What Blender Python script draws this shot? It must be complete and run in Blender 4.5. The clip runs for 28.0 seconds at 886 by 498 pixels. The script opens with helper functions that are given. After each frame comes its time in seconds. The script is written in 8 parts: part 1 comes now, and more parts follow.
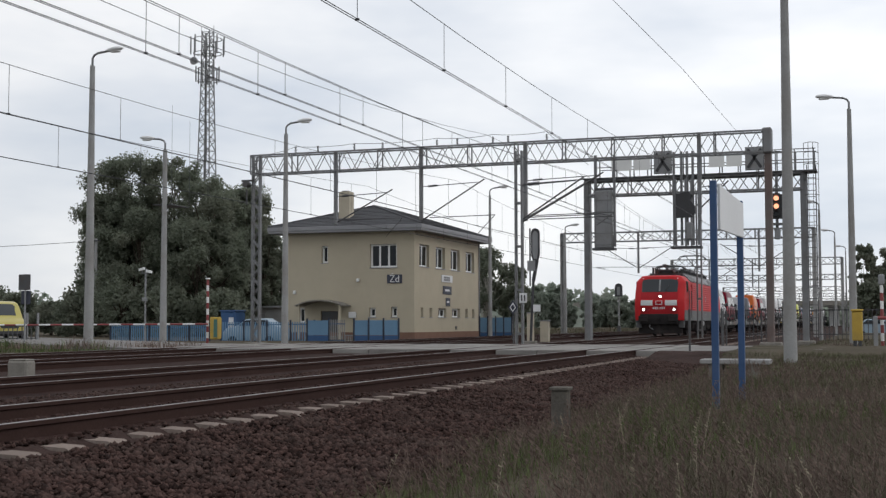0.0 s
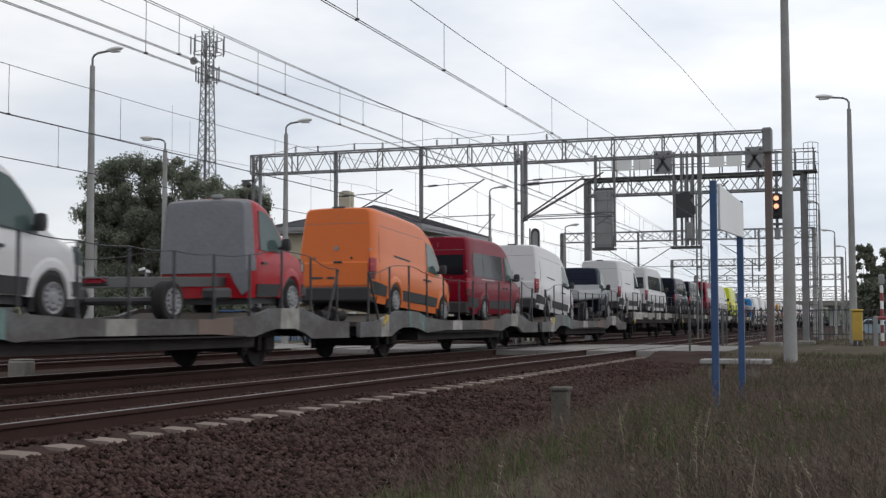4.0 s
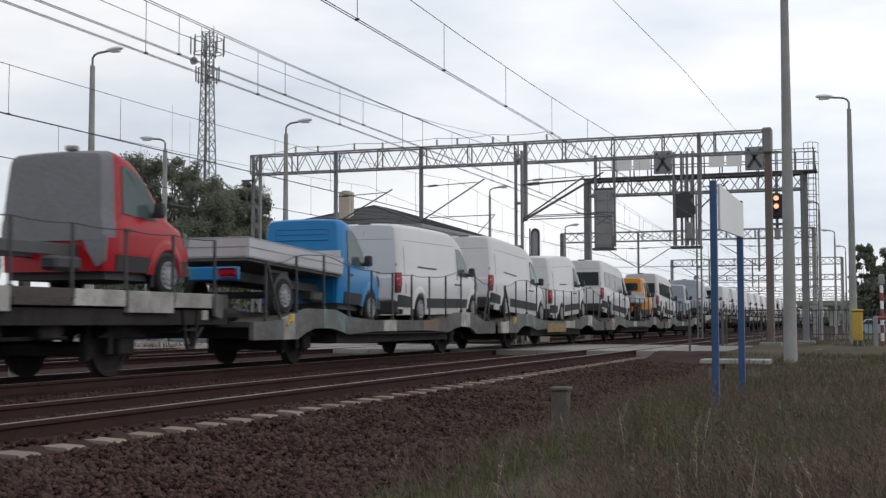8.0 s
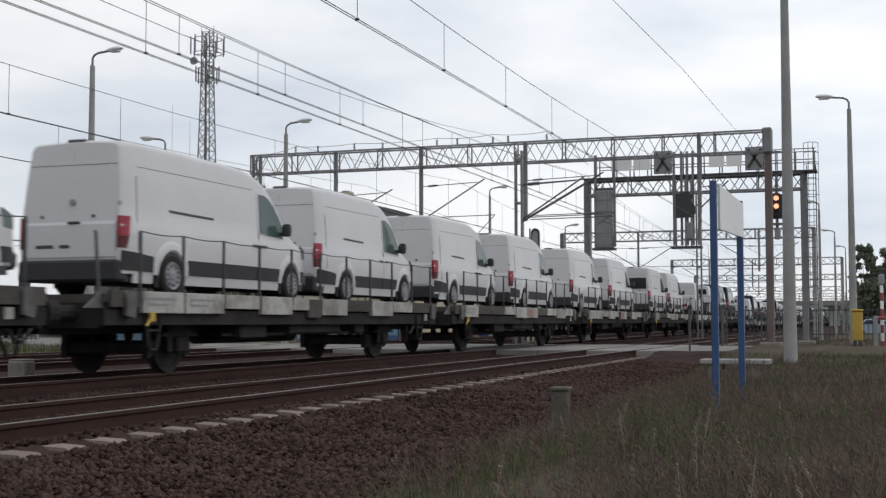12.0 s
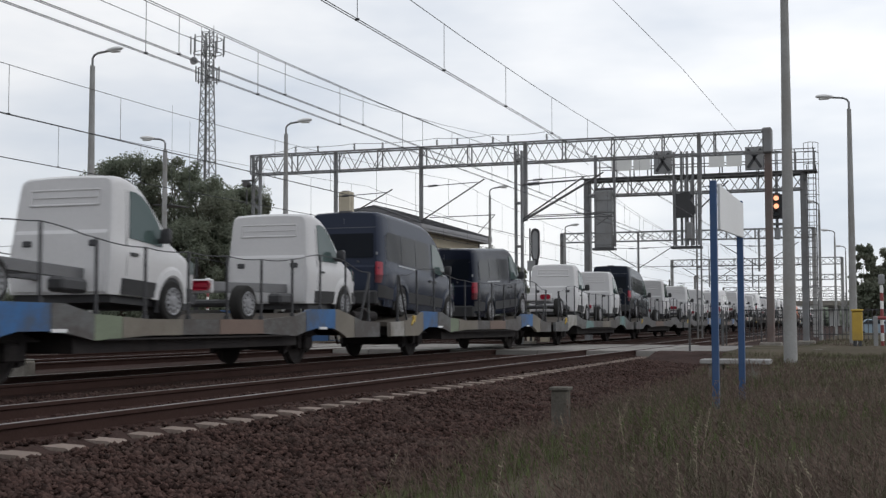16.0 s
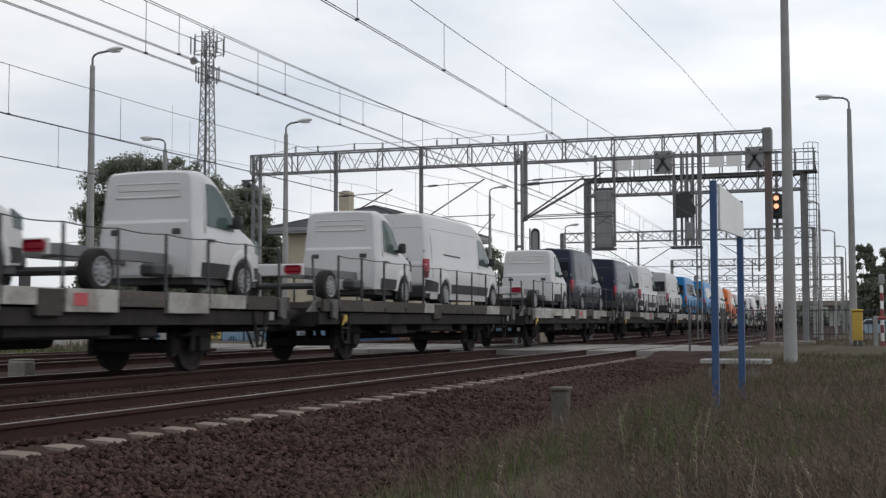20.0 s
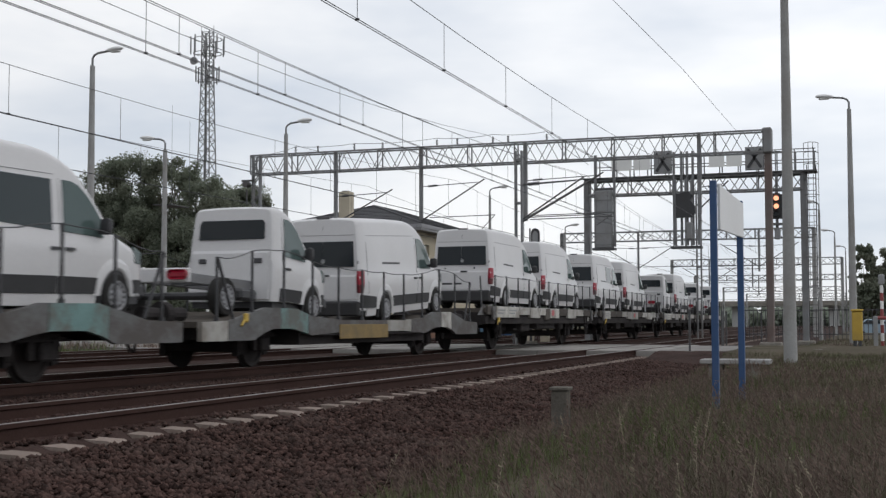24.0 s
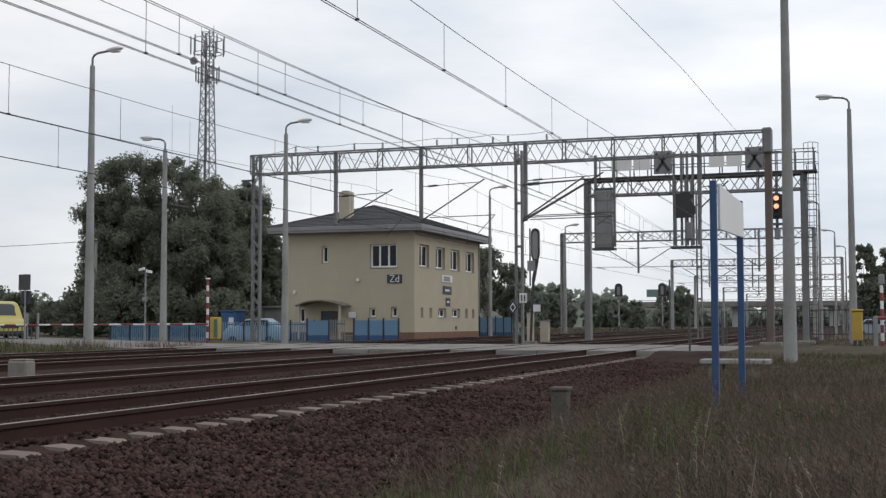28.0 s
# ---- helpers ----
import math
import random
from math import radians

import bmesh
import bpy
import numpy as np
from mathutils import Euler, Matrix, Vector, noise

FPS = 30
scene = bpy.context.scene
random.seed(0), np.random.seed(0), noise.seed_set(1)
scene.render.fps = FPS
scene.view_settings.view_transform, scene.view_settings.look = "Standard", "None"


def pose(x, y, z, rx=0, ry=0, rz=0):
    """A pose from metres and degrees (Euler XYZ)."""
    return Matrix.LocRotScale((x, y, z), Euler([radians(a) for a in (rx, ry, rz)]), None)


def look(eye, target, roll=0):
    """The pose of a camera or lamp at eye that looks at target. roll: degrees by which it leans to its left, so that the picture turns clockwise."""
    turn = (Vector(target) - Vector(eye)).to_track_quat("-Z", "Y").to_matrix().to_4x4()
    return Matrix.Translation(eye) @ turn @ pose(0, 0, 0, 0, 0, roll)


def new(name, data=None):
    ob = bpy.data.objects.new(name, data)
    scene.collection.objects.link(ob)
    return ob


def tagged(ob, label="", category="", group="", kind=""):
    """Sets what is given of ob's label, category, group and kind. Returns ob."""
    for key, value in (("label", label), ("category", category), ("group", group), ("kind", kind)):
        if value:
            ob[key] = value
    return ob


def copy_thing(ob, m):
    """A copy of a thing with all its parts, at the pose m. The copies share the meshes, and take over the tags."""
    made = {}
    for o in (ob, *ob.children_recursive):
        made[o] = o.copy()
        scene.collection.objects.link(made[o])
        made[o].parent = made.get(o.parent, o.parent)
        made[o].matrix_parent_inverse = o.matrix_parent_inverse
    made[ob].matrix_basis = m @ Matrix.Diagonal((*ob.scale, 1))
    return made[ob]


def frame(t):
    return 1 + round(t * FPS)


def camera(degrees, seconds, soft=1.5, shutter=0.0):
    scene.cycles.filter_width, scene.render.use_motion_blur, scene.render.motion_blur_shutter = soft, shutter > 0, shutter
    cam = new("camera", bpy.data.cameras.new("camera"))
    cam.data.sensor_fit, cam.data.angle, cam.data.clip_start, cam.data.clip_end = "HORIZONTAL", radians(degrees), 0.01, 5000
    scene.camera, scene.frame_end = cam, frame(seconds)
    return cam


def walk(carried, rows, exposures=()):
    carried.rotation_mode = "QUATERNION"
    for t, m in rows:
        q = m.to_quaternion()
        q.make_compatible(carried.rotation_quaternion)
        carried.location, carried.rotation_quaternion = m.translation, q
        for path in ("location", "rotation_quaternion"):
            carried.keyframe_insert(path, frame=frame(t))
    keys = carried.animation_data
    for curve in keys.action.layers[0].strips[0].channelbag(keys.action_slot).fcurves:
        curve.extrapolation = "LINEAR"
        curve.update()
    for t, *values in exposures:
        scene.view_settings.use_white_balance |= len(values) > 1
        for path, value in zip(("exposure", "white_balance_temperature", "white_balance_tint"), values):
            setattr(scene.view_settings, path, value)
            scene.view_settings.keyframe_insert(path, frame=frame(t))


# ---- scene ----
# World: metres; the tracks run along Y, rail tops lie at z = 0, the lens stands still beside the near track.
EYE = (0.0, 0.0, 0.825)
cam = camera(39.2, 28.0, 1.35, 0.12)
YAW, PITCH, ROLL = 0.3304, 0.0593, 0.0016
AIM = (-math.sin(YAW) * math.cos(PITCH) * 10, math.cos(YAW) * math.cos(PITCH) * 10, 0.825 + math.sin(PITCH) * 10)
STAND = look(EYE, AIM, -math.degrees(ROLL))
walk(cam, [(0.0, STAND), (28.0, STAND)], [(0.0, 0.0), (2.0, 0.03), (6.0, 0.05), (8.5, 0.04), (11.0, 0.0), (28.0, 0.0)])

# ---- light: an overcast sky and a weak wide sun behind the clouds ----
SUN_EL, SUN_AZ = radians(38), radians(62)
world = bpy.data.worlds.new("overcast_sky")
scene.world = world
world.use_nodes = True
wn, wl = world.node_tree.nodes, world.node_tree.links
wn.clear()
w_out = wn.new("ShaderNodeOutputWorld")
w_bg = wn.new("ShaderNodeBackground")
w_sky = wn.new("ShaderNodeTexSky")
w_sky.sky_type, w_sky.sun_disc = "NISHITA", False
w_sky.sun_elevation, w_sky.sun_rotation = SUN_EL, SUN_AZ
w_gain = wn.new("ShaderNodeMix")
w_gain.data_type, w_gain.blend_type = "RGBA", "MULTIPLY"
w_gain.inputs[0].default_value = 1.0
w_gain.inputs[7].default_value = (0.10, 0.10, 0.10, 1)
w_co = wn.new("ShaderNodeTexCoord")
w_map = wn.new("ShaderNodeMapping")
w_map.inputs["Scale"].default_value = (1.0, 1.0, 3.2)
w_n1 = wn.new("ShaderNodeTexNoise")
w_n1.inputs["Scale"].default_value, w_n1.inputs["Detail"].default_value = 2.6, 5.0
w_n1.inputs["Roughness"].default_value = 0.52
w_ramp = wn.new("ShaderNodeValToRGB")
w_ramp.color_ramp.elements[0].position, w_ramp.color_ramp.elements[0].color = 0.33, (0.60, 0.652, 0.735, 1)
w_ramp.color_ramp.elements[1].position, w_ramp.color_ramp.elements[1].color = 0.60, (0.925, 0.932, 0.948, 1)
w_mix = wn.new("ShaderNodeMix")
w_mix.data_type = "RGBA"
w_mix.inputs[0].default_value = 0.90
wl.new(w_co.outputs["Generated"], w_map.inputs["Vector"])
wl.new(w_map.outputs["Vector"], w_n1.inputs["Vector"])
wl.new(w_n1.outputs["Fac"], w_ramp.inputs["Fac"])
wl.new(w_sky.outputs["Color"], w_gain.inputs[6])
wl.new(w_gain.outputs[2], w_mix.inputs[6])
wl.new(w_ramp.outputs["Color"], w_mix.inputs[7])
# the cloud cover is brighter towards the veiled sun
SUN_DIR = Vector((math.sin(SUN_AZ) * math.cos(SUN_EL), math.cos(SUN_AZ) * math.cos(SUN_EL), math.sin(SUN_EL)))
w_dot = wn.new("ShaderNodeVectorMath")
w_dot.operation = "DOT_PRODUCT"
w_dot.inputs[1].default_value = SUN_DIR
w_fall = wn.new("ShaderNodeMapRange")
w_fall.inputs["From Min"].default_value, w_fall.inputs["From Max"].default_value = -0.9, 0.75
w_fall.inputs["To Min"].default_value, w_fall.inputs["To Max"].default_value = 0.67, 1.10
w_shade = wn.new("ShaderNodeVectorMath")
w_shade.operation = "SCALE"
wl.new(w_co.outputs["Generated"], w_dot.inputs[0])
wl.new(w_dot.outputs["Value"], w_fall.inputs["Value"])
wl.new(w_mix.outputs[2], w_shade.inputs[0])
wl.new(w_fall.outputs["Result"], w_shade.inputs["Scale"])
wl.new(w_shade.outputs[0], w_bg.inputs["Color"])
w_bg.inputs["Strength"].default_value = 1.15
wl.new(w_bg.outputs["Background"], w_out.inputs["Surface"])

sun_data = bpy.data.lights.new("sun", "SUN")
sun_data.energy, sun_data.angle, sun_data.color = 0.35, radians(22), (1.0, 0.96, 0.9)
sun = new("sun", sun_data)
sun.matrix_basis = look(SUN_DIR * 200, (0, 0, 0))
scene.view_settings.exposure = 0.0


# ---- materials ----
def mat(name, color, rough=0.7, metal=0.0, scale=3.0, vary=0.15, fine=40.0, bump=0.0, dirt=None, dirt_amount=0.0,
        per_piece=0.0, per_island=0.0, coat=0.0, stretch=(1, 1, 1), dirt_range=(0.46, 0.68)):
    """A procedural surface: a base colour that varies at two scales, optional dirt patches, bump and piece-to-piece change."""
    m = bpy.data.materials.new(name)
    m.use_nodes = True
    n, l = m.node_tree.nodes, m.node_tree.links
    b = n["Principled BSDF"]
    b.inputs["Roughness"].default_value, b.inputs["Metallic"].default_value = rough, metal
    b.inputs["Coat Weight"].default_value = coat
    b.inputs["Coat Roughness"].default_value = 0.08
    b.inputs["Specular IOR Level"].default_value = 0.06 if rough >= 0.85 else 0.5
    co = n.new("ShaderNodeTexCoord")
    mp = n.new("ShaderNodeMapping")
    mp.inputs["Scale"].default_value = stretch
    l.new(co.outputs["Object"], mp.inputs["Vector"])
    n1, n2 = n.new("ShaderNodeTexNoise"), n.new("ShaderNodeTexNoise")
    n1.inputs["Scale"].default_value, n1.inputs["Detail"].default_value = scale, 4
    n2.inputs["Scale"].default_value, n2.inputs["Detail"].default_value = fine, 3
    l.new(mp.outputs["Vector"], n1.inputs["Vector"])
    l.new(mp.outputs["Vector"], n2.inputs["Vector"])
    ad = n.new("ShaderNodeMath")
    ad.operation = "ADD"
    l.new(n1.outputs["Fac"], ad.inputs[0])
    l.new(n2.outputs["Fac"], ad.inputs[1])
    rng = n.new("ShaderNodeMapRange")
    rng.inputs["From Min"].default_value, rng.inputs["From Max"].default_value = 0.6, 1.4
    rng.inputs["To Min"].default_value, rng.inputs["To Max"].default_value = 1 - vary, 1 + vary
    l.new(ad.outputs[0], rng.inputs["Value"])
    value = rng.outputs["Result"]
    if per_piece or per_island:
        oi = n.new("ShaderNodeObjectInfo") if per_piece else n.new("ShaderNodeNewGeometry")
        spread = per_piece or per_island
        pr = n.new("ShaderNodeMapRange")
        pr.inputs["To Min"].default_value, pr.inputs["To Max"].default_value = 1 - spread, 1 + spread
        l.new(oi.outputs["Random" if per_piece else "Random Per Island"], pr.inputs["Value"])
        mu = n.new("ShaderNodeMath")
        mu.operation = "MULTIPLY"
        l.new(value, mu.inputs[0])
        l.new(pr.outputs["Result"], mu.inputs[1])
        value = mu.outputs[0]
    mul = n.new("ShaderNodeMix")
    mul.data_type, mul.blend_type = "RGBA", "MULTIPLY"
    mul.inputs[0].default_value = 1.0
    mul.inputs[6].default_value = (*color, 1)
    cb = n.new("ShaderNodeCombineColor")
    for k in range(3):
        l.new(value, cb.inputs[k])
    l.new(cb.outputs[0], mul.inputs[7])
    out = mul.outputs[2]
    if dirt:
        dn = n.new("ShaderNodeTexNoise")
        dn.inputs["Scale"].default_value, dn.inputs["Detail"].default_value = scale * 0.6, 6
        dn.inputs["Roughness"].default_value = 0.7
        l.new(mp.outputs["Vector"], dn.inputs["Vector"])
        dr = n.new("ShaderNodeMapRange")
        dr.inputs["From Min"].default_value, dr.inputs["From Max"].default_value = dirt_range
        dr.inputs["To Max"].default_value = dirt_amount
        l.new(dn.outputs["Fac"], dr.inputs["Value"])
        dm = n.new("ShaderNodeMix")
        dm.data_type = "RGBA"
        dm.inputs[7].default_value = (*dirt, 1)
        l.new(dr.outputs["Result"], dm.inputs[0])
        l.new(out, dm.inputs[6])
        out = dm.outputs[2]
    l.new(out, b.inputs["Base Color"])
    if bump:
        bp = n.new("ShaderNodeBump")
        bp.inputs["Strength"].default_value, bp.inputs["Distance"].default_value = bump, 0.02
        l.new(n2.outputs["Fac"], bp.inputs["Height"])
        l.new(bp.outputs["Normal"], b.inputs["Normal"])
    return m


def glow(name, color, strength):
    m = bpy.data.materials.new(name)
    m.use_nodes = True
    b = m.node_tree.nodes["Principled BSDF"]
    b.inputs["Base Color"].default_value = (*color, 1)
    b.inputs["Emission Color"].default_value = (*color, 1)
    b.inputs["Emission Strength"].default_value = strength
    return m


def glass(name, color=(0.016, 0.02, 0.023), rough=0.05, spec=0.24):
    """Dark tinted glazing: a glossy dark pane."""
    m = bpy.data.materials.new(name)
    m.use_nodes = True
    b = m.node_tree.nodes["Principled BSDF"]
    b.inputs["Base Color"].default_value = (*color, 1)
    b.inputs["Roughness"].default_value = rough
    b.inputs["IOR"].default_value = 1.5
    b.inputs["Specular IOR Level"].default_value = spec
    return m


M_STEEL = mat("galvanised_steel", (0.20, 0.205, 0.21), 0.6, 0.3, 1.5, 0.15, 30, dirt=(0.12, 0.09, 0.07), dirt_amount=0.4)
M_DARKSTEEL = mat("dark_painted_steel", (0.075, 0.077, 0.08), 0.6, 0.1, 2.0, 0.2, 30, dirt=(0.09, 0.06, 0.045), dirt_amount=0.4)
M_RUST = mat("rusty_steel", (0.10, 0.055, 0.04), 0.8, 0.0, 2.0, 0.25, 40, dirt=(0.05, 0.035, 0.03), dirt_amount=0.6)
M_RAILSIDE = mat("rail_web_rust", (0.046, 0.027, 0.023), 0.85, 0.0, 2.0, 0.2, 40)
M_RAILTOP = mat("rail_head_polished", (0.27, 0.25, 0.24), 0.44, 1.0, 1.0, 0.1, 20)
M_WIRE = mat("copper_wire_weathered", (0.06, 0.06, 0.065), 0.6, 0.3, 1.0, 0.1, 20)
M_CONC = mat("pole_concrete", (0.31, 0.31, 0.305), 0.9, 0.0, 1.2, 0.14, 25, bump=0.2, dirt=(0.2, 0.18, 0.16), dirt_amount=0.5)
M_CONC2 = mat("old_concrete", (0.24, 0.225, 0.20), 0.95, 0.0, 3.0, 0.2, 40, bump=0.4, dirt=(0.10, 0.09, 0.07), dirt_amount=0.6)
M_CONC3 = mat("dark_weathered_concrete", (0.13, 0.12, 0.105), 0.95, 0.0, 4.0, 0.25, 40, bump=0.4, dirt=(0.07, 0.062, 0.05), dirt_amount=0.6)
M_SLEEPER = mat("concrete_sleeper", (0.25, 0.205, 0.18), 0.95, 0.0, 2.0, 0.18, 35, bump=0.3, dirt=(0.13, 0.09, 0.07),
                dirt_amount=0.55, per_piece=0.14)
M_STONE = mat("ballast_stone", (0.052, 0.032, 0.0275), 0.95, 0.0, 2.2, 0.4, 60, bump=0.6, dirt=(0.10, 0.072, 0.063), dirt_amount=0.7, per_island=0.7)
M_BALLAST = mat("ballast_bed", (0.048, 0.031, 0.027), 0.98, 0.0, 1.2, 0.3, 26, bump=1.0, dirt=(0.014, 0.009, 0.008), dirt_amount=0.7)
M_SOIL = mat("grassy_soil", (0.082, 0.068, 0.050), 0.98, 0.0, 0.5, 0.35, 9, bump=0.8, dirt=(0.03, 0.035, 0.014), dirt_amount=0.7)
M_DIRT = mat("bare_dirt", (0.098, 0.076, 0.058), 0.98, 0.0, 1.2, 0.3, 20, bump=0.6, dirt=(0.055, 0.04, 0.033), dirt_amount=0.8)
M_ROAD = mat("worn_asphalt", (0.215, 0.205, 0.195), 0.9, 0.0, 0.7, 0.13, 60, bump=0.25, dirt=(0.13, 0.12, 0.11), dirt_amount=0.6)
M_PANEL = mat("crossing_slab", (0.25, 0.24, 0.225), 0.9, 0.0, 1.0, 0.15, 40, bump=0.25, dirt=(0.12, 0.10, 0.09), dirt_amount=0.6, per_piece=0.1)
M_WALL = mat("cream_render", (0.45, 0.40, 0.305), 0.92, 0.0, 0.6, 0.06, 60, bump=0.12, dirt=(0.39, 0.345, 0.265), dirt_amount=0.5)
M_PLINTH = mat("brown_plinth", (0.20, 0.12, 0.09), 0.85, 0.0, 2.0, 0.15, 30)
M_ROOF = mat("dark_roof_tile", (0.055, 0.055, 0.06), 0.75, 0.0, 2.0, 0.2, 30, bump=0.3, per_piece=0.12)
M_FASCIA = mat("grey_eaves", (0.25, 0.25, 0.26), 0.7, 0.0, 2.0, 0.1, 30)
M_CHIMNEY = mat("chimney_render", (0.47, 0.42, 0.33), 0.92, 0.0, 1.0, 0.1, 40, dirt=(0.3, 0.27, 0.22), dirt_amount=0.5)
M_FRAME = mat("white_window_frame", (0.76, 0.76, 0.74), 0.5, 0.0, 2.0, 0.05, 30)
M_BLIND = mat("pale_blind", (0.34, 0.33, 0.29), 0.8, 0.0, 2.0, 0.12, 20)
M_SIGNW = mat("white_sign", (0.66, 0.66, 0.66), 0.55, 0.0, 1.5, 0.05, 30)
M_SIGNN = mat("navy_sign", (0.035, 0.04, 0.06), 0.5, 0.0, 1.5, 0.08, 30)
M_SIGNF = mat("grey_green_sign", (0.16, 0.23, 0.21), 0.6, 0.0, 1.5, 0.08, 30)
M_SIGNG = mat("green_sign", (0.06, 0.16, 0.13), 0.5, 0.0, 1.5, 0.08, 30)
M_GREYBOX = mat("grey_cabinet", (0.24, 0.245, 0.25), 0.65, 0.0, 2.0, 0.1, 30, dirt=(0.16, 0.14, 0.12), dirt_amount=0.4)
M_BLUE = mat("blue_post_paint", (0.022, 0.066, 0.165), 0.5, 0.0, 3.0, 0.12, 40, dirt=(0.05, 0.08, 0.16), dirt_amount=0.5)
M_FENCE = mat("blue_fence_panel", (0.12, 0.23, 0.35), 0.6, 0.0, 1.0, 0.12, 30, per_piece=0.08)
M_FPOST = mat("dark_fence_post", (0.022, 0.032, 0.055), 0.6, 0.0, 1.0, 0.12, 30)
M_FENCED = mat("dark_blue_fence", (0.03, 0.085, 0.20), 0.6, 0.0, 1.0, 0.12, 30)
M_RED = mat("signal_red", (0.23, 0.045, 0.045), 0.5, 0.0, 2.0, 0.1, 30)
M_WHITE = mat("white_paint", (0.72, 0.72, 0.71), 0.5, 0.0, 2.0, 0.06, 30)
M_YELLOW = mat("yellow_cabinet", (0.46, 0.31, 0.05), 0.55, 0.0, 2.0, 0.1, 30, dirt=(0.25, 0.18, 0.07), dirt_amount=0.4)
M_BLACK = mat("black_plastic", (0.040, 0.040, 0.043), 0.6, 0.0, 3.0, 0.15, 40)
M_RUBBER = mat("tyre_rubber", (0.034, 0.033, 0.032), 0.85, 0.0, 3.0, 0.2, 40)
M_RIM = mat("steel_rim_silver", (0.23, 0.23, 0.24), 0.42, 0.3, 4.0, 0.1, 30)
M_GLASS = glass("dark_glass")
# base colour greyed to hold part of the sky's reflection
M_WSCREEN = glass("greyed_windscreen_glass", (0.045, 0.05, 0.055), 0.08)
M_SOOT = mat("sooty_running_gear", (0.034, 0.031, 0.031), 0.85, 0.0, 2.5, 0.3, 30, dirt=(0.058, 0.049, 0.045), dirt_amount=0.6)
M_FADEDRED = mat("faded_red_mark", (0.42, 0.075, 0.085), 0.7, 0.0, 3.0, 0.2, 40)
M_GLASS2 = glass("tinted_side_glass", (0.026, 0.036, 0.038))
M_PRIVACY = glass("black_privacy_glass", (0.006, 0.008, 0.012), 0.08, 0.10)
M_PANE = glass("house_window_glass", (0.016, 0.018, 0.021), 0.06)
M_TRIM = mat("grained_bumper_plastic", (0.026, 0.026, 0.028), 0.7, 0.0, 3.0, 0.15, 40, dirt=(0.040, 0.038, 0.036), dirt_amount=0.5)
M_SEAM = mat("panel_gap_and_crease_shade", (0.15, 0.15, 0.155), 0.7, 0.0, 3.0, 0.1, 40)
M_FRAMEGREY = mat("primer_frame_grey", (0.15, 0.15, 0.155), 0.6, 0.1, 2.0, 0.2, 30)
# opaque pane; its pale base colour stands for daylight seen through the cab
M_CABGLASS = glass("lightened_cab_glass", (0.072, 0.102, 0.098), 0.04)
M_TAILDARK = mat("smoked_tail_lens", (0.10, 0.006, 0.012), 0.3, 0.0, 3.0, 0.06, 30)
M_TAIL = mat("red_tail_lens", (0.27, 0.004, 0.02), 0.3, 0.0, 3.0, 0.06, 30)


def leafy(name, color, other):
    """Leaves that let part of the light through."""
    m = mat(name, color, 0.7, 0.0, 0.35, 0.4, 5.0, dirt=other, dirt_amount=0.8)
    n, l = m.node_tree.nodes, m.node_tree.links
    p = n["Principled BSDF"]
    tr, mx = n.new("ShaderNodeBsdfTranslucent"), n.new("ShaderNodeMixShader")
    l.new(p.inputs["Base Color"].links[0].from_socket, tr.inputs["Color"])
    mx.inputs[0].default_value = 0.55
    l.new(p.outputs[0], mx.inputs[1])
    l.new(tr.outputs[0], mx.inputs[2])
    l.new(mx.outputs[0], n["Material Output"].inputs["Surface"])
    return m


M_LEAF = leafy("dark_leaves", (0.172, 0.194, 0.142), (0.20, 0.20, 0.15))
# distance haze is mixed into this base colour, so it is paler than foliage
M_LEAF_HAZE = leafy("haze_paled_leaves", (0.28, 0.32, 0.26), (0.31, 0.32, 0.27))
M_WGREEN = mat("wagon_olive_patch", (0.16, 0.19, 0.13), 0.75, 0.0, 2.0, 0.15, 30, dirt=(0.11, 0.10, 0.08), dirt_amount=0.6)
M_WBEIGE = mat("wagon_beige_patch", (0.17, 0.152, 0.125), 0.8, 0.0, 2.0, 0.15, 30, dirt=(0.12, 0.10, 0.08), dirt_amount=0.6)
M_BARK = mat("tree_bark", (0.085, 0.07, 0.055), 0.95, 0.0, 2.0, 0.25, 20, bump=0.6)
M_BIRCH = mat("birch_bark", (0.42, 0.40, 0.36), 0.9, 0.0, 4.0, 0.3, 20)
M_GRASS = mat("dry_grass", (0.128, 0.101, 0.082), 0.9, 0.0, 0.6, 0.3, 1.6, dirt=(0.082, 0.094, 0.048), dirt_amount=0.9, dirt_range=(0.44, 0.60), per_island=0.4)
M_GRASSG = mat("green_grass", (0.082, 0.108, 0.040), 0.9, 0.0, 0.8, 0.3, 2.0, dirt=(0.105, 0.098, 0.062), dirt_amount=0.8, dirt_range=(0.48, 0.66), per_island=0.45)
M_GRASS2 = mat("seed_heads", (0.150, 0.112, 0.094), 0.95, 0.0, 0.5, 0.3, 6.0, per_island=0.4)
M_STRAW = mat("pale_straw", (0.27, 0.235, 0.175), 0.95, 0.0, 0.5, 0.25, 6.0, per_island=0.3)
# concrete colour raised to include the haze over the distant viaduct
M_BRIDGE = mat("haze_paled_concrete", (0.44, 0.44, 0.43), 0.9, 0.0, 0.2, 0.12, 4.0)
M_WOOD = mat("wagon_side_wood", (0.088, 0.079, 0.072), 0.9, 0.0, 3.0, 0.25, 40, stretch=(1, 0.15, 1), per_piece=0.2)
M_WPANEL = mat("wagon_pale_panel", (0.36, 0.35, 0.325), 0.75, 0.0, 2.5, 0.16, 40, dirt=(0.15, 0.13, 0.11), dirt_amount=0.8, per_piece=0.25, dirt_range=(0.44, 0.64))
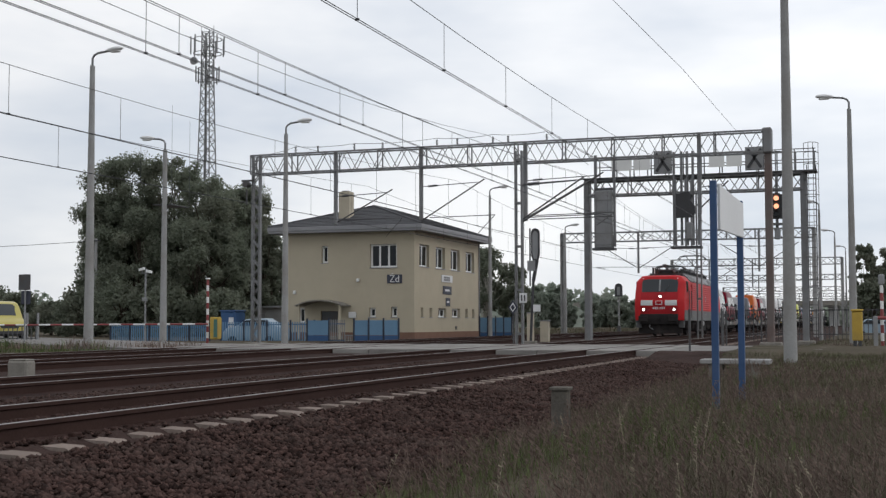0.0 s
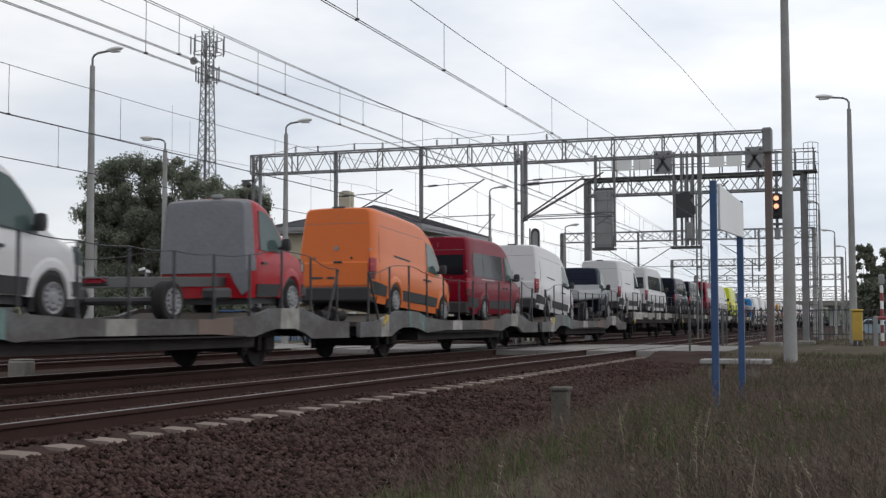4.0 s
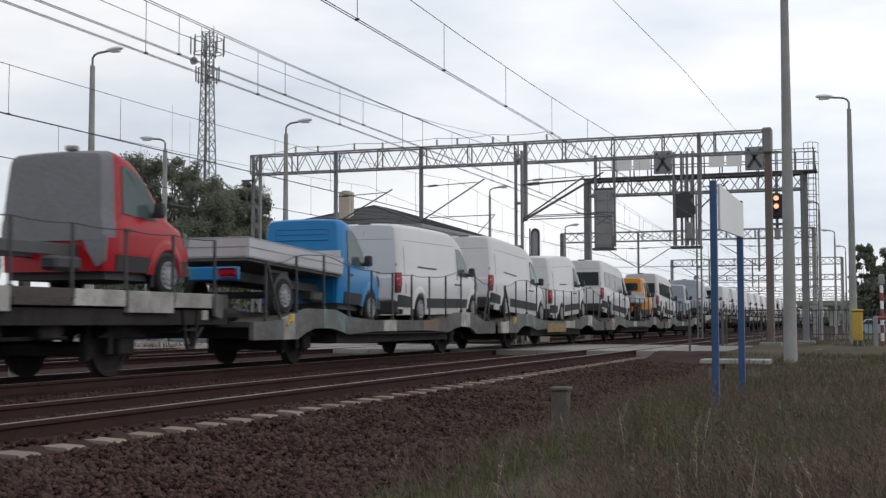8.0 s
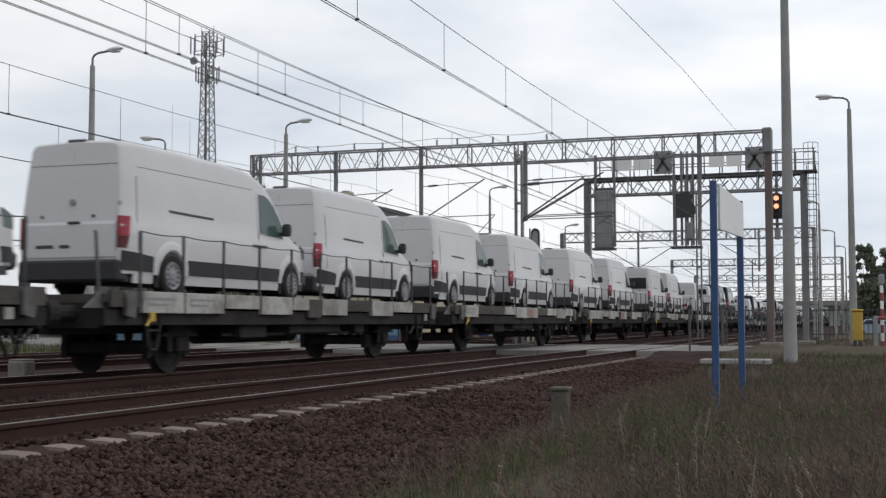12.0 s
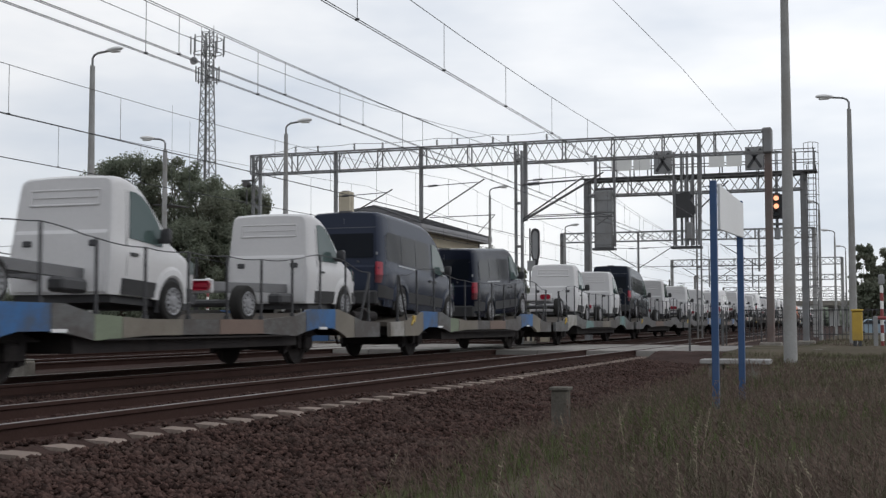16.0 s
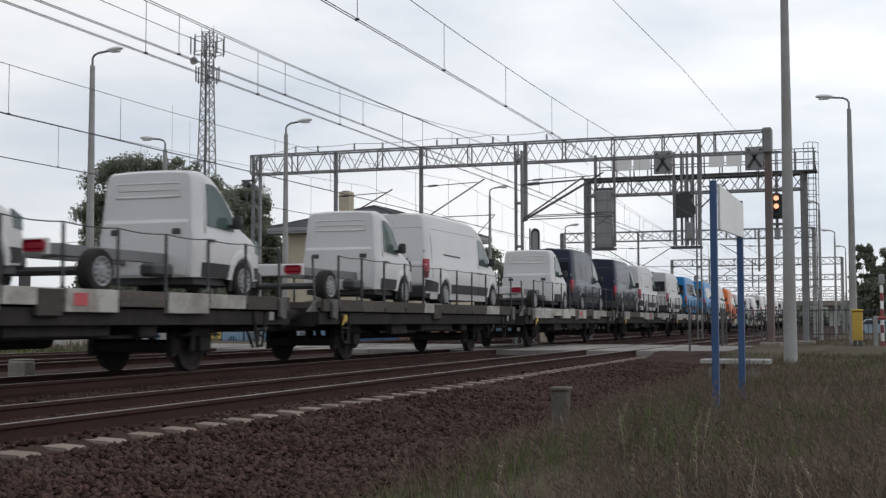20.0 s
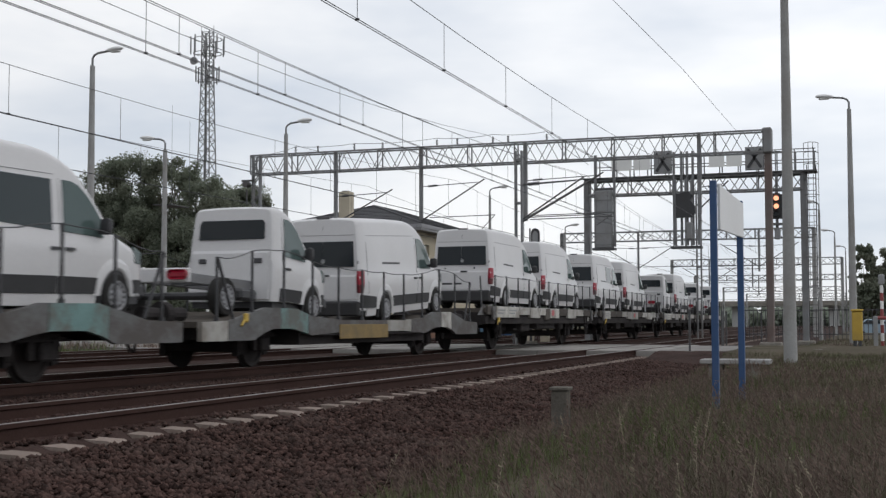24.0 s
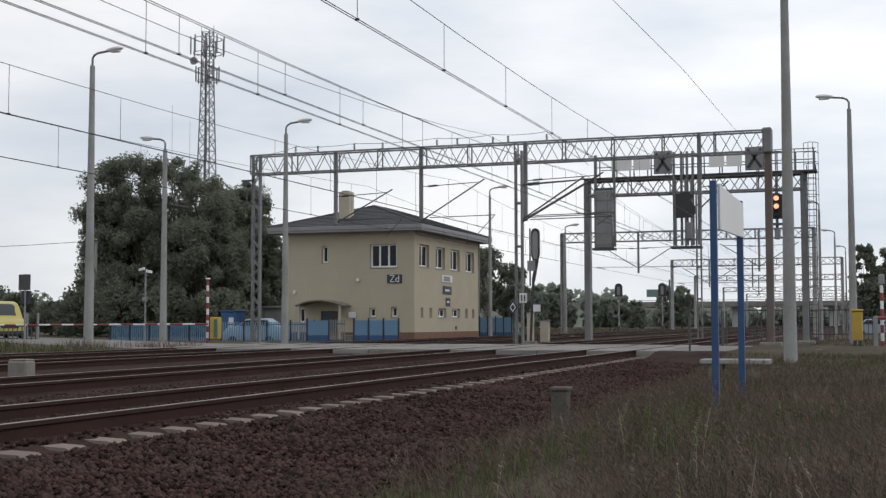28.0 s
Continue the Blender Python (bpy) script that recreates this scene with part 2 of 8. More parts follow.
M_WGREY = mat("wagon_grey_sill", (0.112, 0.113, 0.113), 0.7, 0.0, 3.2, 0.22, 30, dirt=(0.060, 0.050, 0.045), dirt_amount=0.9, dirt_range=(0.40, 0.58), stretch=(1, 0.6, 1))
M_PLATE = mat("faded_yellow_plate", (0.20, 0.135, 0.045), 0.7, 0.0, 3.0, 0.25, 30, dirt=(0.11, 0.085, 0.05), dirt_amount=0.8)
M_WTEAL = mat("wagon_teal_patch", (0.13, 0.23, 0.22), 0.7, 0.0, 2.6, 0.2, 30, dirt=(0.10, 0.095, 0.085), dirt_amount=0.9, dirt_range=(0.42, 0.60))
M_WBLUE = mat("wagon_blue_patch", (0.022, 0.105, 0.27), 0.6, 0.0, 2.6, 0.2, 30, dirt=(0.055, 0.065, 0.085), dirt_amount=0.8, dirt_range=(0.42, 0.62))
M_WBROWN = mat("wagon_brown_patch", (0.15, 0.105, 0.085), 0.8, 0.0, 2.0, 0.15, 30)
M_UNDER = mat("grimy_underframe", (0.034, 0.031, 0.031), 0.85, 0.0, 2.5, 0.3, 30, dirt=(0.054, 0.047, 0.044), dirt_amount=0.6)
M_DECK = mat("wagon_deck_planks", (0.085, 0.075, 0.066), 0.92, 0.0, 2.0, 0.2, 30)
M_ALU = mat("dropside_aluminium", (0.44, 0.45, 0.46), 0.45, 0.5, 2.0, 0.06, 40)
M_LOCORED = mat("locomotive_red", (0.53, 0.015, 0.019), 0.5, 0.0, 0.5, 0.1, 25, dirt=(0.27, 0.016, 0.02), dirt_amount=0.6)
M_LOCODRED = mat("locomotive_red_front", (0.37, 0.012, 0.017), 0.5, 0.0, 1.2, 0.1, 25)
M_LOCOGREY = mat("locomotive_grey", (0.105, 0.11, 0.112), 0.55, 0.0, 1.2, 0.14, 25, dirt=(0.09, 0.08, 0.07), dirt_amount=0.5)
M_LOCOROOF = mat("locomotive_roof_grey", (0.20, 0.205, 0.21), 0.6, 0.0, 1.5, 0.15, 25, dirt=(0.1, 0.09, 0.085), dirt_amount=0.6)
M_COVER = mat("grey_cab_cover", (0.17, 0.175, 0.19), 0.75, 0.0, 2.5, 0.12, 12, bump=0.4)
G_LAMP = glow("headlamp_glow", (1.0, 0.97, 0.9), 6.0)
G_AMBER = glow("amber_signal_glow", (1.0, 0.42, 0.24), 1.5)
M_LEGBROWN = mat("faded_brown_paint", (0.13, 0.095, 0.085), 0.75, 0.0, 0.6, 0.2, 30, dirt=(0.17, 0.165, 0.16), dirt_amount=0.7)

for m_ in (M_LOCORED, M_LOCODRED):
    m_.node_tree.nodes["Principled BSDF"].inputs["Specular IOR Level"].default_value = 0.2

PAINT = {}


def paint(name, color, rough=0.33):
    if name not in PAINT:
        m = PAINT[name] = mat("paint_" + name, color, rough, 0.0, 0.9, 0.05, 20, coat=0.12)
        p = m.node_tree.nodes["Principled BSDF"]
        p.inputs["Specular IOR Level"].default_value = 0.25
        if name == "red":
            p.inputs["Specular IOR Level"].default_value = 0.12
            p.inputs["Coat Weight"].default_value = 0.03
        if max(color) < 0.05:
            # dark metallic lacquer
            p.inputs["Specular IOR Level"].default_value = 0.16
            p.inputs["Specular Tint"].default_value = (0.72, 0.81, 1.0, 1)
            p.inputs["Roughness"].default_value = 0.2
            p.inputs["Coat Weight"].default_value = 0.03
    return PAINT[name]


# ---- mesh building ----
class Shape:
    """Gathers vertices and faces of one part."""

    def __init__(self):
        self.v, self.f, self.smooth = [], [], False

    def add(self, verts, faces):
        k = len(self.v)
        self.v.extend([tuple(p) for p in verts])
        self.f.extend([tuple(i + k for i in q) for q in faces])
        return self

    def box(self, x0, x1, y0, y1, z0, z1, c=0.0):
        """A box, with its edges cut off by c metres."""
        if c <= 0:
            v = [(x, y, z) for z in (z0, z1) for y in (y0, y1) for x in (x0, x1)]
            return self.add(v, [(0, 2, 3, 1), (4, 5, 7, 6), (0, 1, 5, 4), (2, 6, 7, 3), (0, 4, 6, 2), (1, 3, 7, 5)])
        v, f, ids = [], [], {}
        for sx in (0, 1):
            for sy in (0, 1):
                for sz in (0, 1):
                    px, py, pz = (x0, x1)[sx], (y0, y1)[sy], (z0, z1)[sz]
                    ix, iy, iz = px + c * (1, -1)[sx], py + c * (1, -1)[sy], pz + c * (1, -1)[sz]
                    for a, p in enumerate(((px, iy, iz), (ix, py, iz), (ix, iy, pz))):
                        ids[sx, sy, sz, a] = len(v)
                        v.append(p)
        cor = lambda sx, sy, sz, a: ids[sx, sy, sz, a]
        for s in (0, 1):
            fx = [cor(s, 0, 0, 0), cor(s, 1, 0, 0), cor(s, 1, 1, 0), cor(s, 0, 1, 0)]
            fy = [cor(0, s, 0, 1), cor(0, s, 1, 1), cor(1, s, 1, 1), cor(1, s, 0, 1)]
            fz = [cor(0, 0, s, 2), cor(1, 0, s, 2), cor(1, 1, s, 2), cor(0, 1, s, 2)]
            for q in (fx, fy, fz):
                f.append(tuple(q if s else reversed(q)))
        for a in (0, 1):
            for b in (0, 1):
                e1 = [cor(a, b, 0, 0), cor(a, b, 1, 0), cor(a, b, 1, 1), cor(a, b, 0, 1)]
                e2 = [cor(a, 0, b, 0), cor(a, 1, b, 0), cor(a, 1, b, 2), cor(a, 0, b, 2)]
                e3 = [cor(0, a, b, 1), cor(1, a, b, 1), cor(1, a, b, 2), cor(0, a, b, 2)]
                f += [tuple(e1 if a != b else e1[::-1]), tuple(e2 if a == b else e2[::-1]), tuple(e3 if a != b else e3[::-1])]
                for s in (0, 1):
                    t = [cor(a, b, s, 0), cor(a, b, s, 1), cor(a, b, s, 2)]
                    f.append(tuple(t if (a + b + s) % 2 else t[::-1]))
        return self.add(v, f)

    def tube(self, p, q, r, r2=None, n=8, caps=True):
        """A round bar from p to q, radius r at p and r2 at q."""
        p, q = Vector(p), Vector(q)
        r2 = r if r2 is None else r2
        d = (q - p).normalized()
        a = d.orthogonal().normalized()
        b = d.cross(a)
        v, f = [], []
        for c, rr in ((p, r), (q, r2)):
            for i in range(n):
                t = 2 * math.pi * i / n
                v.append(c + (a * math.cos(t) + b * math.sin(t)) * rr)
        for i in range(n):
            j = (i + 1) % n
            f.append((i, j, n + j, n + i))
        if caps:
            f += [tuple(range(n - 1, -1, -1)), tuple(range(n, 2 * n))]
        return self.add(v, f)

    def bar(self, p, q, w, h=None):
        """A square bar from p to q."""
        p, q = Vector(p), Vector(q)
        h = w if h is None else h
        d = (q - p).normalized()
        side = d.cross(Vector((0, 0, 1)))
        side = Vector((1, 0, 0)) if side.length < 1e-4 else side.normalized()
        up = side.cross(d)
        v = [c + side * (w / 2 * i) + up * (h / 2 * j) for c in (p, q) for i, j in ((-1, -1), (1, -1), (1, 1), (-1, 1))]
        return self.add(v, [(0, 3, 2, 1), (4, 5, 6, 7), (0, 1, 5, 4), (1, 2, 6, 5), (2, 3, 7, 6), (3, 0, 4, 7)])

    def path(self, pts, r, n=6):
        """One bent round bar through all the points."""
        pts = [Vector(q) for q in pts]
        ref = None
        rings = []
        for k, c in enumerate(pts):
            d = (pts[min(k + 1, len(pts) - 1)] - pts[max(k - 1, 0)]).normalized()
            a = (d.orthogonal() if ref is None else ref - d * ref.dot(d)).normalized()
            ref = a
            e = d.cross(a)
            rings.append([c + (a * math.cos(2 * math.pi * i / n) + e * math.sin(2 * math.pi * i / n)) * r for i in range(n)])
        return self.loft(rings)

    def prism(self, outline, axis, a, b):
        """An outline of 2D points drawn out along an axis from a to b ('x': points are y, z; 'y': x, z; 'z': x, y)."""
        n = len(outline)
        put = {"x": lambda u, w, t: (t, u, w), "y": lambda u, w, t: (u, t, w), "z": lambda u, w, t: (u, w, t)}[axis]
        v = [put(u, w, t) for t in (a, b) for u, w in outline]
        f = [(i, (i + 1) % n, n + (i + 1) % n, n + i) for i in range(n)]
        return self.add(v, f + [tuple(range(n - 1, -1, -1)), tuple(range(n, 2 * n))])

    def loft(self, rings, closed=True, caps=True):
        n = len(rings[0])
        v = [p for r in rings for p in r]
        f = []
        for k in range(len(rings) - 1):
            for i in range(n if closed else n - 1):
                j = (i + 1) % n
                f.append((k * n + i, k * n + j, (k + 1) * n + j, (k + 1) * n + i))
        if caps:
            f += [tuple(range(n - 1, -1, -1)), tuple(range((len(rings) - 1) * n, len(rings) * n))]
        return self.add(v, f)

    def ball(self, c, rx, ry, rz, n=8, m=5):
        rings = []
        for k in range(1, m):
            t = math.pi * k / m
            rings.append([(c[0] + rx * math.sin(t) * math.cos(2 * math.pi * i / n), c[1] + ry * math.sin(t) * math.sin(2 * math.pi * i / n),
                           c[2] - rz * math.cos(t)) for i in range(n)])
        return self.loft(rings)

    def mesh(self, name, material, angle=35):
        me = bpy.data.meshes.new(name)
        me.from_pydata(self.v, [], self.f)
        bm = bmesh.new()
        bm.from_mesh(me)
        bmesh.ops.recalc_face_normals(bm, faces=bm.faces)
        bm.to_mesh(me)
        bm.free()
        if self.smooth:
            me.shade_smooth()
            me.set_sharp_from_angle(angle=radians(angle))
        me.materials.append(material)
        return me


def part(name, shape, material, parent, label=""):
    """One mesh object under a thing or under a part."""
    ob = new(name, shape.mesh(name, material) if isinstance(shape, Shape) else shape)
    ob.parent = parent
    if label:
        ob["label"] = label
    return ob


def thing(name, label, category, group="", m=None, kind=""):
    ob = new(name)
    ob.empty_display_size = 0.2
    if m is not None:
        ob.matrix_basis = m
    return tagged(ob, label, category, group, kind)


def solid(name, shape, material, label, category, kind="", group="", m=None):
    ob = new(name, shape.mesh(name, material))
    if m is not None:
        ob.matrix_basis = m
    return tagged(ob, label, category, group, kind)


def cloud(name, verts, faces, material):
    """A large joined mesh from arrays."""
    me = bpy.data.meshes.new(name)
    verts, faces = np.asarray(verts, np.float32), np.asarray(faces, np.int32)
    n, k = faces.shape
    me.vertices.add(len(verts))
    me.vertices.foreach_set("co", verts.ravel())
    me.loops.add(n * k)
    me.loops.foreach_set("vertex_index", faces.ravel())
    me.polygons.add(n)
    me.polygons.foreach_set("loop_start", np.arange(0, n * k, k, dtype=np.int32))
    me.polygons.foreach_set("loop_total", np.full(n, k, np.int32))
    me.update(calc_edges=True)
    me.validate()
    me.materials.append(material)
    return me


# ---- ground, ballast, tracks, road ----
TRACKS = [-7.5, -11.85, -17.35, -21.6]
rng = np.random.default_rng(7)


def lerp(x, xs, ys):
    return float(np.interp(x, xs, ys))


def ground_z(x, y):
    """Height of the soil: a low sheet under the ballast, level verges on both sides."""
    z = lerp(x, (-60, -27, -24.3, -23.6, -4.6, -3.6, -2.7, -2.0, 3.0, 30.0), (-0.25, -0.22, -0.25, -0.62, -0.62, -0.52, -0.30, -0.13, -0.12, -0.2))
    road = max(0.0, 1.0 - abs(y - 42.5) / 7.0)
    if x > -4.2:
        z = max(z, -0.2 + 0.185 * min(1.0, road * 3.0)) if road > 0 else z
    return z


gx = np.concatenate([[-4000, -1500, -600, -250, -120], np.arange(-70, -26, 4), np.arange(-26, 12.1, 0.5), np.arange(16, 60, 6), [120, 250, 600, 1500, 4000]])
gy = np.concatenate([[-3000, -600, -150, -40], np.arange(-10, 70, 0.75), np.arange(72, 160, 8), [200, 300, 500, 900, 1800, 4200]])
gv = [(x, y, ground_z(x, y) + (0.03 * noise.noise((x * 0.9, y * 0.9, 0)) if abs(x) < 40 and y < 80 else 0)) for y in gy for x in gx]
nx = len(gx)
gf = [(j * nx + i, j * nx + i + 1, (j + 1) * nx + i + 1, (j + 1) * nx + i) for j in range(len(gy) - 1) for i in range(nx - 1)]
tagged(new("ground", cloud("ground", gv, gf, M_SOIL)), "dry grassy soil beside the railway reaching the horizon", "ground", kind="structure")

# ballast: a bumpy bed with shoulders under all four tracks
bx = np.concatenate([[-24.4, -23.9], np.arange(-23.6, -9.0, 0.7), np.arange(-9.0, -2.35, 0.12)])
by = np.concatenate([np.arange(-4, 6, 0.5), np.arange(6, 40, 0.16), np.arange(40, 120, 2.0), [140, 200, 320]])


def ballast_z(x, y):
    z = lerp(x, (-24.4, -23.9, -23.4, -6.46, -6.36, -6.1, -5.8, -4.3, -3.4, -2.8, -2.3), (-0.45, -0.3, -0.15, -0.155, -0.205, -0.215, -0.25, -0.36, -0.37, -0.34, -0.42))
    return z


bn = len(bx)
bv = [(x, y, ballast_z(x, y) + (0.035 * noise.noise((x * 5, y * 5, 3)) + 0.03 * noise.noise((x * 14, y * 14, 5)) if x > -9.1 and y < 40 else 0.0)
       - (0.012 if x > -9.1 else 0.0)) for y in by for x in bx]
bf = [(j * bn + i, j * bn + i + 1, (j + 1) * bn + i + 1, (j + 1) * bn + i) for j in range(len(by) - 1) for i in range(bn - 1)]
tagged(new("ballast_bed", cloud("ballast_bed", bv, bf, M_BALLAST)), "dark reddish-brown stone ballast bed under four tracks", "ballast", kind="structure")


def stones(count, x0, x1, y0, y1, smin, smax, zf, power=1.0):
    """Loose angular stones, denser towards y0."""
    base = np.array([(1, 0, 0), (-1, 0, 0), (0, 1, 0), (0, -1, 0), (0, 0, 1), (0, 0, -1)], np.float32)
    tri = np.array([(0, 2, 4), (2, 1, 4), (1, 3, 4), (3, 0, 4), (2, 0, 5), (1, 2, 5), (3, 1, 5), (0, 3, 5)], np.int32)
    u = rng.random(count) ** power
    cx, cy = x0 + (x1 - x0) * rng.random(count), y0 + (y1 - y0) * u
    cz = np.array([zf(a, b) for a, b in zip(cx, cy)])
    s = smin + (smax - smin) * rng.random(count) ** 1.6
    v = base[None] * (0.55 + 0.75 * rng.random((count, 6, 1))) * s[:, None, None]
    ang = rng.random(count) * 6.283
    ca, sa = np.cos(ang)[:, None], np.sin(ang)[:, None]
    tilt = (rng.random((count, 1)) - 0.5) * 1.2
    x, y, z = v[..., 0], v[..., 1], v[..., 2] * 0.75
    x, z = x * np.cos(tilt) - z * np.sin(tilt), x * np.sin(tilt) + z * np.cos(tilt)
    v = np.stack([x * ca - y * sa + cx[:, None], x * sa + y * ca + cy[:, None], z + cz[:, None] + 0.3 * s[:, None]], -1)
    return v.reshape(-1, 3), (tri[None] + 6 * np.arange(count)[:, None, None]).reshape(-1, 3)


sv, sf = stones(48000, -6.14, -2.75, 5.5, 42, 0.018, 0.046, ballast_z, 1.5)
tagged(new("ballast_stones", cloud("ballast_stones", sv, sf, M_STONE)), "loose reddish-brown ballast stones on the track shoulder", "stones", kind="stuff")
sv, sf = stones(17000, -10.6, -6.44, 8, 36, 0.018, 0.042, lambda x, y: -0.165, 1.2)
tagged(new("ballast_stones", cloud("ballast_stones", sv, sf, M_STONE)), "dark ballast stones between the sleepers of the tracks", "stones", kind="stuff")

# rails: foot, web and head, with a polished running surface
RAIL = [(-0.075, -0.172), (0.075, -0.172), (0.075, -0.16), (0.012, -0.142), (0.010, -0.05), (0.036, -0.036), (0.036, -0.004), (0.028, 0.0),
        (-0.028, 0.0), (-0.036, -0.004), (-0.036, -0.036), (-0.010, -0.05), (-0.012, -0.142), (-0.075, -0.16)]


def railway_track(cx, y0, y1, label, near):
    t = thing("railway_track", label, "railway track", "railway tracks", kind="structure")
    for side in (-0.753, 0.753):
        part("rail", Shape().prism([(cx + side + u, w) for u, w in RAIL], "y", -12, 420), M_RAILSIDE, t, "rusty steel rail")
        part("running_surface", Shape().box(cx + side - 0.026, cx + side + 0.026, -12, 420, 0.0, 0.003), M_RAILTOP, t, "polished running surface of the rail")
    s = Shape()
    prof = [(-1.36, -0.36), (1.36, -0.36), (1.36, -0.235), (1.28, -0.187), (0.95, -0.175), (0.5, -0.2), (-0.5, -0.2), (-0.95, -0.175), (-1.28, -0.187), (-1.36, -0.235)]
    s.prism(prof, "y", -0.13, 0.13)
    me = s.mesh("sleeper", M_SLEEPER)
    clip = Shape()
    for side in (-0.753, 0.753):
        for o in (-0.1, 0.1):
            clip.box(side + o - 0.035, side + o + 0.035, -0.06, 0.06, -0.178, -0.13, 0.012)
    clips = Shape()
    n = 0
    y = y0
    rest_s = Shape()
    while y < y1:
        if n < near:
            ob = part("sleeper", me, None, t)
            ob.location = (cx, y, 0)
            if cx > -8:
                clips.add([(x + cx, yy + y, z) for x, yy, z in clip.v], clip.f)
        else:
            rest_s.box(cx - 1.28, cx + 1.28, y - 0.13, y + 0.13, -0.36, -0.19)
        n += 1
        y += 0.6
    if clips.v:
        part("rail_clips", clips, M_RAILSIDE, t)["kind"] = "stuff"
    if rest_s.v:
        o = part("sleeper_row", rest_s, M_SLEEPER, t)
        o["kind"] = "stuff"
    return t


railway_track(TRACKS[0], 6.98, 110, "near track with concrete sleepers and rusty rails", 100)
railway_track(TRACKS[1], 10.2, 110, "track with polished rails on which the train runs", 90)
railway_track(TRACKS[2], 15.3, 130, "third track with rusty rails on dark ballast", 60)
railway_track(TRACKS[3], 18.1, 130, "far track with rusty rails beside the grass", 50)


# the road over the level crossing: slabs between the rails, asphalt on both sides
def road_strip(pts, z):
    v, f = [], []
    for (x, ya, yb) in pts:
        v += [(x, ya, z), (x, yb, z), (x, ya, z - 0.3), (x, yb, z - 0.3)]
    for k in range(len(pts) - 1):
        a, b = 4 * k, 4 * k + 4
        f += [(a, a + 1, b + 1, b), (a, b, b + 2, a + 2), (a + 1, a + 3, b + 3, b + 1)]
    return Shape().add(v, f)


solid("road", road_strip([(-100, 92, 104), (-62, 66, 75), (-47, 55.5, 64), (-36, 46.5, 55), (-28, 40.2, 48.6), (-24.0, 38, 47)], -0.045), M_ROAD,
      "worn grey asphalt road leading up to the crossing", "road", "structure")
solid("road", road_strip([(-6.0, 37.2, 46.6), (-3.5, 37.8, 47), (2, 39.5, 48), (14, 42.0, 50.5), (60, 50, 59)], -0.03), M_ROAD,
      "grey asphalt road leaving the level crossing", "road", "structure")
bank = []
for i in range(25):
    x = -6.05 + 0.16 * i
    yr = lerp(x, (-6.0, -3.5, 2.0), (37.2, 37.8, 39.5))
    for j in range(9):
        u = j / 8
        bank.append((x, yr + 0.25 - 3.6 * u, lerp(u, (0, 0.1, 0.6, 1), (-0.022, -0.03, -0.22, -0.40)) + 0.03 * noise.noise((x * 2.5, 3 * u, 8)) * (u > 0.05)))
for i0, i1, mm, word in ((0, 15, M_BALLAST, "dark ballast bank against the road's edge"), (15, 24, M_DIRT, "bare brown dirt bank along the road's edge")):
    tagged(new("road_shoulder", cloud("road_shoulder", bank[9 * i0:9 * i1 + 9], [(i * 9 + j, i * 9 + j + 1, (i + 1) * 9 + j + 1, (i + 1) * 9 + j) for i in range(i1 - i0) for j in range(8)], mm)),
           word, "ground", kind="structure")

crossing = thing("level_crossing", "pale concrete slab surface of the level crossing between the rails", "level crossing", kind="structure")
gaps = [(-24.0, TRACKS[3] - 0.86)]
for a, b in zip(TRACKS[::-1], TRACKS[::-1][1:] + [None]):
    gaps.append((a - 0.64, a + 0.64))
    gaps.append((a + 0.86, (b - 0.86) if b is not None else -6.0))
for xa, xb in gaps:
    cols = max(1, round((xb - xa) / 1.3))
    for c in range(cols):
        u0, u1 = xa + (xb - xa) * c / cols, xa + (xb - xa) * (c + 1) / cols
        for r in range(5):
            y0 = 37.0 + r * 1.95
            part("slab", Shape().box(u0 + 0.012, u1 - 0.012, y0 + 0.01, y0 + 1.94, -0.2, -0.012 + 0.006 * ((r + c) % 3), 0.012), M_PANEL, crossing)
# ---- overhead line: portals, gantry, masts, wires ----
def truss(t, x0, x1, y, z0, z1, depth=0.6, step=0.62, m=None, r=0.028, split=False, c=0.045):
    """A lattice beam of four chords with zigzag lacing on its two faces."""
    m = m or M_STEEL
    for yy in (y - depth / 2, y + depth / 2):
        for z in (z0, z1):
            part("chord", Shape().box(x0, x1, yy - c * 0.9, yy + c * 0.9, z - c, z + c), m, t)
        lace = Shape()
        n = max(2, round((x1 - x0) / step))
        for i in range(n):
            a, b = x0 + (x1 - x0) * i / n, x0 + (x1 - x0) * (i + 1) / n
            za, zb = (z0, z1) if (i + (yy > y)) % 2 else (z1, z0)
            if split:
                part("diagonal", Shape().bar((a, yy, za), (b, yy, zb), r * 1.6), m, t)
            else:
                lace.bar((a, yy, za), (b, yy, zb), r * 1.6)
        if not split:
            part("lacing", lace, m, t)["kind"] = "stuff"
    cross = Shape()
    n = max(2, round((x1 - x0) / 2.4))
    for i in range(n + 1):
        a = x0 + (x1 - x0) * i / n
        for z in (z0, z1):
            cross.bar((a, y - depth / 2, z), (a, y + depth / 2, z), 0.05)
        for yy in (y - depth / 2, y + depth / 2):
            cross.bar((a, yy, z0), (a, yy, z1), 0.06)
    part("cross_tie", cross, m, t)["kind"] = "stuff"


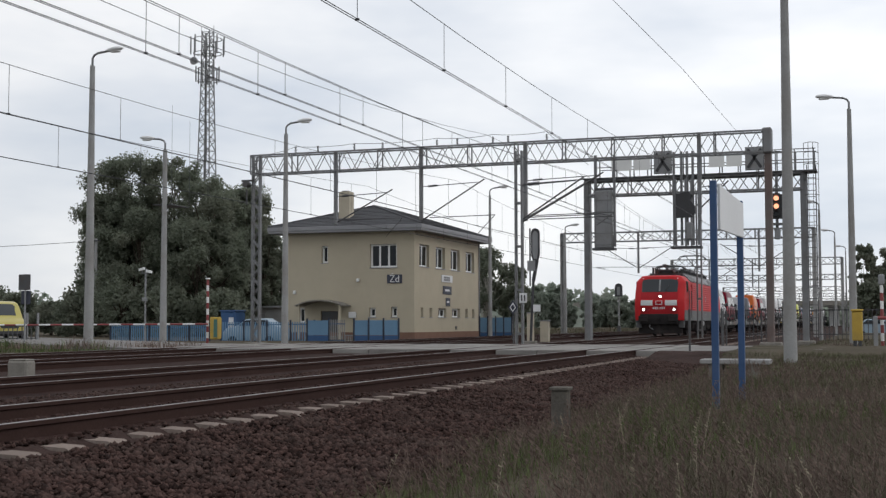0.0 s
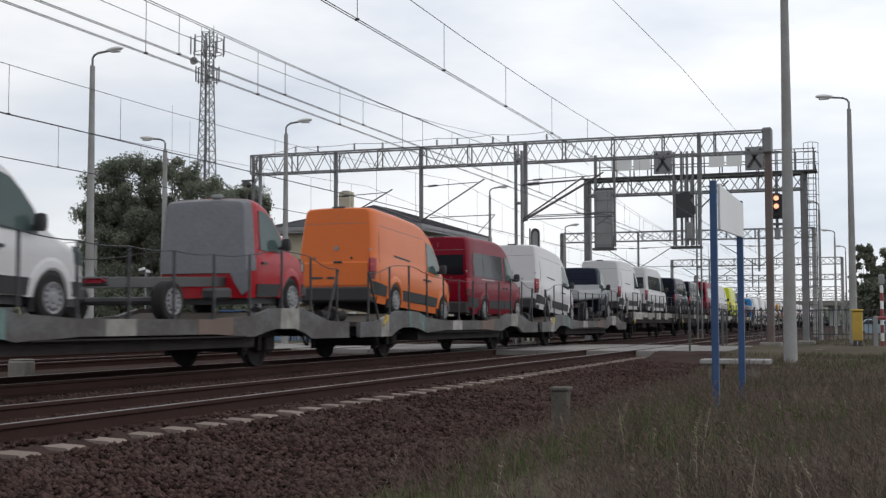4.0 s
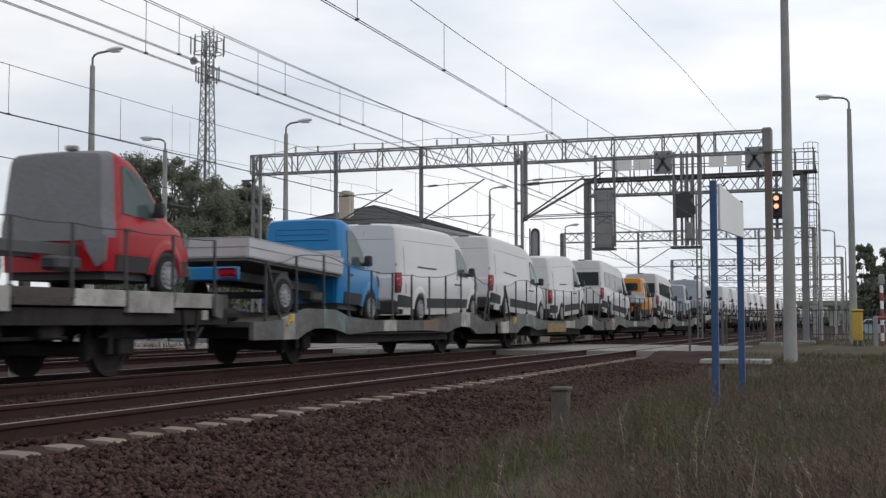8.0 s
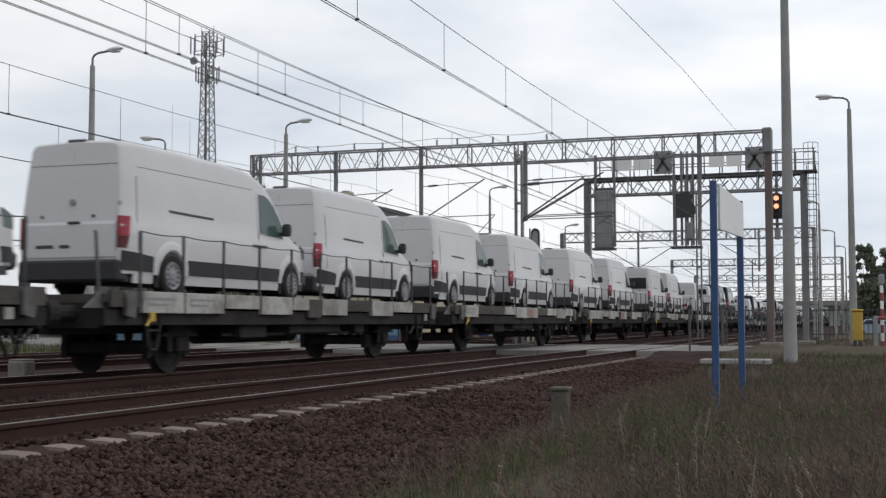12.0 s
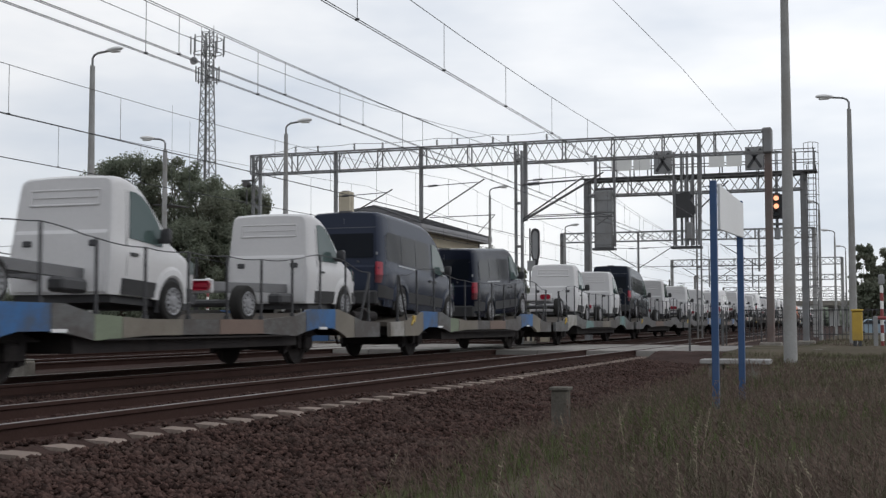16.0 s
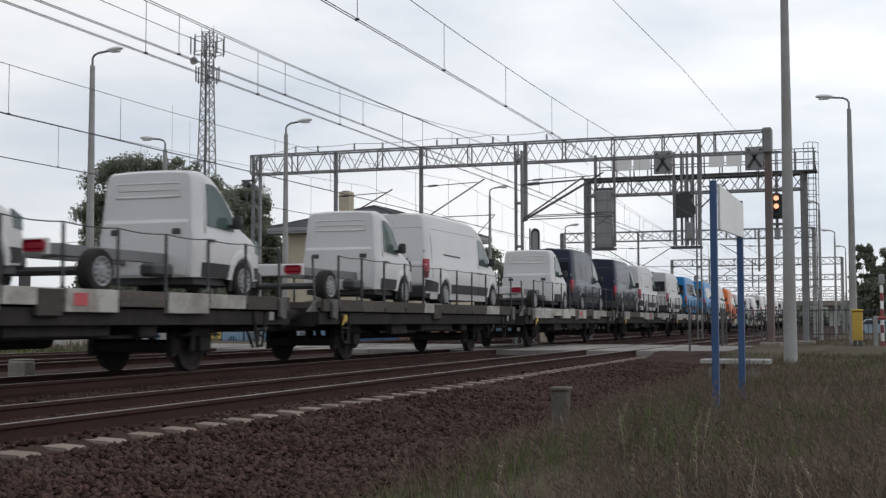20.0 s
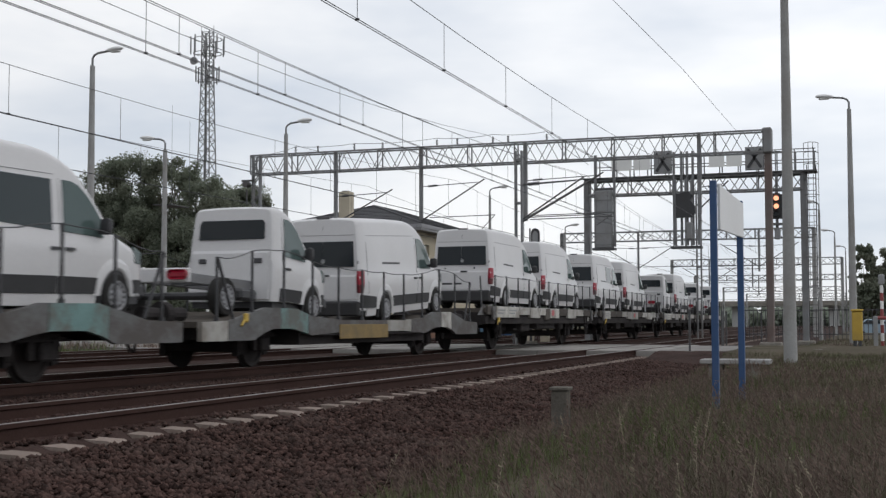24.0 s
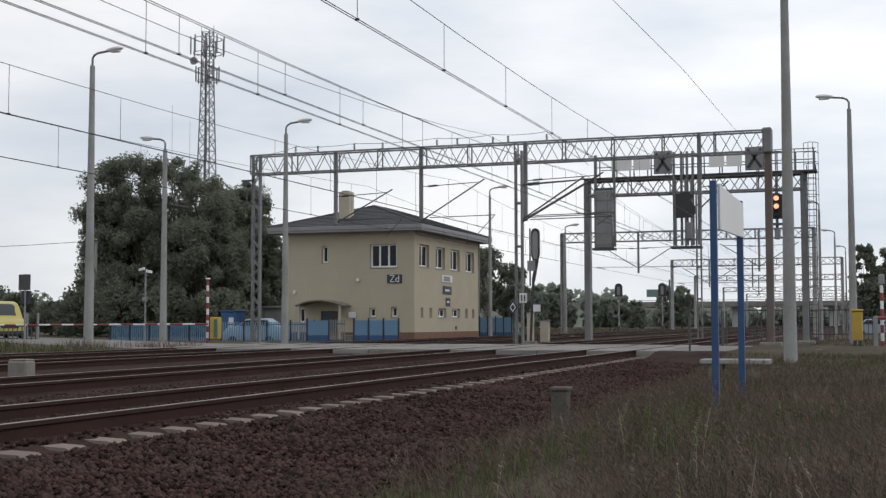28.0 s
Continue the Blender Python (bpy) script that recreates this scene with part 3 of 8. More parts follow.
def lattice_leg(t, x, y, z0, z1, w=0.42, m=None):
    m = m or M_STEEL
    for dx in (-w / 2, w / 2):
        part("leg_channel", Shape().box(x + dx - 0.055, x + dx + 0.055, y - 0.11, y + 0.11, z0, z1), m, t)
    lace = Shape()
    n = int((z1 - z0) / 0.5)
    for i in range(n):
        a, b = z0 + (z1 - z0) * i / n, z0 + (z1 - z0) * (i + 1) / n
        s = w / 2 if i % 2 else -w / 2
        lace.bar((x - s, y - 0.1, a), (x + s, y - 0.1, b), 0.045)
        lace.bar((x - s, y + 0.1, a), (x + s, y + 0.1, b), 0.045)
    part("lacing", lace, m, t)["kind"] = "stuff"
    part("footing", Shape().box(x - 0.5, x + 0.5, y - 0.45, y + 0.45, z0 - 0.6, z0 + 0.05, 0.04), M_CONC2, t, "concrete footing")


def insulator(t, p, q, r=0.07):
    s = Shape()
    p, q = Vector(p), Vector(q)
    for k in range(5):
        a, b = p.lerp(q, k / 5), p.lerp(q, (k + 0.7) / 5)
        s.tube(a, b, r, r * 0.5, 8)
    part("insulator", s, M_BLACK, t)


def cantilever(t, x, y, xt, ztop, zlow, zc):
    """Strut, tie and registration arm that hold the wires over a track at xt."""
    d = 1 if xt > x else -1
    s = Shape()
    s.tube((x, y, zlow), (xt + d * 0.35, y, ztop + 0.15), 0.035)
    s.tube((x, y, ztop - 0.12), (xt, y, ztop), 0.022)
    s.tube((x + d * 0.4, y, zlow + 0.12), (xt + d * 0.9, y, zlow + 0.16), 0.022)
    s.tube((xt + d * 0.9, y, zlow + 0.16), (xt, y, zc), 0.018)
    part("cantilever", s, M_DARKSTEEL, t, "slanted cantilever carrying the wires")
    insulator(t, (x + d * 0.35, y, ztop - 0.11), (x + d * 0.85, y, ztop - 0.08))


# nearer portal across all tracks
py = 60.0
portal = thing("overhead_line_portal", "grey steel lattice portal spanning the tracks with hanging posts", "portal", "overhead line portals")
truss(portal, -31.4, -4.4, py, 8.83, 9.83, 0.7, 0.56, None, 0.02, True, 0.04)
lattice_leg(portal, -31.2, py, -0.25, 9.85, 0.42)
part("leg", Shape().box(-4.57, -4.23, py - 0.2, py + 0.2, -0.2, 9.95, 0.05), M_LEGBROWN, portal, "solid brownish leg")
part("leg_head", Shape().box(-4.63, -4.2, py - 0.4, py + 0.4, 8.75, 9.95, 0.06), M_STEEL, portal)
part("footing", Shape().box(-4.9, -3.9, py - 0.5, py + 0.5, -0.8, -0.1, 0.05), M_CONC2, portal)
for x, zl in ((-26.55, 6.0), (-21.76, 6.1), (-16.2, 5.9), (-7.6, 6.0)):
    part("hanging_post", Shape().box(x - 0.09, x + 0.09, py - 0.09, py + 0.09, zl, 9.85, 0.015), M_STEEL, portal, "hanging steel post")
part("hanging_bracket", Shape().box(-4.2, -3.3, py - 0.06, py + 0.06, 8.75, 8.85), M_STEEL, portal)
cantilever(portal, -26.5, py, -23.7, 7.6, 6.1, 5.3)
cantilever(portal, -21.7, py, -18.7, 7.95, 6.1, 5.35)
cantilever(portal, -16.15, py, -12.6, 8.05, 6.05, 5.6)
cantilever(portal, -7.55, py, -6.6, 7.4, 6.3, 5.6)
for x in (-28.9, -27.6, -25.5, -23.9, -20.9, -19.8, -17.9, -17.1, -15.1):
    insulator(portal, (x, py, 9.87), (x, py, 10.25))
tops = [(-30.9, 9.9), (-28.9, 10.25), (-25.5, 10.25), (-20.9, 10.3), (-17.9, 10.35), (-15.1, 10.35), (-13.0, 8.6)]
for (xa, za), (xb, zb) in zip(tops, tops[1:]):
    fw = Shape()
    pts = [(xa + (xb - xa) * k / 6, py, za + (zb - za) * k / 6 - 0.35 * (k / 6) * (1 - k / 6)) for k in range(7)]
    part("feeder_cable", fw.path(pts, 0.012, 5), M_WIRE, portal, "feeder cable slung along the portal")
weight = thing("tension_weight", "dark tensioning gear on the lattice leg of the portal", "tensioner")
part("pulley_block", Shape().tube((-31.7, 59.6, 8.3), (-31.7, 60.0, 8.3), 0.17, 0.17, 12), M_DARKSTEEL, weight)
part("bracket", Shape().box(-32.0, -31.3, 59.75, 59.85, 8.45, 8.55), M_DARKSTEEL, weight)
part("rod", Shape().tube((-31.7, 59.8, 8.0), (-31.7, 59.8, 7.2), 0.05), M_DARKSTEEL, weight)

# far portals
for (y, x0, x1, zt, posts) in ((105, -25.1, -4.2, 8.5, (-18.5, -8.55)), (150, -22.4, -2.95, 8.3, (-18.0, -13.0)), (195, -25.6, -3.9, 8.0, (-16.0, -9.5)),
                               (240, -26.2, -4.8, 7.4, (-15.0,)), (290, -26.5, -5.0, 7.3, (-15.0,)), (345, -26.5, -5.0, 7.2, (-15.0,))):
    t = thing("overhead_line_portal", "distant grey lattice portal over the tracks", "portal", "overhead line portals")
    truss(t, x0, x1, y, zt - 0.78, zt, 0.6, 0.8 if y < 160 else 1.6, r=0.03 if y < 160 else 0.045)
    for x in (x0, x1):
        part("leg", Shape().box(x - 0.17, x + 0.17, y - 0.17, y + 0.17, -0.4, zt, 0.03), M_CONC, t)
    for x in posts:
        part("hanging_post", Shape().box(x - 0.08, x + 0.08, y - 0.08, y + 0.08, 5.0, zt), M_STEEL, t)
        if y < 200:
            cantilever(t, x, y, x - 2.8, 7.2, 5.4, 5.4)
            cantilever(t, x, y, x + 2.8, 7.2, 5.4, 5.4)

# signal gantry with walkway, railing and caged ladder
gy_ = 67.0
gantry = thing("signal_gantry", "grey steel signal gantry with a railed walkway over two tracks", "gantry")
truss(gantry, -14.5, -3.2, gy_, 7.75, 8.55, 1.0, 0.55, None, 0.028, True)
for x, mm in ((-14.57, M_STEEL), (-3.15, M_STEEL)):
    part("leg", Shape().box(x - 0.16, x + 0.16, gy_ - 0.3, gy_ + 0.3, -0.15, 8.6, 0.03), mm, gantry)
    part("footing", Shape().box(x - 0.45, x + 0.45, gy_ - 0.5, gy_ + 0.5, -0.8, -0.12, 0.05), M_CONC2, gantry)
part("walkway", Shape().box(-14.7, -2.45, gy_ - 0.62, gy_ + 0.62, 8.6, 8.68), M_DARKSTEEL, gantry, "grated walkway deck")
for sd in (-0.6, 0.6):
    x = -14.0
    while x < -2.5:
        part("railing_post", Shape().box(x - 0.03, x + 0.03, gy_ + sd - 0.03, gy_ + sd + 0.03, 8.66, 9.8), M_STEEL, gantry)
        x += 0.95
    for z in (9.22, 9.78):
        part("hand_rail", Shape().box(-14.0, -2.5, gy_ + sd - 0.022, gy_ + sd + 0.022, z - 0.022, z + 0.022), M_STEEL, gantry)
for a, b in ((-13.1, -12.0), (-11.9, -11.0), (-7.9, -7.1), (-7.0, -6.2)):
    part("mesh_screen", Shape().box(a, b, gy_ - 0.66, gy_ - 0.64, 9.0, 9.62), M_FRAME, gantry, "pale protective screen")
lad = Shape()
for dx in (-0.22, 0.22):
    lad.bar((-2.75 + dx, gy_, 0.0), (-2.75 + dx, gy_, 9.0), 0.05)
z = 0.4
while z < 8.6:
    lad.bar((-2.97, gy_, z), (-2.53, gy_, z), 0.03)
    z += 0.33
part("ladder", lad, M_DARKSTEEL, gantry, "steel ladder")
cage = Shape()
for z in (2.6, 3.4, 4.2, 5.0, 5.8, 6.6, 7.4, 8.2, 9.0, 9.6, 10.1):
    n = 10
    for i in range(n):
        a, b = math.pi * i / n, math.pi * (i + 1) / n
        cage.bar((-2.75 - 0.38 * math.cos(a), gy_ - 0.62 * math.sin(a), z), (-2.75 - 0.38 * math.cos(b), gy_ - 0.62 * math.sin(b), z), 0.03)
for i in (1, 4, 6, 9):
    a = math.pi * i / 10
    cage.bar((-2.75 - 0.38 * math.cos(a), gy_ - 0.62 * math.sin(a), 2.6), (-2.75 - 0.38 * math.cos(a), gy_ - 0.62 * math.sin(a), 10.1), 0.03)
part("ladder_cage", cage, M_STEEL, gantry, "round ladder cage")
part("signal_hanger", Shape().box(-14.05, -13.9, gy_ - 0.75, gy_ - 0.6, 4.8, 9.9), M_STEEL, gantry)
for x in (-12.95, -9.75, -9.35, -9.05, -8.75, -8.45):
    part("signal_hanger", Shape().box(x - 0.06, x + 0.06, gy_ - 0.75, gy_ - 0.6, 4.9, 9.9), M_STEEL, gantry)
part("service_platform", Shape().box(-14.1, -12.9, gy_ - 1.1, gy_ - 0.4, 4.72, 4.84), M_DARKSTEEL, gantry)
part("service_platform", Shape().box(-9.9, -8.3, gy_ - 1.1, gy_ - 0.4, 4.72, 4.84), M_DARKSTEEL, gantry)
for i in range(9):
    y0 = gy_ - 0.9
    part("service_rail", Shape().box(-13.95 + i * 0.12, -13.92 + i * 0.12, y0, y0 + 0.03, 4.8, 5.5), M_STEEL, gantry)
for x in (-13.5,):
    b = thing("signal_cabinet", "tall grey equipment cabinet hanging under the gantry", "signal")
    part("housing", Shape().box(x - 0.45, x + 0.45, gy_ - 0.95, gy_ - 0.55, 4.85, 7.95, 0.04), M_GREYBOX, b)
    for k in range(5):
        part("panel_rib", Shape().box(x - 0.43, x + 0.43, gy_ - 0.97, gy_ - 0.95, 5.0 + k * 0.6, 5.04 + k * 0.6), M_STEEL, b)
    part("bracket", Shape().box(x - 0.5, x + 0.5, gy_ - 0.8, gy_ - 0.6, 7.95, 8.1), M_DARKSTEEL, b)


def signal_head(x, y, z, lit, label):
    s = thing("railway_signal", label, "signal", "railway signals")
    pts = []
    for i in range(9):
        a = math.pi * i / 8
        pts.append((x + 0.42 * math.cos(a), z + 0.95 + 0.42 * math.sin(a)))
    pts += [(x - 0.42, z), (x + 0.42, z)]
    part("backboard", Shape().prism(pts, "y", y - 0.05, y + 0.05), M_BLACK, s, "black rounded backboard")
    for k, zz in enumerate((1.08, 0.66, 0.25)):
        part("hood", Shape().tube((x, y - 0.05, z + zz), (x, y - 0.28, z + zz + 0.02), 0.17, 0.17, 12, False), M_BLACK, s)
        on = lit and k < 2
        part("lens", Shape().tube((x, y - 0.10, z + zz), (x, y - 0.06, z + zz), 0.13, 0.13, 12), G_AMBER if on else M_GLASS, s,
             "glowing amber lens" if on else "unlit lens")
    part("mount", Shape().box(x - 0.12, x + 0.12, y + 0.05, y + 0.3, z + 0.2, z + 1.1), M_DARKSTEEL, s)
    return s


signal_head(-4.48, gy_ - 0.85, 6.15, True, "black signal head with two glowing amber lamps")
part("signal_upright", Shape().box(-4.55, -4.41, gy_ - 0.48, gy_ - 0.36, 5.2, 8.6), M_STEEL, gantry)
part("signal_basket", Shape().box(-4.8, -4.15, gy_ - 0.9, gy_ - 0.4, 5.85, 5.95), M_STEEL, gantry)
part("junction_box", Shape().box(-4.6, -4.3, gy_ - 0.8, gy_ - 0.6, 5.1, 5.7, 0.05), M_GREYBOX, gantry)
sh = thing("railway_signal", "dark signal housing seen from its side with cut corners", "signal", "railway signals")
part("housing", Shape().prism([(-9.6, 6.35), (-8.75, 6.35), (-8.6, 6.6), (-8.62, 6.95), (-8.85, 7.25), (-8.72, 7.5), (-8.95, 7.72), (-9.6, 7.6)], "y", gy_ - 1.1, gy_ - 0.8), M_BLACK, sh)
for x in (-9.62, -9.1, -8.8):
    part("hanger_rod", Shape().box(x - 0.05, x + 0.05, gy_ - 1.05, gy_ - 0.95, 4.85, 8.4), M_STEEL, sh)
part("lower_lamp", Shape().box(-9.1, -8.72, gy_ - 1.15, gy_ - 0.8, 5.15, 6.1, 0.08), M_GREYBOX, sh, "grey lower lamp housing")
for x in (-10.32, -5.55):
    b = thing("gantry_board", "grey square board with a black cross mark on the gantry", "sign", "boards on the gantry")
    part("board", Shape().box(x - 0.45, x + 0.45, gy_ - 0.74, gy_ - 0.70, 8.78, 9.95, 0.01), M_GREYBOX, b)
    part("board_edge", Shape().box(x - 0.48, x + 0.48, gy_ - 0.70, gy_ - 0.67, 8.75, 9.98), M_DARKSTEEL, b)
    c = Shape()
    for sx in (1, -1):
        c.bar((x + sx * 0.34, gy_ - 0.755, 8.88), (x - sx * 0.02, gy_ - 0.755, 9.42), 0.03, 0.15)
        c.bar((x + sx * 0.34, gy_ - 0.755, 9.85), (x - sx * 0.02, gy_ - 0.755, 9.42), 0.03, 0.13)
    part("cross_mark", c, M_BLACK, b)


def steel_mast(x, y, h, label, w=0.26, m=None, z0=-0.25):
    t = thing("overhead_line_mast", label, "mast", "overhead line masts")
    m = m or M_STEEL
    for dx in (-w / 2, w / 2):
        part("flange", Shape().box(x + dx - 0.04, x + dx + 0.04, y - 0.12, y + 0.12, z0, h), m, t)
    z = z0 + 0.6
    while z < h:
        part("batten", Shape().box(x - w / 2, x + w / 2, y - 0.13, y + 0.13, z - 0.05, z + 0.05), m, t)
        z += 1.9
    part("footing", Shape().box(x - 0.4, x + 0.4, y - 0.4, y + 0.4, z0 - 0.5, z0 + 0.12, 0.04), M_CONC2, t)
    return t


m1 = steel_mast(-14.45, 52.4, 8.35, "grey steel overhead line mast between the tracks", 0.28)
cantilever(m1, -14.35, 52.4, -11.9, 6.95, 5.3, 5.55)
cantilever(m1, -14.35, 52.4, -11.2, 7.0, 5.2, 5.55)
steel_mast(-9.75, 76.3, 8.6, "grey steel overhead line mast beyond the gantry", 0.26)
m3 = steel_mast(-25.0, 104.6, 8.5, "far concrete overhead line mast with a lamp", 0.25, M_CONC)

# wires: two contact wires, a carrying wire that sags between supports, droppers
SPANS = [-6.0, 52.4, 105.0, 150.0, 195.0, 240.0, 290.0]


def catenary(xa, xb, zc, zm, sag, first, label):
    t = thing("overhead_wire", label, "overhead line", "overhead lines")
    x_at = lambda y: xa + (xb - xa) * min(1.0, max(0.0, (y + 6) / 70.0))
    for dx in (-0.03, 0.03):
        part("contact_wire", Shape().path([(x_at(y) + dx, y, zc + 0.0022 * y) for y in (-6, 20, 52.4, 105, 150, 195, 290)], 0.0075, 5), M_WIRE, t)
    for a, b in zip(SPANS, SPANS[1:]):
        zs = lambda u: zm + sag * (2 * u - 1) ** 2
        pts = [(x_at(a + (b - a) * k / 12), a + (b - a) * k / 12, zs(k / 12)) for k in range(13)]
        part("carrying_wire", Shape().path(pts, 0.0075, 5), M_WIRE, t)
    y = first
    while y < 100:
        k = max(i for i in range(len(SPANS) - 1) if SPANS[i] <= y)
        u = (y - SPANS[k]) / (SPANS[k + 1] - SPANS[k])
        zz = zm + sag * (2 * u - 1) ** 2
        d = Shape().tube((x_at(y), y, zc + 0.0022 * y), (x_at(y), y, zz), 0.006, 0.006, 4)
        d.box(x_at(y) - 0.034, x_at(y) + 0.034, y - 0.012, y + 0.012, zc + 0.0022 * y - 0.01, zc + 0.0022 * y + 0.025)
        part("dropper", d, M_WIRE, t)
        y += 4.2
    return t


catenary(-7.5, -7.5, 5.52, 6.45, 0.9, 17.75, "contact and carrying wires over the near track")
catenary(-11.85, -11.85, 5.48, 6.42, 0.9, 18.6, "contact and carrying wires over the running track")
catenary(-11.4, -11.4, 5.50, 6.24, 0.9, 18.95, "second contact and carrying wires over the running track")
catenary(-17.35, -17.35, 5.25, 6.36, 0.8, 21.95, "contact and carrying wires over the third track")
catenary(-21.6, -21.6, 5.16, 6.36, 0.7, 29.5, "contact and carrying wires over the far track")
fd = thing("feeder_wire", "single feeder wire strung to the end of the portal", "overhead line")
part("wire", Shape().path([(-7.4, -6, 8.4), (-6.4, 32.75, 9.52), (-6.1, 44.07, 9.77), (-5.8, 59.9, 9.85)], 0.009, 5), M_WIRE, fd)
ew = thing("earth_wire", "thin single wire strung to the head of the mast", "overhead line")
part("wire", Shape().path([(-14.4, y, min(8.35, 7.25 + 0.0017 * (y - 22) ** 2)) for y in (-6, 4, 12, 18, 24, 30, 36, 42, 47.4, 52.4)], 0.008, 5), M_WIRE, ew)

# ---- lamp posts ----
def lamp_post(x, y, h, reach, label, r0=0.19, r1=0.09, z0=-0.1, steel=False):
    t = thing("street_lamp", label, "street lamp", "street lamps")
    m = M_CONC
    p = Shape()
    p.tube((x, y, z0), (x, y, h), r0, r1, 14)
    p.smooth = True
    part("pole", p, m, t)
    d = 1 if reach > 0 else -1
    L = abs(reach)
    a = Shape()
    a.path([(x, y, h - 0.1), (x, y, h + 0.3), (x + d * 0.08, y, h + 0.42), (x + d * 0.25, y, h + 0.5), (x + d * L * 0.6, y, h + 0.55)], 0.045, 8)
    part("arm", a, M_STEEL, t)
    hd = Shape()
    ux = x + d * L * 0.5
    rings = []
    for u, w, zz in ((0, 0.06, 0), (0.12, 0.11, 0.01), (0.35, 0.15, 0.03), (0.62, 0.12, 0.05), (0.75, 0.05, 0.05)):
        rings.append([(ux + d * u, y + w * math.cos(k * math.pi / 5), h + 0.57 + zz + w * 0.7 * math.sin(k * math.pi / 5)) for k in range(10)])
    hd.loft(rings)
    hd.smooth = True
    head = part("lamp_head", hd, M_SIGNW, t)
    part("diffuser", Shape().box(min(ux + d * 0.2, ux + d * 0.62), max(ux + d * 0.2, ux + d * 0.62), y - 0.08, y + 0.08, h + 0.47, h + 0.53, 0.02), M_WHITE, head)
    return t


lamp_post(-29.2, 42.0, 11.1, 1.3, "tall grey concrete street lamp beside the road", 0.2, 0.1, -0.2)
lamp_post(-30.75, 50.0, 8.85, -1.15, "grey concrete street lamp near the fence", 0.17, 0.1, -0.3)
lamp_post(-25.55, 52.0, 9.6, 1.15, "grey concrete street lamp near the signal box", 0.17, 0.09, -0.3)
lamp_post(-24.7, 82.0, 9.6, 1.2, "grey concrete street lamp behind the signal box", 0.15, 0.08, -0.35)
lamp_post(-1.77, 30.0, 12.0, 1.2, "thick concrete street lamp standing in the grass", 0.16, 0.065, -0.3)
lamp_post(-0.69, 56.0, 10.0, -1.25, "grey concrete street lamp beside the far road edge", 0.18, 0.09, -0.25)
lamp_post(-24.6, 104.0, 8.6, 0.95, "far street lamp beside an overhead line mast", 0.12, 0.06, -0.35)
lamp_post(-3.05, 85.0, 8.2, -0.6, "far grey street lamp behind the gantry ladder", 0.13, 0.07, -0.35)
lamp_post(-2.85, 115.0, 8.4, -0.9, "far grey street lamp beside the tracks", 0.13, 0.07, -0.35)
lamp_post(-2.55, 150.0, 9.0, -0.8, "very far grey street lamp", 0.12, 0.06, -0.35)

# utility pole behind the barrier, with a slack service wire
up = thing("utility_pole", "weathered grey utility pole with a slack wire behind the barrier", "pole")
up_pole = Shape().tube((-59.2, 86, -0.4), (-59.2, 86, 7.7), 0.17, 0.12, 10)
up_pole.smooth = True
part("pole", up_pole, M_CONC, up)
part("cross_arm", Shape().box(-59.7, -58.7, 85.8, 85.92, 7.45, 7.55, 0.02), M_DARKSTEEL, up)
part("wire", Shape().path([(-59.6 - 3.5 * k, 86 + 0.4 * k, 7.5 - 0.10 * k + 0.012 * k * k) for k in range(9)], 0.022, 5), M_WIRE, up)
part("insulator", Shape().tube((-59.6, 86, 7.53), (-59.6, 86, 7.7), 0.06, 0.04, 8), M_BLACK, up)

# antenna rods
for x, y, h in ((-31.3, 51.5, 11.2), (-30.4, 51.6, 10.4)):
    a = thing("whip_antenna", "thin vertical whip antenna above the trees", "antenna")
    part("rod", Shape().tube((x, y, 6.3), (x, y, h), 0.012, 0.006, 5), M_DARKSTEEL, a)
    part("bracket", Shape().box(min(x, -30.9), max(x, -30.9), y - 1.6, y, 6.28, 6.32), M_DARKSTEEL, a)
# ---- signal box ----
BX0, BX1, BY0, BY1, BZ = -37.0, -27.67, 75.0, 89.0, 6.75
box = thing("signal_box", "two-storey cream-rendered railway signal box with a dark hipped roof", "building")


def wall_with_holes(name, axis, fixed, a0, a1, z0, z1, holes, thick, outward, material, parent):
    """A wall panel with real openings: strips round each hole."""
    us = sorted({a0, a1, *[h[0] for h in holes], *[h[1] for h in holes]})
    zs = sorted({z0, z1, *[h[2] for h in holes], *[h[3] for h in holes]})
    nu, nz = len(us), len(zs)
    depth = sorted((fixed, fixed - outward * thick))
    v = [((u, d, z) if axis == "x" else (d, u, z)) for d in depth for z in zs for u in us]
    at = lambda i, j, d: d * nu * nz + j * nu + i
    solid_cell = lambda i, j: 0 <= i < nu - 1 and 0 <= j < nz - 1 and not any(
        h[0] < (us[i] + us[i + 1]) / 2 < h[1] and h[2] < (zs[j] + zs[j + 1]) / 2 < h[3] for h in holes)
    f = []
    for i in range(nu - 1):
        for j in range(nz - 1):
            if not solid_cell(i, j):
                continue
            f.append((at(i, j, 0), at(i + 1, j, 0), at(i + 1, j + 1, 0), at(i, j + 1, 0)))
            f.append((at(i, j + 1, 1), at(i + 1, j + 1, 1), at(i + 1, j, 1), at(i, j, 1)))
            for (di, dj), (p, q) in (((-1, 0), ((i, j + 1), (i, j))), ((1, 0), ((i + 1, j), (i + 1, j + 1))), ((0, -1), ((i, j), (i + 1, j))), ((0, 1), ((i + 1, j + 1), (i, j + 1)))):
                if not solid_cell(i + di, j + dj):
                    f.append((at(*p, 0), at(*p, 1), at(*q, 1), at(*q, 0)))
    return part(name, Shape().add(v, f), material, parent)


front = [(-34.2, -33.75, 4.78, 5.92), (-30.75, -28.88, 4.42, 5.95), (-30.8, -30.35, 1.2, 1.82), (-29.28, -28.86, 1.2, 1.87), (-34.25, -33.0, -0.05, 1.62), (-35.85, -35.4, 0.85, 1.85)]
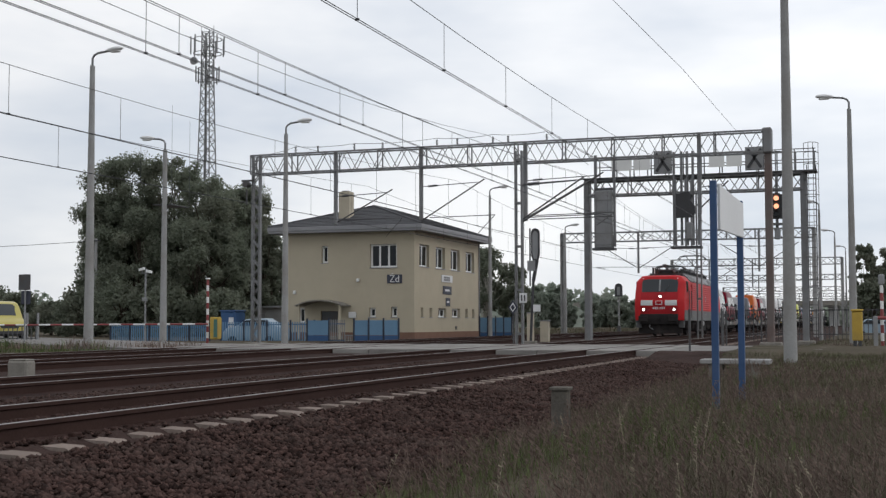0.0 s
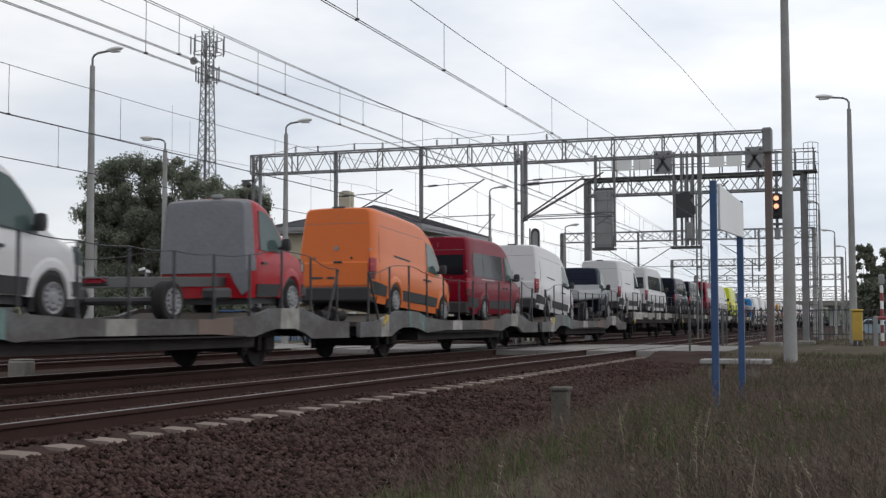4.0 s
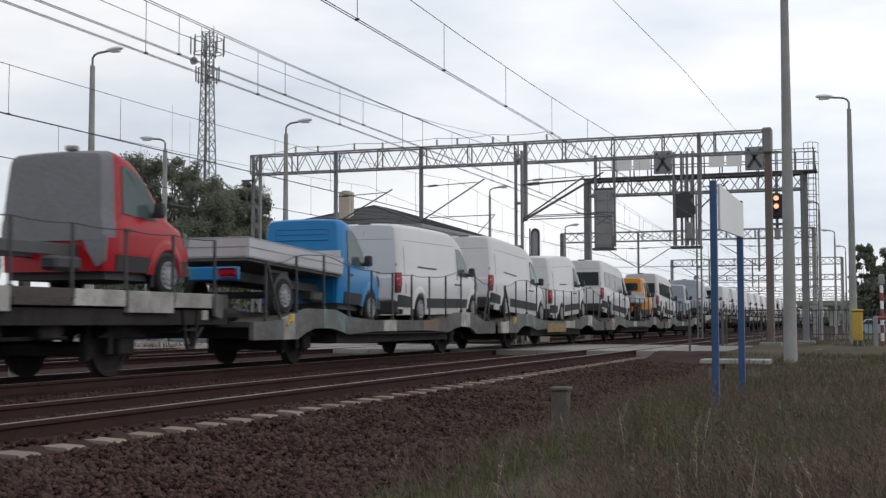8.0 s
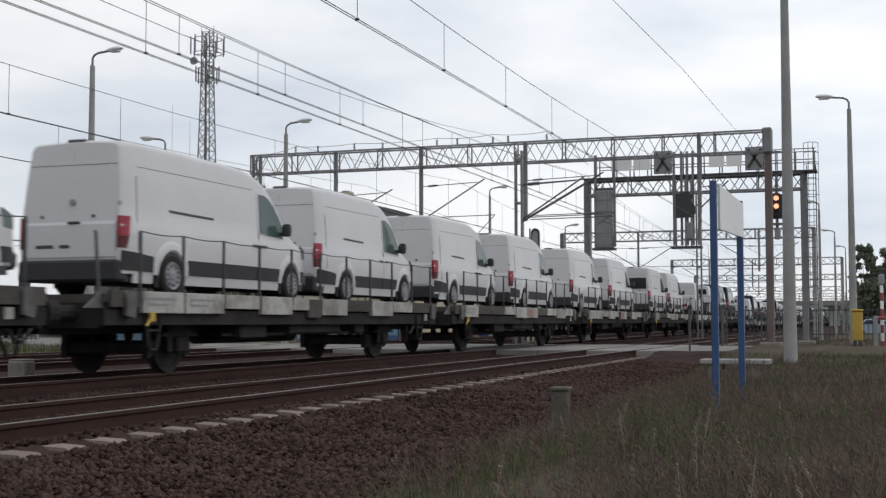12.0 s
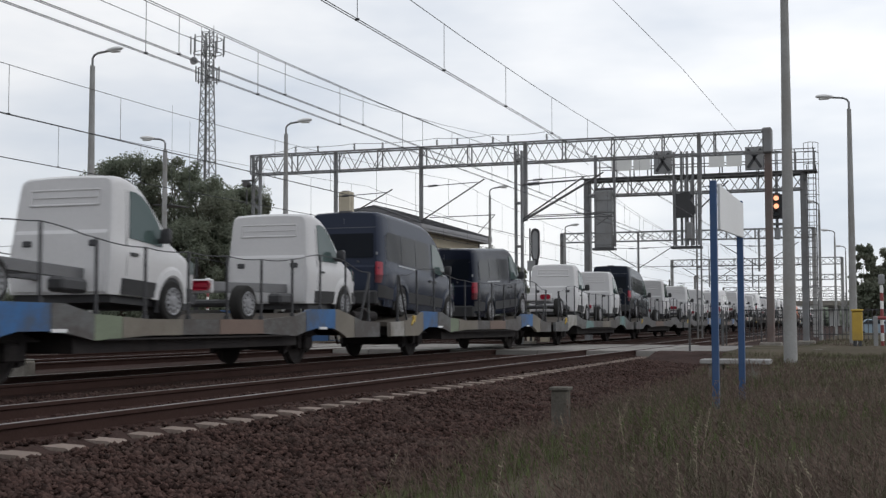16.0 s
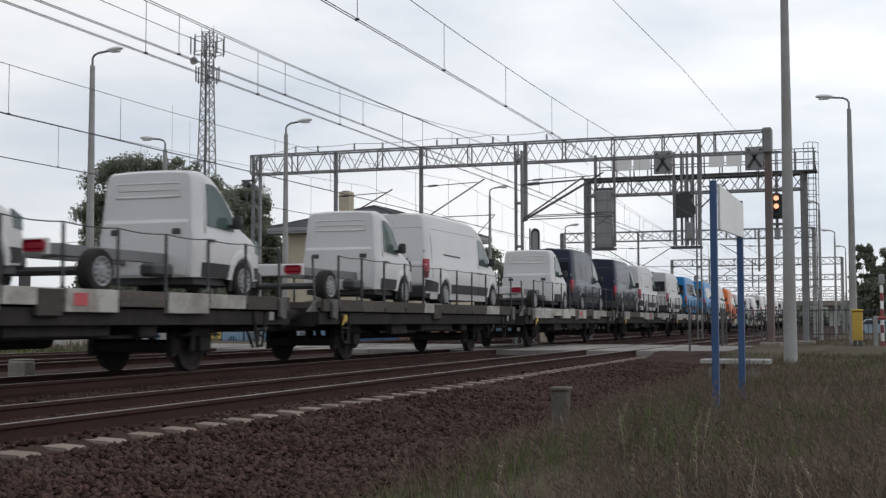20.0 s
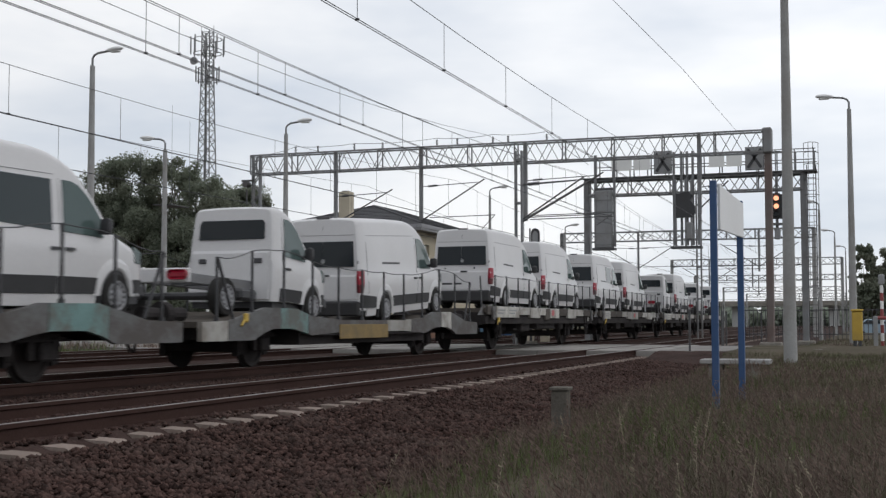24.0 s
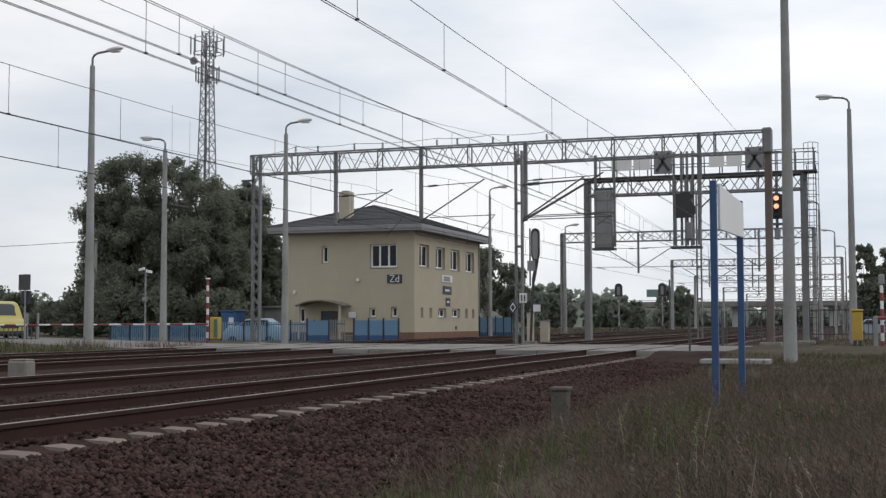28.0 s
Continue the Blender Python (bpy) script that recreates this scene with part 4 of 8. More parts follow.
side = [(75.95, 77.85, 4.5, 5.97), (79.15, 81.1, 4.5, 5.97), (82.35, 84.35, 4.5, 5.97), (85.75, 87.75, 4.5, 5.97),
        (76.2, 76.7, 1.2, 1.82), (77.9, 78.45, 1.2, 1.82), (79.7, 81.4, 1.2, 1.82), (82.6, 84.4, 1.2, 1.82), (85.6, 86.2, 1.2, 1.82), (87.2, 87.8, 1.2, 1.82)]
wall_with_holes("front_wall", "x", BY0, BX0, BX1, -0.05, BZ, front, 0.35, -1, M_WALL, box)
wall_with_holes("side_wall", "y", BX1, BY0 + 0.35, BY1, -0.05, BZ, side, 0.35, 1, M_WALL, box)
part("back_wall", Shape().box(BX0 + 0.35, BX1 - 0.35, BY1 - 0.35, BY1, -0.05, BZ), M_WALL, box)
part("side_wall", Shape().box(BX0, BX0 + 0.35, BY0 + 0.35, BY1, -0.05, BZ), M_WALL, box)
part("upper_floor", Shape().box(BX0 + 0.35, BX1 - 0.35, BY0 + 0.35, BY1 - 0.35, 3.1, 3.3), M_CONC2, box)
part("plinth", Shape().box(BX0 - 0.04, BX1 + 0.04, BY0 - 0.04, BY1 + 0.04, -0.5, 0.22), M_PLINTH, box, "brown plinth")


def window(axis, fixed, a0, a1, z0, z1, n, outward, blind=False):
    """A framed window set back in its opening."""
    fr = Shape()
    d0, d1 = sorted((fixed - outward * 0.20, fixed - outward * 0.28))
    g0, g1 = sorted((fixed - outward * 0.235, fixed - outward * 0.25))

    def put(sh, u0, u1, za, zb, e0, e1):
        return sh.box(u0, u1, e0, e1, za, zb) if axis == "x" else sh.box(e0, e1, u0, u1, za, zb)
    t = 0.115
    put(fr, a0, a1, z0, z0 + t, d0, d1)
    put(fr, a0, a1, z1 - t, z1, d0, d1)
    for i in range(n + 1):
        c = a0 + (a1 - a0) * i / n
        c0 = a0 if i == 0 else (a1 - t if i == n else c - t / 2)
        put(fr, c0, c0 + t, z0 + t, z1 - t, d0, d1)
    w = part("window", fr, M_FRAME, box, "white-framed window")
    for i in range(n):
        u0, u1 = a0 + (a1 - a0) * i / n + t / 2, a0 + (a1 - a0) * (i + 1) / n - t / 2
        part("pane", put(Shape(), u0, u1, z0 + t, z1 - t, g0, g1), M_PANE, w)
        if blind and i % 2:
            b0, b1 = sorted((fixed - outward * 0.30, fixed - outward * 0.32))
            part("blind", put(Shape(), u0, u1, z0 + t, z1 - t, b0, b1), M_BLIND, w)
    s0, s1 = sorted((fixed + outward * 0.04, fixed - outward * 0.20))
    part("window_sill", put(Shape(), a0 - 0.05, a1 + 0.05, z0 - 0.045, z0 + 0.002, s0, s1), M_FASCIA, w)
    return w


for (a0, a1, z0, z1), n in zip(front, (1, 3, 1, 1, 0, 1)):
    if n:
        window("x", BY0, a0, a1, z0, z1, n, -1, n > 1)
for (a0, a1, z0, z1), n in zip(side, (2, 2, 2, 2, 1, 1, 2, 2, 1, 1)):
    window("y", BX1, a0, a1, z0, z1, n, 1, n > 1)
door = part("door", Shape().box(-34.22, -33.03, 75.12, 75.18, 0.2, 1.6, 0.01), M_DARKSTEEL, box, "dark entrance door")
part("door_handle", Shape().box(-33.25, -33.12, 75.07, 75.12, 0.85, 0.9), M_STEEL, door)
can = Shape()
n = 12
pts = []
for i in range(n + 1):
    u = -1 + 2 * i / n
    pts.append((-33.75 + 1.66 * u, 2.33 - 0.34 * u * u))
for i in range(n, -1, -1):
    u = -1 + 2 * i / n
    pts.append((-33.75 + 1.66 * u, 2.25 - 0.34 * u * u))
can.prism(pts, "y", 73.5, 74.99)
part("canopy", can, M_CONC2, box, "curved canopy over the entrance")
part("canopy_edge", Shape().prism(pts, "y", 73.44, 73.498), M_CONC2, box)
for x in (-35.2, -32.3):
    part("canopy_post", Shape().box(x - 0.07, x + 0.07, 73.6, 73.74, -0.3, 2.0), M_WALL, box)
# eaves and hipped roof
ov = 0.75
part("soffit", Shape().box(BX0 - ov, BX1 + ov, BY0 - ov, BY1 + ov, BZ, BZ + 0.12), M_FASCIA, box, "grey eaves soffit")
part("fascia", Shape().box(BX0 - ov - 0.05, BX1 + ov + 0.05, BY0 - ov - 0.05, BY1 + ov + 0.05, BZ + 0.12, BZ + 0.40, 0.03), M_FASCIA, box, "grey fascia and gutter")
rx0, rx1, ry0, ry1, rz = BX0 - ov, BX1 + ov, BY0 - ov, BY1 + ov, BZ + 0.4
cxr = (rx0 + rx1) / 2
ridge0, ridge1, top = ry0 + 5.3, ry1 - 5.3, rz + 1.72
roof = part("roof", Shape().add([(rx0, ry0, rz), (rx1, ry0, rz), (rx1, ry1, rz), (rx0, ry1, rz), (cxr, ridge0, top), (cxr, ridge1, top)],
                                [(0, 1, 4), (1, 2, 5, 4), (2, 3, 5), (3, 0, 4, 5), (0, 3, 2, 1)]), M_ROOF, box, "dark hipped roof")
# tile courses as low steps on the two faces towards the tracks
for k in range(13):
    u, w = k / 13, (k + 1) / 13
    fa = [(rx0 + (cxr - rx0) * u, ry0 + (ridge0 - ry0) * u, rz + (top - rz) * u), (rx1 + (cxr - rx1) * u, ry0 + (ridge0 - ry0) * u, rz + (top - rz) * u)]
    fb = [(rx1 + (cxr - rx1) * w, ry0 + (ridge0 - ry0) * w, rz + (top - rz) * w), (rx0 + (cxr - rx0) * w, ry0 + (ridge0 - ry0) * w, rz + (top - rz) * w)]
    q = [(x, y - 0.02, z + 0.045) for x, y, z in fa] + [(x, y, z + 0.012) for x, y, z in fb]
    part("tile_course", Shape().add(q + [(x, y, z - 0.02) for x, y, z in q], [(0, 1, 2, 3), (4, 7, 6, 5), (0, 4, 5, 1), (1, 5, 6, 2), (2, 6, 7, 3), (3, 7, 4, 0)]), M_ROOF, roof)
    ga = [(rx1 + (cxr - rx1) * u, ry0 + (ridge0 - ry0) * u, rz + (top - rz) * u), (rx1 + (cxr - rx1) * u, ry1 + (ridge1 - ry1) * u, rz + (top - rz) * u)]
    gb = [(rx1 + (cxr - rx1) * w, ry1 + (ridge1 - ry1) * w, rz + (top - rz) * w), (rx1 + (cxr - rx1) * w, ry0 + (ridge0 - ry0) * w, rz + (top - rz) * w)]
    q = [(x + 0.02, y, z + 0.045) for x, y, z in ga] + [(x, y, z + 0.012) for x, y, z in gb]
    part("tile_course", Shape().add(q + [(x, y, z - 0.02) for x, y, z in q], [(0, 1, 2, 3), (4, 7, 6, 5), (0, 4, 5, 1), (1, 5, 6, 2), (2, 6, 7, 3), (3, 7, 4, 0)]), M_ROOF, roof)
for a, b in (((rx0, ry0), (cxr, ridge0)), ((rx1, ry0), (cxr, ridge0)), ((rx1, ry1), (cxr, ridge1))):
    part("ridge_cap", Shape().bar((a[0], a[1], rz + 0.05), (b[0], b[1], top + 0.05), 0.16, 0.1), M_ROOF, roof)
part("ridge_cap", Shape().bar((cxr, ridge0, top + 0.05), (cxr, ridge1, top + 0.05), 0.18, 0.1), M_ROOF, roof)
ch = part("chimney", Shape().box(-33.52, -32.74, 76.2, 77.0, 7.3, 9.6, 0.02), M_CHIMNEY, roof, "cream rendered chimney")
part("chimney_cap", Shape().box(-33.35, -32.9, 76.35, 76.85, 9.6, 9.68, 0.02), M_STEEL, box)
# signs on the walls
sg = part("name_board", Shape().box(-29.55, -28.5, 74.955, 74.995, 3.38, 3.95, 0.01), M_SIGNN, box, "navy board with two white letters")
txt = bpy.data.curves.new("letters", "FONT")
txt.body, txt.size, txt.extrude, txt.align_x = "\u017bd", 0.62, 0.008, "CENTER"
lt = new("letters", txt)
lt.parent = sg
lt.matrix_basis = pose(-29.02, 74.945, 3.46, 90, 0, 0)
txt.materials.append(M_WHITE)
for y0, y1, z0, z1, mm, nb in ((80.3, 82.6, 3.62, 4.1, M_SIGNW, 2), (80.6, 82.4, 2.78, 3.35, M_SIGNN, 1), (81.2, 82.1, 1.98, 2.55, M_SIGNN, 1)):
    b = part("wall_sign", Shape().box(BX1 + 0.006, BX1 + 0.045, y0, y1, z0, z1, 0.008), mm, box)
    for k in range(nb):
        zz = z0 + (z1 - z0) * (k + 1) / (nb + 1)
        part("writing_bar", Shape().box(BX1 + 0.047, BX1 + 0.052, y0 + 0.3 * (y1 - y0) * (0.6 if nb > 1 else 0.7), y1 - 0.25 * (y1 - y0), zz - 0.07, zz + 0.07),
             M_GREYBOX if mm is M_SIGNW else M_SIGNW, b)
for x, z in ((-36.1, 2.75), (-31.55, 3.5)):
    part("wall_lamp", Shape().box(x - 0.09, x + 0.09, 74.8, 74.99, z, z + 0.22, 0.03), M_WHITE, box)
part("downpipe", Shape().tube((BX1 + 0.07, BY1 - 0.2, 0.2), (BX1 + 0.07, BY1 - 0.2, BZ), 0.05), M_FASCIA, box)
part("wall_vent", Shape().box(BX1 + 0.004, BX1 + 0.02, 83.3, 83.7, 0.35, 0.6), M_BLACK, box)
part("gas_box", Shape().box(-32.2, -31.7, 74.85, 74.99, 1.15, 1.55, 0.02), M_SIGNW, box)
part("step", Shape().box(-34.6, -32.6, 73.4, 74.95, -0.35, -0.02, 0.02), M_CONC2, box)

shed = thing("shed", "low pale grey shed behind the fence", "building")
part("wall", Shape().box(-53.5, -46.9, 95, 101, -0.5, 2.1), M_CONC, shed)
part("roof", Shape().box(-53.8, -46.6, 94.7, 101.3, 2.1, 2.28, 0.03), M_FASCIA, shed)
part("door", Shape().box(-49.6, -48.5, 94.95, 94.995, -0.4, 1.6), M_GREYBOX, shed)

# ---- fences ----
def panel_fence(x0, x1, y, z0, z1, label, n, solid_panels=True, y1=None):
    t = thing("fence", label, "fence", "blue fences")
    y1 = y if y1 is None else y1
    for i in range(n + 1):
        u = i / n
        x, yy = x0 + (x1 - x0) * u, y + (y1 - y) * u
        part("post", Shape().box(x - 0.04, x + 0.04, yy - 0.04, yy + 0.04, z0 - 0.2, z1 + 0.12), M_FPOST, t, "dark blue post")
    for i in range(n):
        ua, ub = i / n, (i + 1) / n
        xa, xb = x0 + (x1 - x0) * ua + 0.06, x0 + (x1 - x0) * ub - 0.06
        ya = y + (y1 - y) * (ua + ub) / 2
        if solid_panels:
            part("panel", Shape().box(xa, xb, ya - 0.02, ya + 0.02, z0 + 0.45, z1), M_FENCE, t)
            part("lower_panel", Shape().box(xa, xb, ya - 0.025, ya + 0.025, z0, z0 + 0.43), M_FENCED, t)
        else:
            k = 9
            for j in range(k):
                x = xa + (xb - xa) * (j + 0.5) / k
                part("paling", Shape().box(x - 0.034, x + 0.034, ya - 0.012, ya + 0.012, z0 + 0.02, z1), M_FENCE, t)
            for z in (z0 + 0.12, z1 - 0.15):
                part("rail", Shape().box(xa, xb, ya + 0.014, ya + 0.05, z - 0.03, z + 0.03), M_FENCED, t)
    return t


panel_fence(-44.3, -37.4, 66, -0.35, 0.72, "blue metal paling fence beside the road", 5, False)
panel_fence(-37.2, -31.0, 67, -0.35, 0.9, "blue metal paling fence in front of the yard", 4, False)
panel_fence(-31.0, -29.6, 66, -0.32, 0.98, "pale blue panel fence before the signal box", 1)
panel_fence(-28.05, -25.3, 66, -0.32, 0.98, "pale blue panel fence before the signal box", 3)
panel_fence(-26.7, -24.3, 86, -0.3, 1.2, "blue panel fence beside the signal box", 4)
gate = thing("gate", "grey steel bar gate before the signal box entrance", "gate")
part("gate_rail", Shape().box(-29.6, -28.6, 65.98, 66.02, 0.75, 0.80), M_FENCED, gate)
part("gate_rail", Shape().box(-29.6, -28.6, 65.98, 66.02, -0.2, -0.15), M_FENCED, gate)
for i in range(9):
    x = -29.55 + i * 0.115
    part("gate_bar", Shape().box(x - 0.018, x + 0.018, 65.98, 66.02, -0.25, 1.02), M_GREYBOX, gate)
rl = thing("low_railing", "low grey railing beside the gate", "railing")
part("rail", Shape().box(-28.6, -28.05, 65.98, 66.02, 0.1, 0.15), M_GREYBOX, rl)
for i in range(6):
    part("bar", Shape().box(-28.6 + i * 0.105, -28.57 + i * 0.105, 65.98, 66.02, -0.3, 0.15), M_GREYBOX, rl)
dfence = thing("fence", "dark steel bar fence along the roadside", "fence")
for i in range(26):
    x = -50.5 + i * 0.3
    part("bar", Shape().box(x - 0.02, x + 0.02, 57.0, 57.04, -0.2, 0.75), M_DARKSTEEL, dfence)
for z in (0.0, 0.65):
    part("rail", Shape().box(-50.6, -42.9, 57.04, 57.08, z, z + 0.05), M_DARKSTEEL, dfence)
for x in (-46.2, -43.6, -42.9):
    part("post", Shape().box(x - 0.05, x + 0.05, 57.0, 57.1, -0.3, 1.4), M_GREYBOX, dfence)

# railing beyond the road
rrail = thing("fence", "grey steel bar fence along the far road edge", "fence")
for i in range(56):
    x = -6.5 + i * 0.22
    part("bar", Shape().box(x - 0.02, x + 0.02, 70.0, 70.04, -0.2, 1.55), M_DARKSTEEL, rrail)
for z in (0.15, 1.45):
    part("rail", Shape().box(-6.6, 5.8, 70.04, 70.08, z, z + 0.06), M_DARKSTEEL, rrail)

# ---- crossing equipment ----
def striped(t, p, q, n, r):
    for i in range(n):
        a, b = Vector(p).lerp(Vector(q), i / n), Vector(p).lerp(Vector(q), (i + 1) / n)
        part("white_band" if i % 2 else "red_band", Shape().tube(a, b, r, r, 8), M_WHITE if i % 2 else M_RED, t)


boom = thing("crossing_barrier", "lowered red and white striped barrier boom across the road", "barrier")
striped(boom, (-32.4, 57, 0.78), (-46.5, 57, 0.74), 19, 0.045)
part("support", Shape().box(-46.1, -46.0, 56.95, 57.05, -0.15, 0.68), M_GREYBOX, boom)
bp = thing("barrier_post", "red and white striped post of the crossing barrier", "post")
striped(bp, (-32.60, 57.3, -0.25), (-32.60, 57.3, 3.1), 11, 0.07)
part("cap", Shape().box(-32.70, -32.50, 57.2, 57.4, 3.1, 3.18, 0.02), M_WHITE, bp)
bm_ = thing("barrier_machine", "yellow and green barrier drive cabinet beside the road", "cabinet")
part("housing", Shape().box(-32.16, -31.70, 56.75, 57.2, 0.0, 1.14, 0.04), M_YELLOW, bm_)
part("door", Shape().box(-31.92, -31.72, 56.73, 56.748, 0.1, 1.02), M_SIGNG, bm_)
bb = thing("site_cabin", "blue cabin behind the fence", "cabin")
part("body", Shape().box(-40.0, -38.95, 72, 73.4, -0.3, 1.55, 0.04), M_FENCED, bb)
part("roof", Shape().box(-40.05, -38.9, 71.95, 73.45, 1.55, 1.68, 0.03), M_BLUE, bb)
part("notice", Shape().box(-39.4, -39.05, 71.97, 71.99, 0.5, 1.2), M_SIGNW, bb)
rb = thing("crossing_barrier", "red and white striped barrier boom at the far side", "barrier")
striped(rb, (0.2, 50, 0.98), (5.5, 50, 0.98), 12, 0.07)
part("support", Shape().box(0.1, 0.26, 49.9, 50.1, -0.2, 1.05, 0.02), M_GREYBOX, rb)
rp = thing("barrier_post", "red and white striped post beside the grey lamp", "post")
striped(rp, (0.42, 50.4, -0.2), (0.42, 50.4, 2.25), 8, 0.065)
part("lamp", Shape().box(0.3, 0.54, 50.3, 50.5, 2.25, 2.65, 0.04), M_GREYBOX, rp)
for x, y, d in ((-38.6, 70.5, 1), (2.6, 118.0, -1)):
    wc = thing("parked_car", "pale blue-grey hatchback parked behind the fence", "car", "parked cars")
    bd = Shape()
    rings = []
    for u, zt, w in ((0, 0.62, 0.7), (0.1, 0.78, 0.8), (0.9, 0.95, 0.84), (1.5, 1.38, 0.7), (2.9, 1.42, 0.68), (3.6, 1.0, 0.82), (3.95, 0.9, 0.8), (4.05, 0.5, 0.7)):
        rings.append([(x + d * u, y - w - 0.02, 0.0), (x + d * u, y - w - 0.04, 0.35), (x + d * u, y - w, zt * 0.75), (x + d * u, y - w * 0.82, zt - 0.05), (x + d * u, y - w * 0.6, zt),
                      (x + d * u, y + w * 0.6, zt), (x + d * u, y + w * 0.82, zt - 0.05), (x + d * u, y + w, zt * 0.75), (x + d * u, y + w + 0.04, 0.35), (x + d * u, y + w + 0.02, 0.0)])
    bd.loft(rings)
    bd.smooth = True
    part("body", bd, paint("pale_blue_car", (0.25, 0.33, 0.40)), wc)
    part("side_window", Shape().add([(x + d * 1.2, y - 0.80, 0.98), (x + d * 3.3, y - 0.79, 0.98), (x + d * 2.9, y - 0.69, 1.32), (x + d * 1.6, y - 0.70, 1.30)], [(0, 1, 2, 3)]), M_GLASS, wc)
    for u in (0.75, 3.3):
        part("wheel", Shape().tube((x + d * u, y - 0.88, 0.02), (x + d * u, y - 0.6, 0.02), 0.3, 0.3, 14), M_RUBBER, wc)
    wc.location.z = -0.3
yb = thing("grit_bin", "yellow roadside cabinet on dark feet", "cabinet")
part("body", Shape().box(-0.62, -0.26, 45.8, 46.3, 0.18, 1.2, 0.03), M_YELLOW, yb)
part("lid", Shape().box(-0.65, -0.23, 45.77, 46.33, 1.2, 1.28, 0.02), M_YELLOW, yb)
for x in (-0.58, -0.42):
    part("foot", Shape().box(x, x + 0.12, 45.85, 46.25, -0.08, 0.18, 0.02), M_BLACK, yb)
    part("rib", Shape().box(x, x + 0.05, 45.77, 45.80, 0.3, 1.1), M_YELLOW, yb)
sp = thing("road_sign", "grey backs of two traffic signs on one post", "sign")
part("post", Shape().tube((-38.35, 50, -0.2), (-38.35, 50, 3.2), 0.045), M_GREYBOX, sp)
part("sign_plate", Shape().box(-38.7, -38.02, 49.93, 49.96, 2.42, 3.18, 0.01), M_DARKSTEEL, sp)
part("sign_plate", Shape().box(-38.62, -38.08, 50.04, 50.07, 1.75, 2.4, 0.01), M_SIGNN, sp)
part("clamp", Shape().box(-38.45, -38.25, 49.96, 50.04, 2.75, 2.82), M_STEEL, sp)
cp = thing("camera_post", "slim grey post with two surveillance cameras", "camera post")
part("post", Shape().tube((-36.78, 58, -0.25), (-36.78, 58, 3.75), 0.05), M_GREYBOX, cp)
part("cross_arm", Shape().box(-37.0, -36.58, 57.98, 58.02, 3.50, 3.54), M_GREYBOX, cp)
for x, d in ((-37.0, -1), (-36.55, 1)):
    part("camera", Shape().prism([(x - 0.15, 3.60 - d * 0.03), (x + 0.15, 3.60 - d * 0.10), (x + 0.15, 3.73 - d * 0.10), (x - 0.15, 3.73 - d * 0.03)], "y", 57.88, 58.06), M_WHITE, cp)
    part("camera_bracket", Shape().box(x - 0.02, x + 0.02, 57.98, 58.02, 3.50, 3.62), M_GREYBOX, cp)
part("junction_box", Shape().box(-36.92, -36.62, 57.86, 57.95, 2.0, 2.2, 0.01), M_GREYBOX, cp)

# ---- track-side things ----
sgp = thing("track_signal", "dwarf signal on a dark post with an oval backboard", "signal", "railway signals")
part("post", Shape().tube((-13.86, 52, -0.25), (-13.72, 52, 2.6), 0.06), M_BLACK, sgp)
part("bracket", Shape().tube((-13.72, 52, 2.6), (-13.55, 52, 3.5), 0.08), M_BLACK, sgp)
pts = [(-13.6 + 0.19 * math.cos(math.pi * i / 8), 4.7 + 0.19 * math.sin(math.pi * i / 8)) for i in range(9)]
pts += [(-13.6 - 0.19, 3.75)] + [(-13.6 - 0.1, 3.45), (-13.6 + 0.1, 3.45)] + [(-13.6 + 0.19, 3.75)]
part("backboard", Shape().prism(pts, "y", 51.9, 51.98), M_BLACK, sgp)
pts2 = [(-13.6 + (x + 13.6) * 0.62, 4.15 + (z - 4.15) * 0.84) for x, z in pts]
part("face", Shape().prism(pts2, "y", 51.88, 51.899), M_GREYBOX, sgp, "grey face of the signal")
part("side_rod", Shape().tube((-13.86, 52, 2.4), (-13.86, 52, 4.9), 0.035), M_DARKSTEEL, sgp)
part("number_plate", Shape().box(-13.95, -13.6, 51.86, 51.9, 3.05, 3.5, 0.01), M_GREYBOX, sgp)
part("plate", Shape().box(-13.7, -13.38, 51.86, 51.9, 1.3, 1.6, 0.01), M_SIGNW, sgp)
part("base_block", Shape().box(-14.1, -13.6, 51.8, 52.2, -0.4, 0.05, 0.03), M_CONC2, sgp)
ms = thing("track_sign", "white board with dark bars on the mast", "sign")
part("board", Shape().box(-14.32, -13.98, 51.9, 51.94, 1.68, 2.1, 0.008), M_SIGNW, ms)
part("writing_bar", Shape().box(-14.24, -14.19, 51.885, 51.899, 1.76, 2.02), M_BLACK, ms)
part("writing_bar", Shape().box(-14.11, -14.06, 51.885, 51.899, 1.76, 2.02), M_BLACK, ms)
part("bracket", Shape().box(-14.3, -14.2, 51.94, 52.25, 1.85, 1.92), M_STEEL, ms)
ds = thing("track_sign", "navy diamond sign on a thin post", "sign")
part("post", Shape().tube((-14.42, 51.3, -0.25), (-14.42, 51.3, 1.7), 0.03), M_DARKSTEEL, ds)
part("diamond", Shape().prism([(-14.42, 1.16), (-14.2, 1.48), (-14.42, 1.8), (-14.64, 1.48)], "y", 51.22, 51.26), M_SIGNN, ds)
part("border", Shape().prism([(-14.42, 1.27), (-14.28, 1.48), (-14.42, 1.69), (-14.56, 1.48)], "y", 51.205, 51.219), M_SIGNW, ds)
part("centre", Shape().prism([(-14.42, 1.35), (-14.33, 1.48), (-14.42, 1.61), (-14.51, 1.48)], "y", 51.19, 51.204), M_SIGNN, ds)
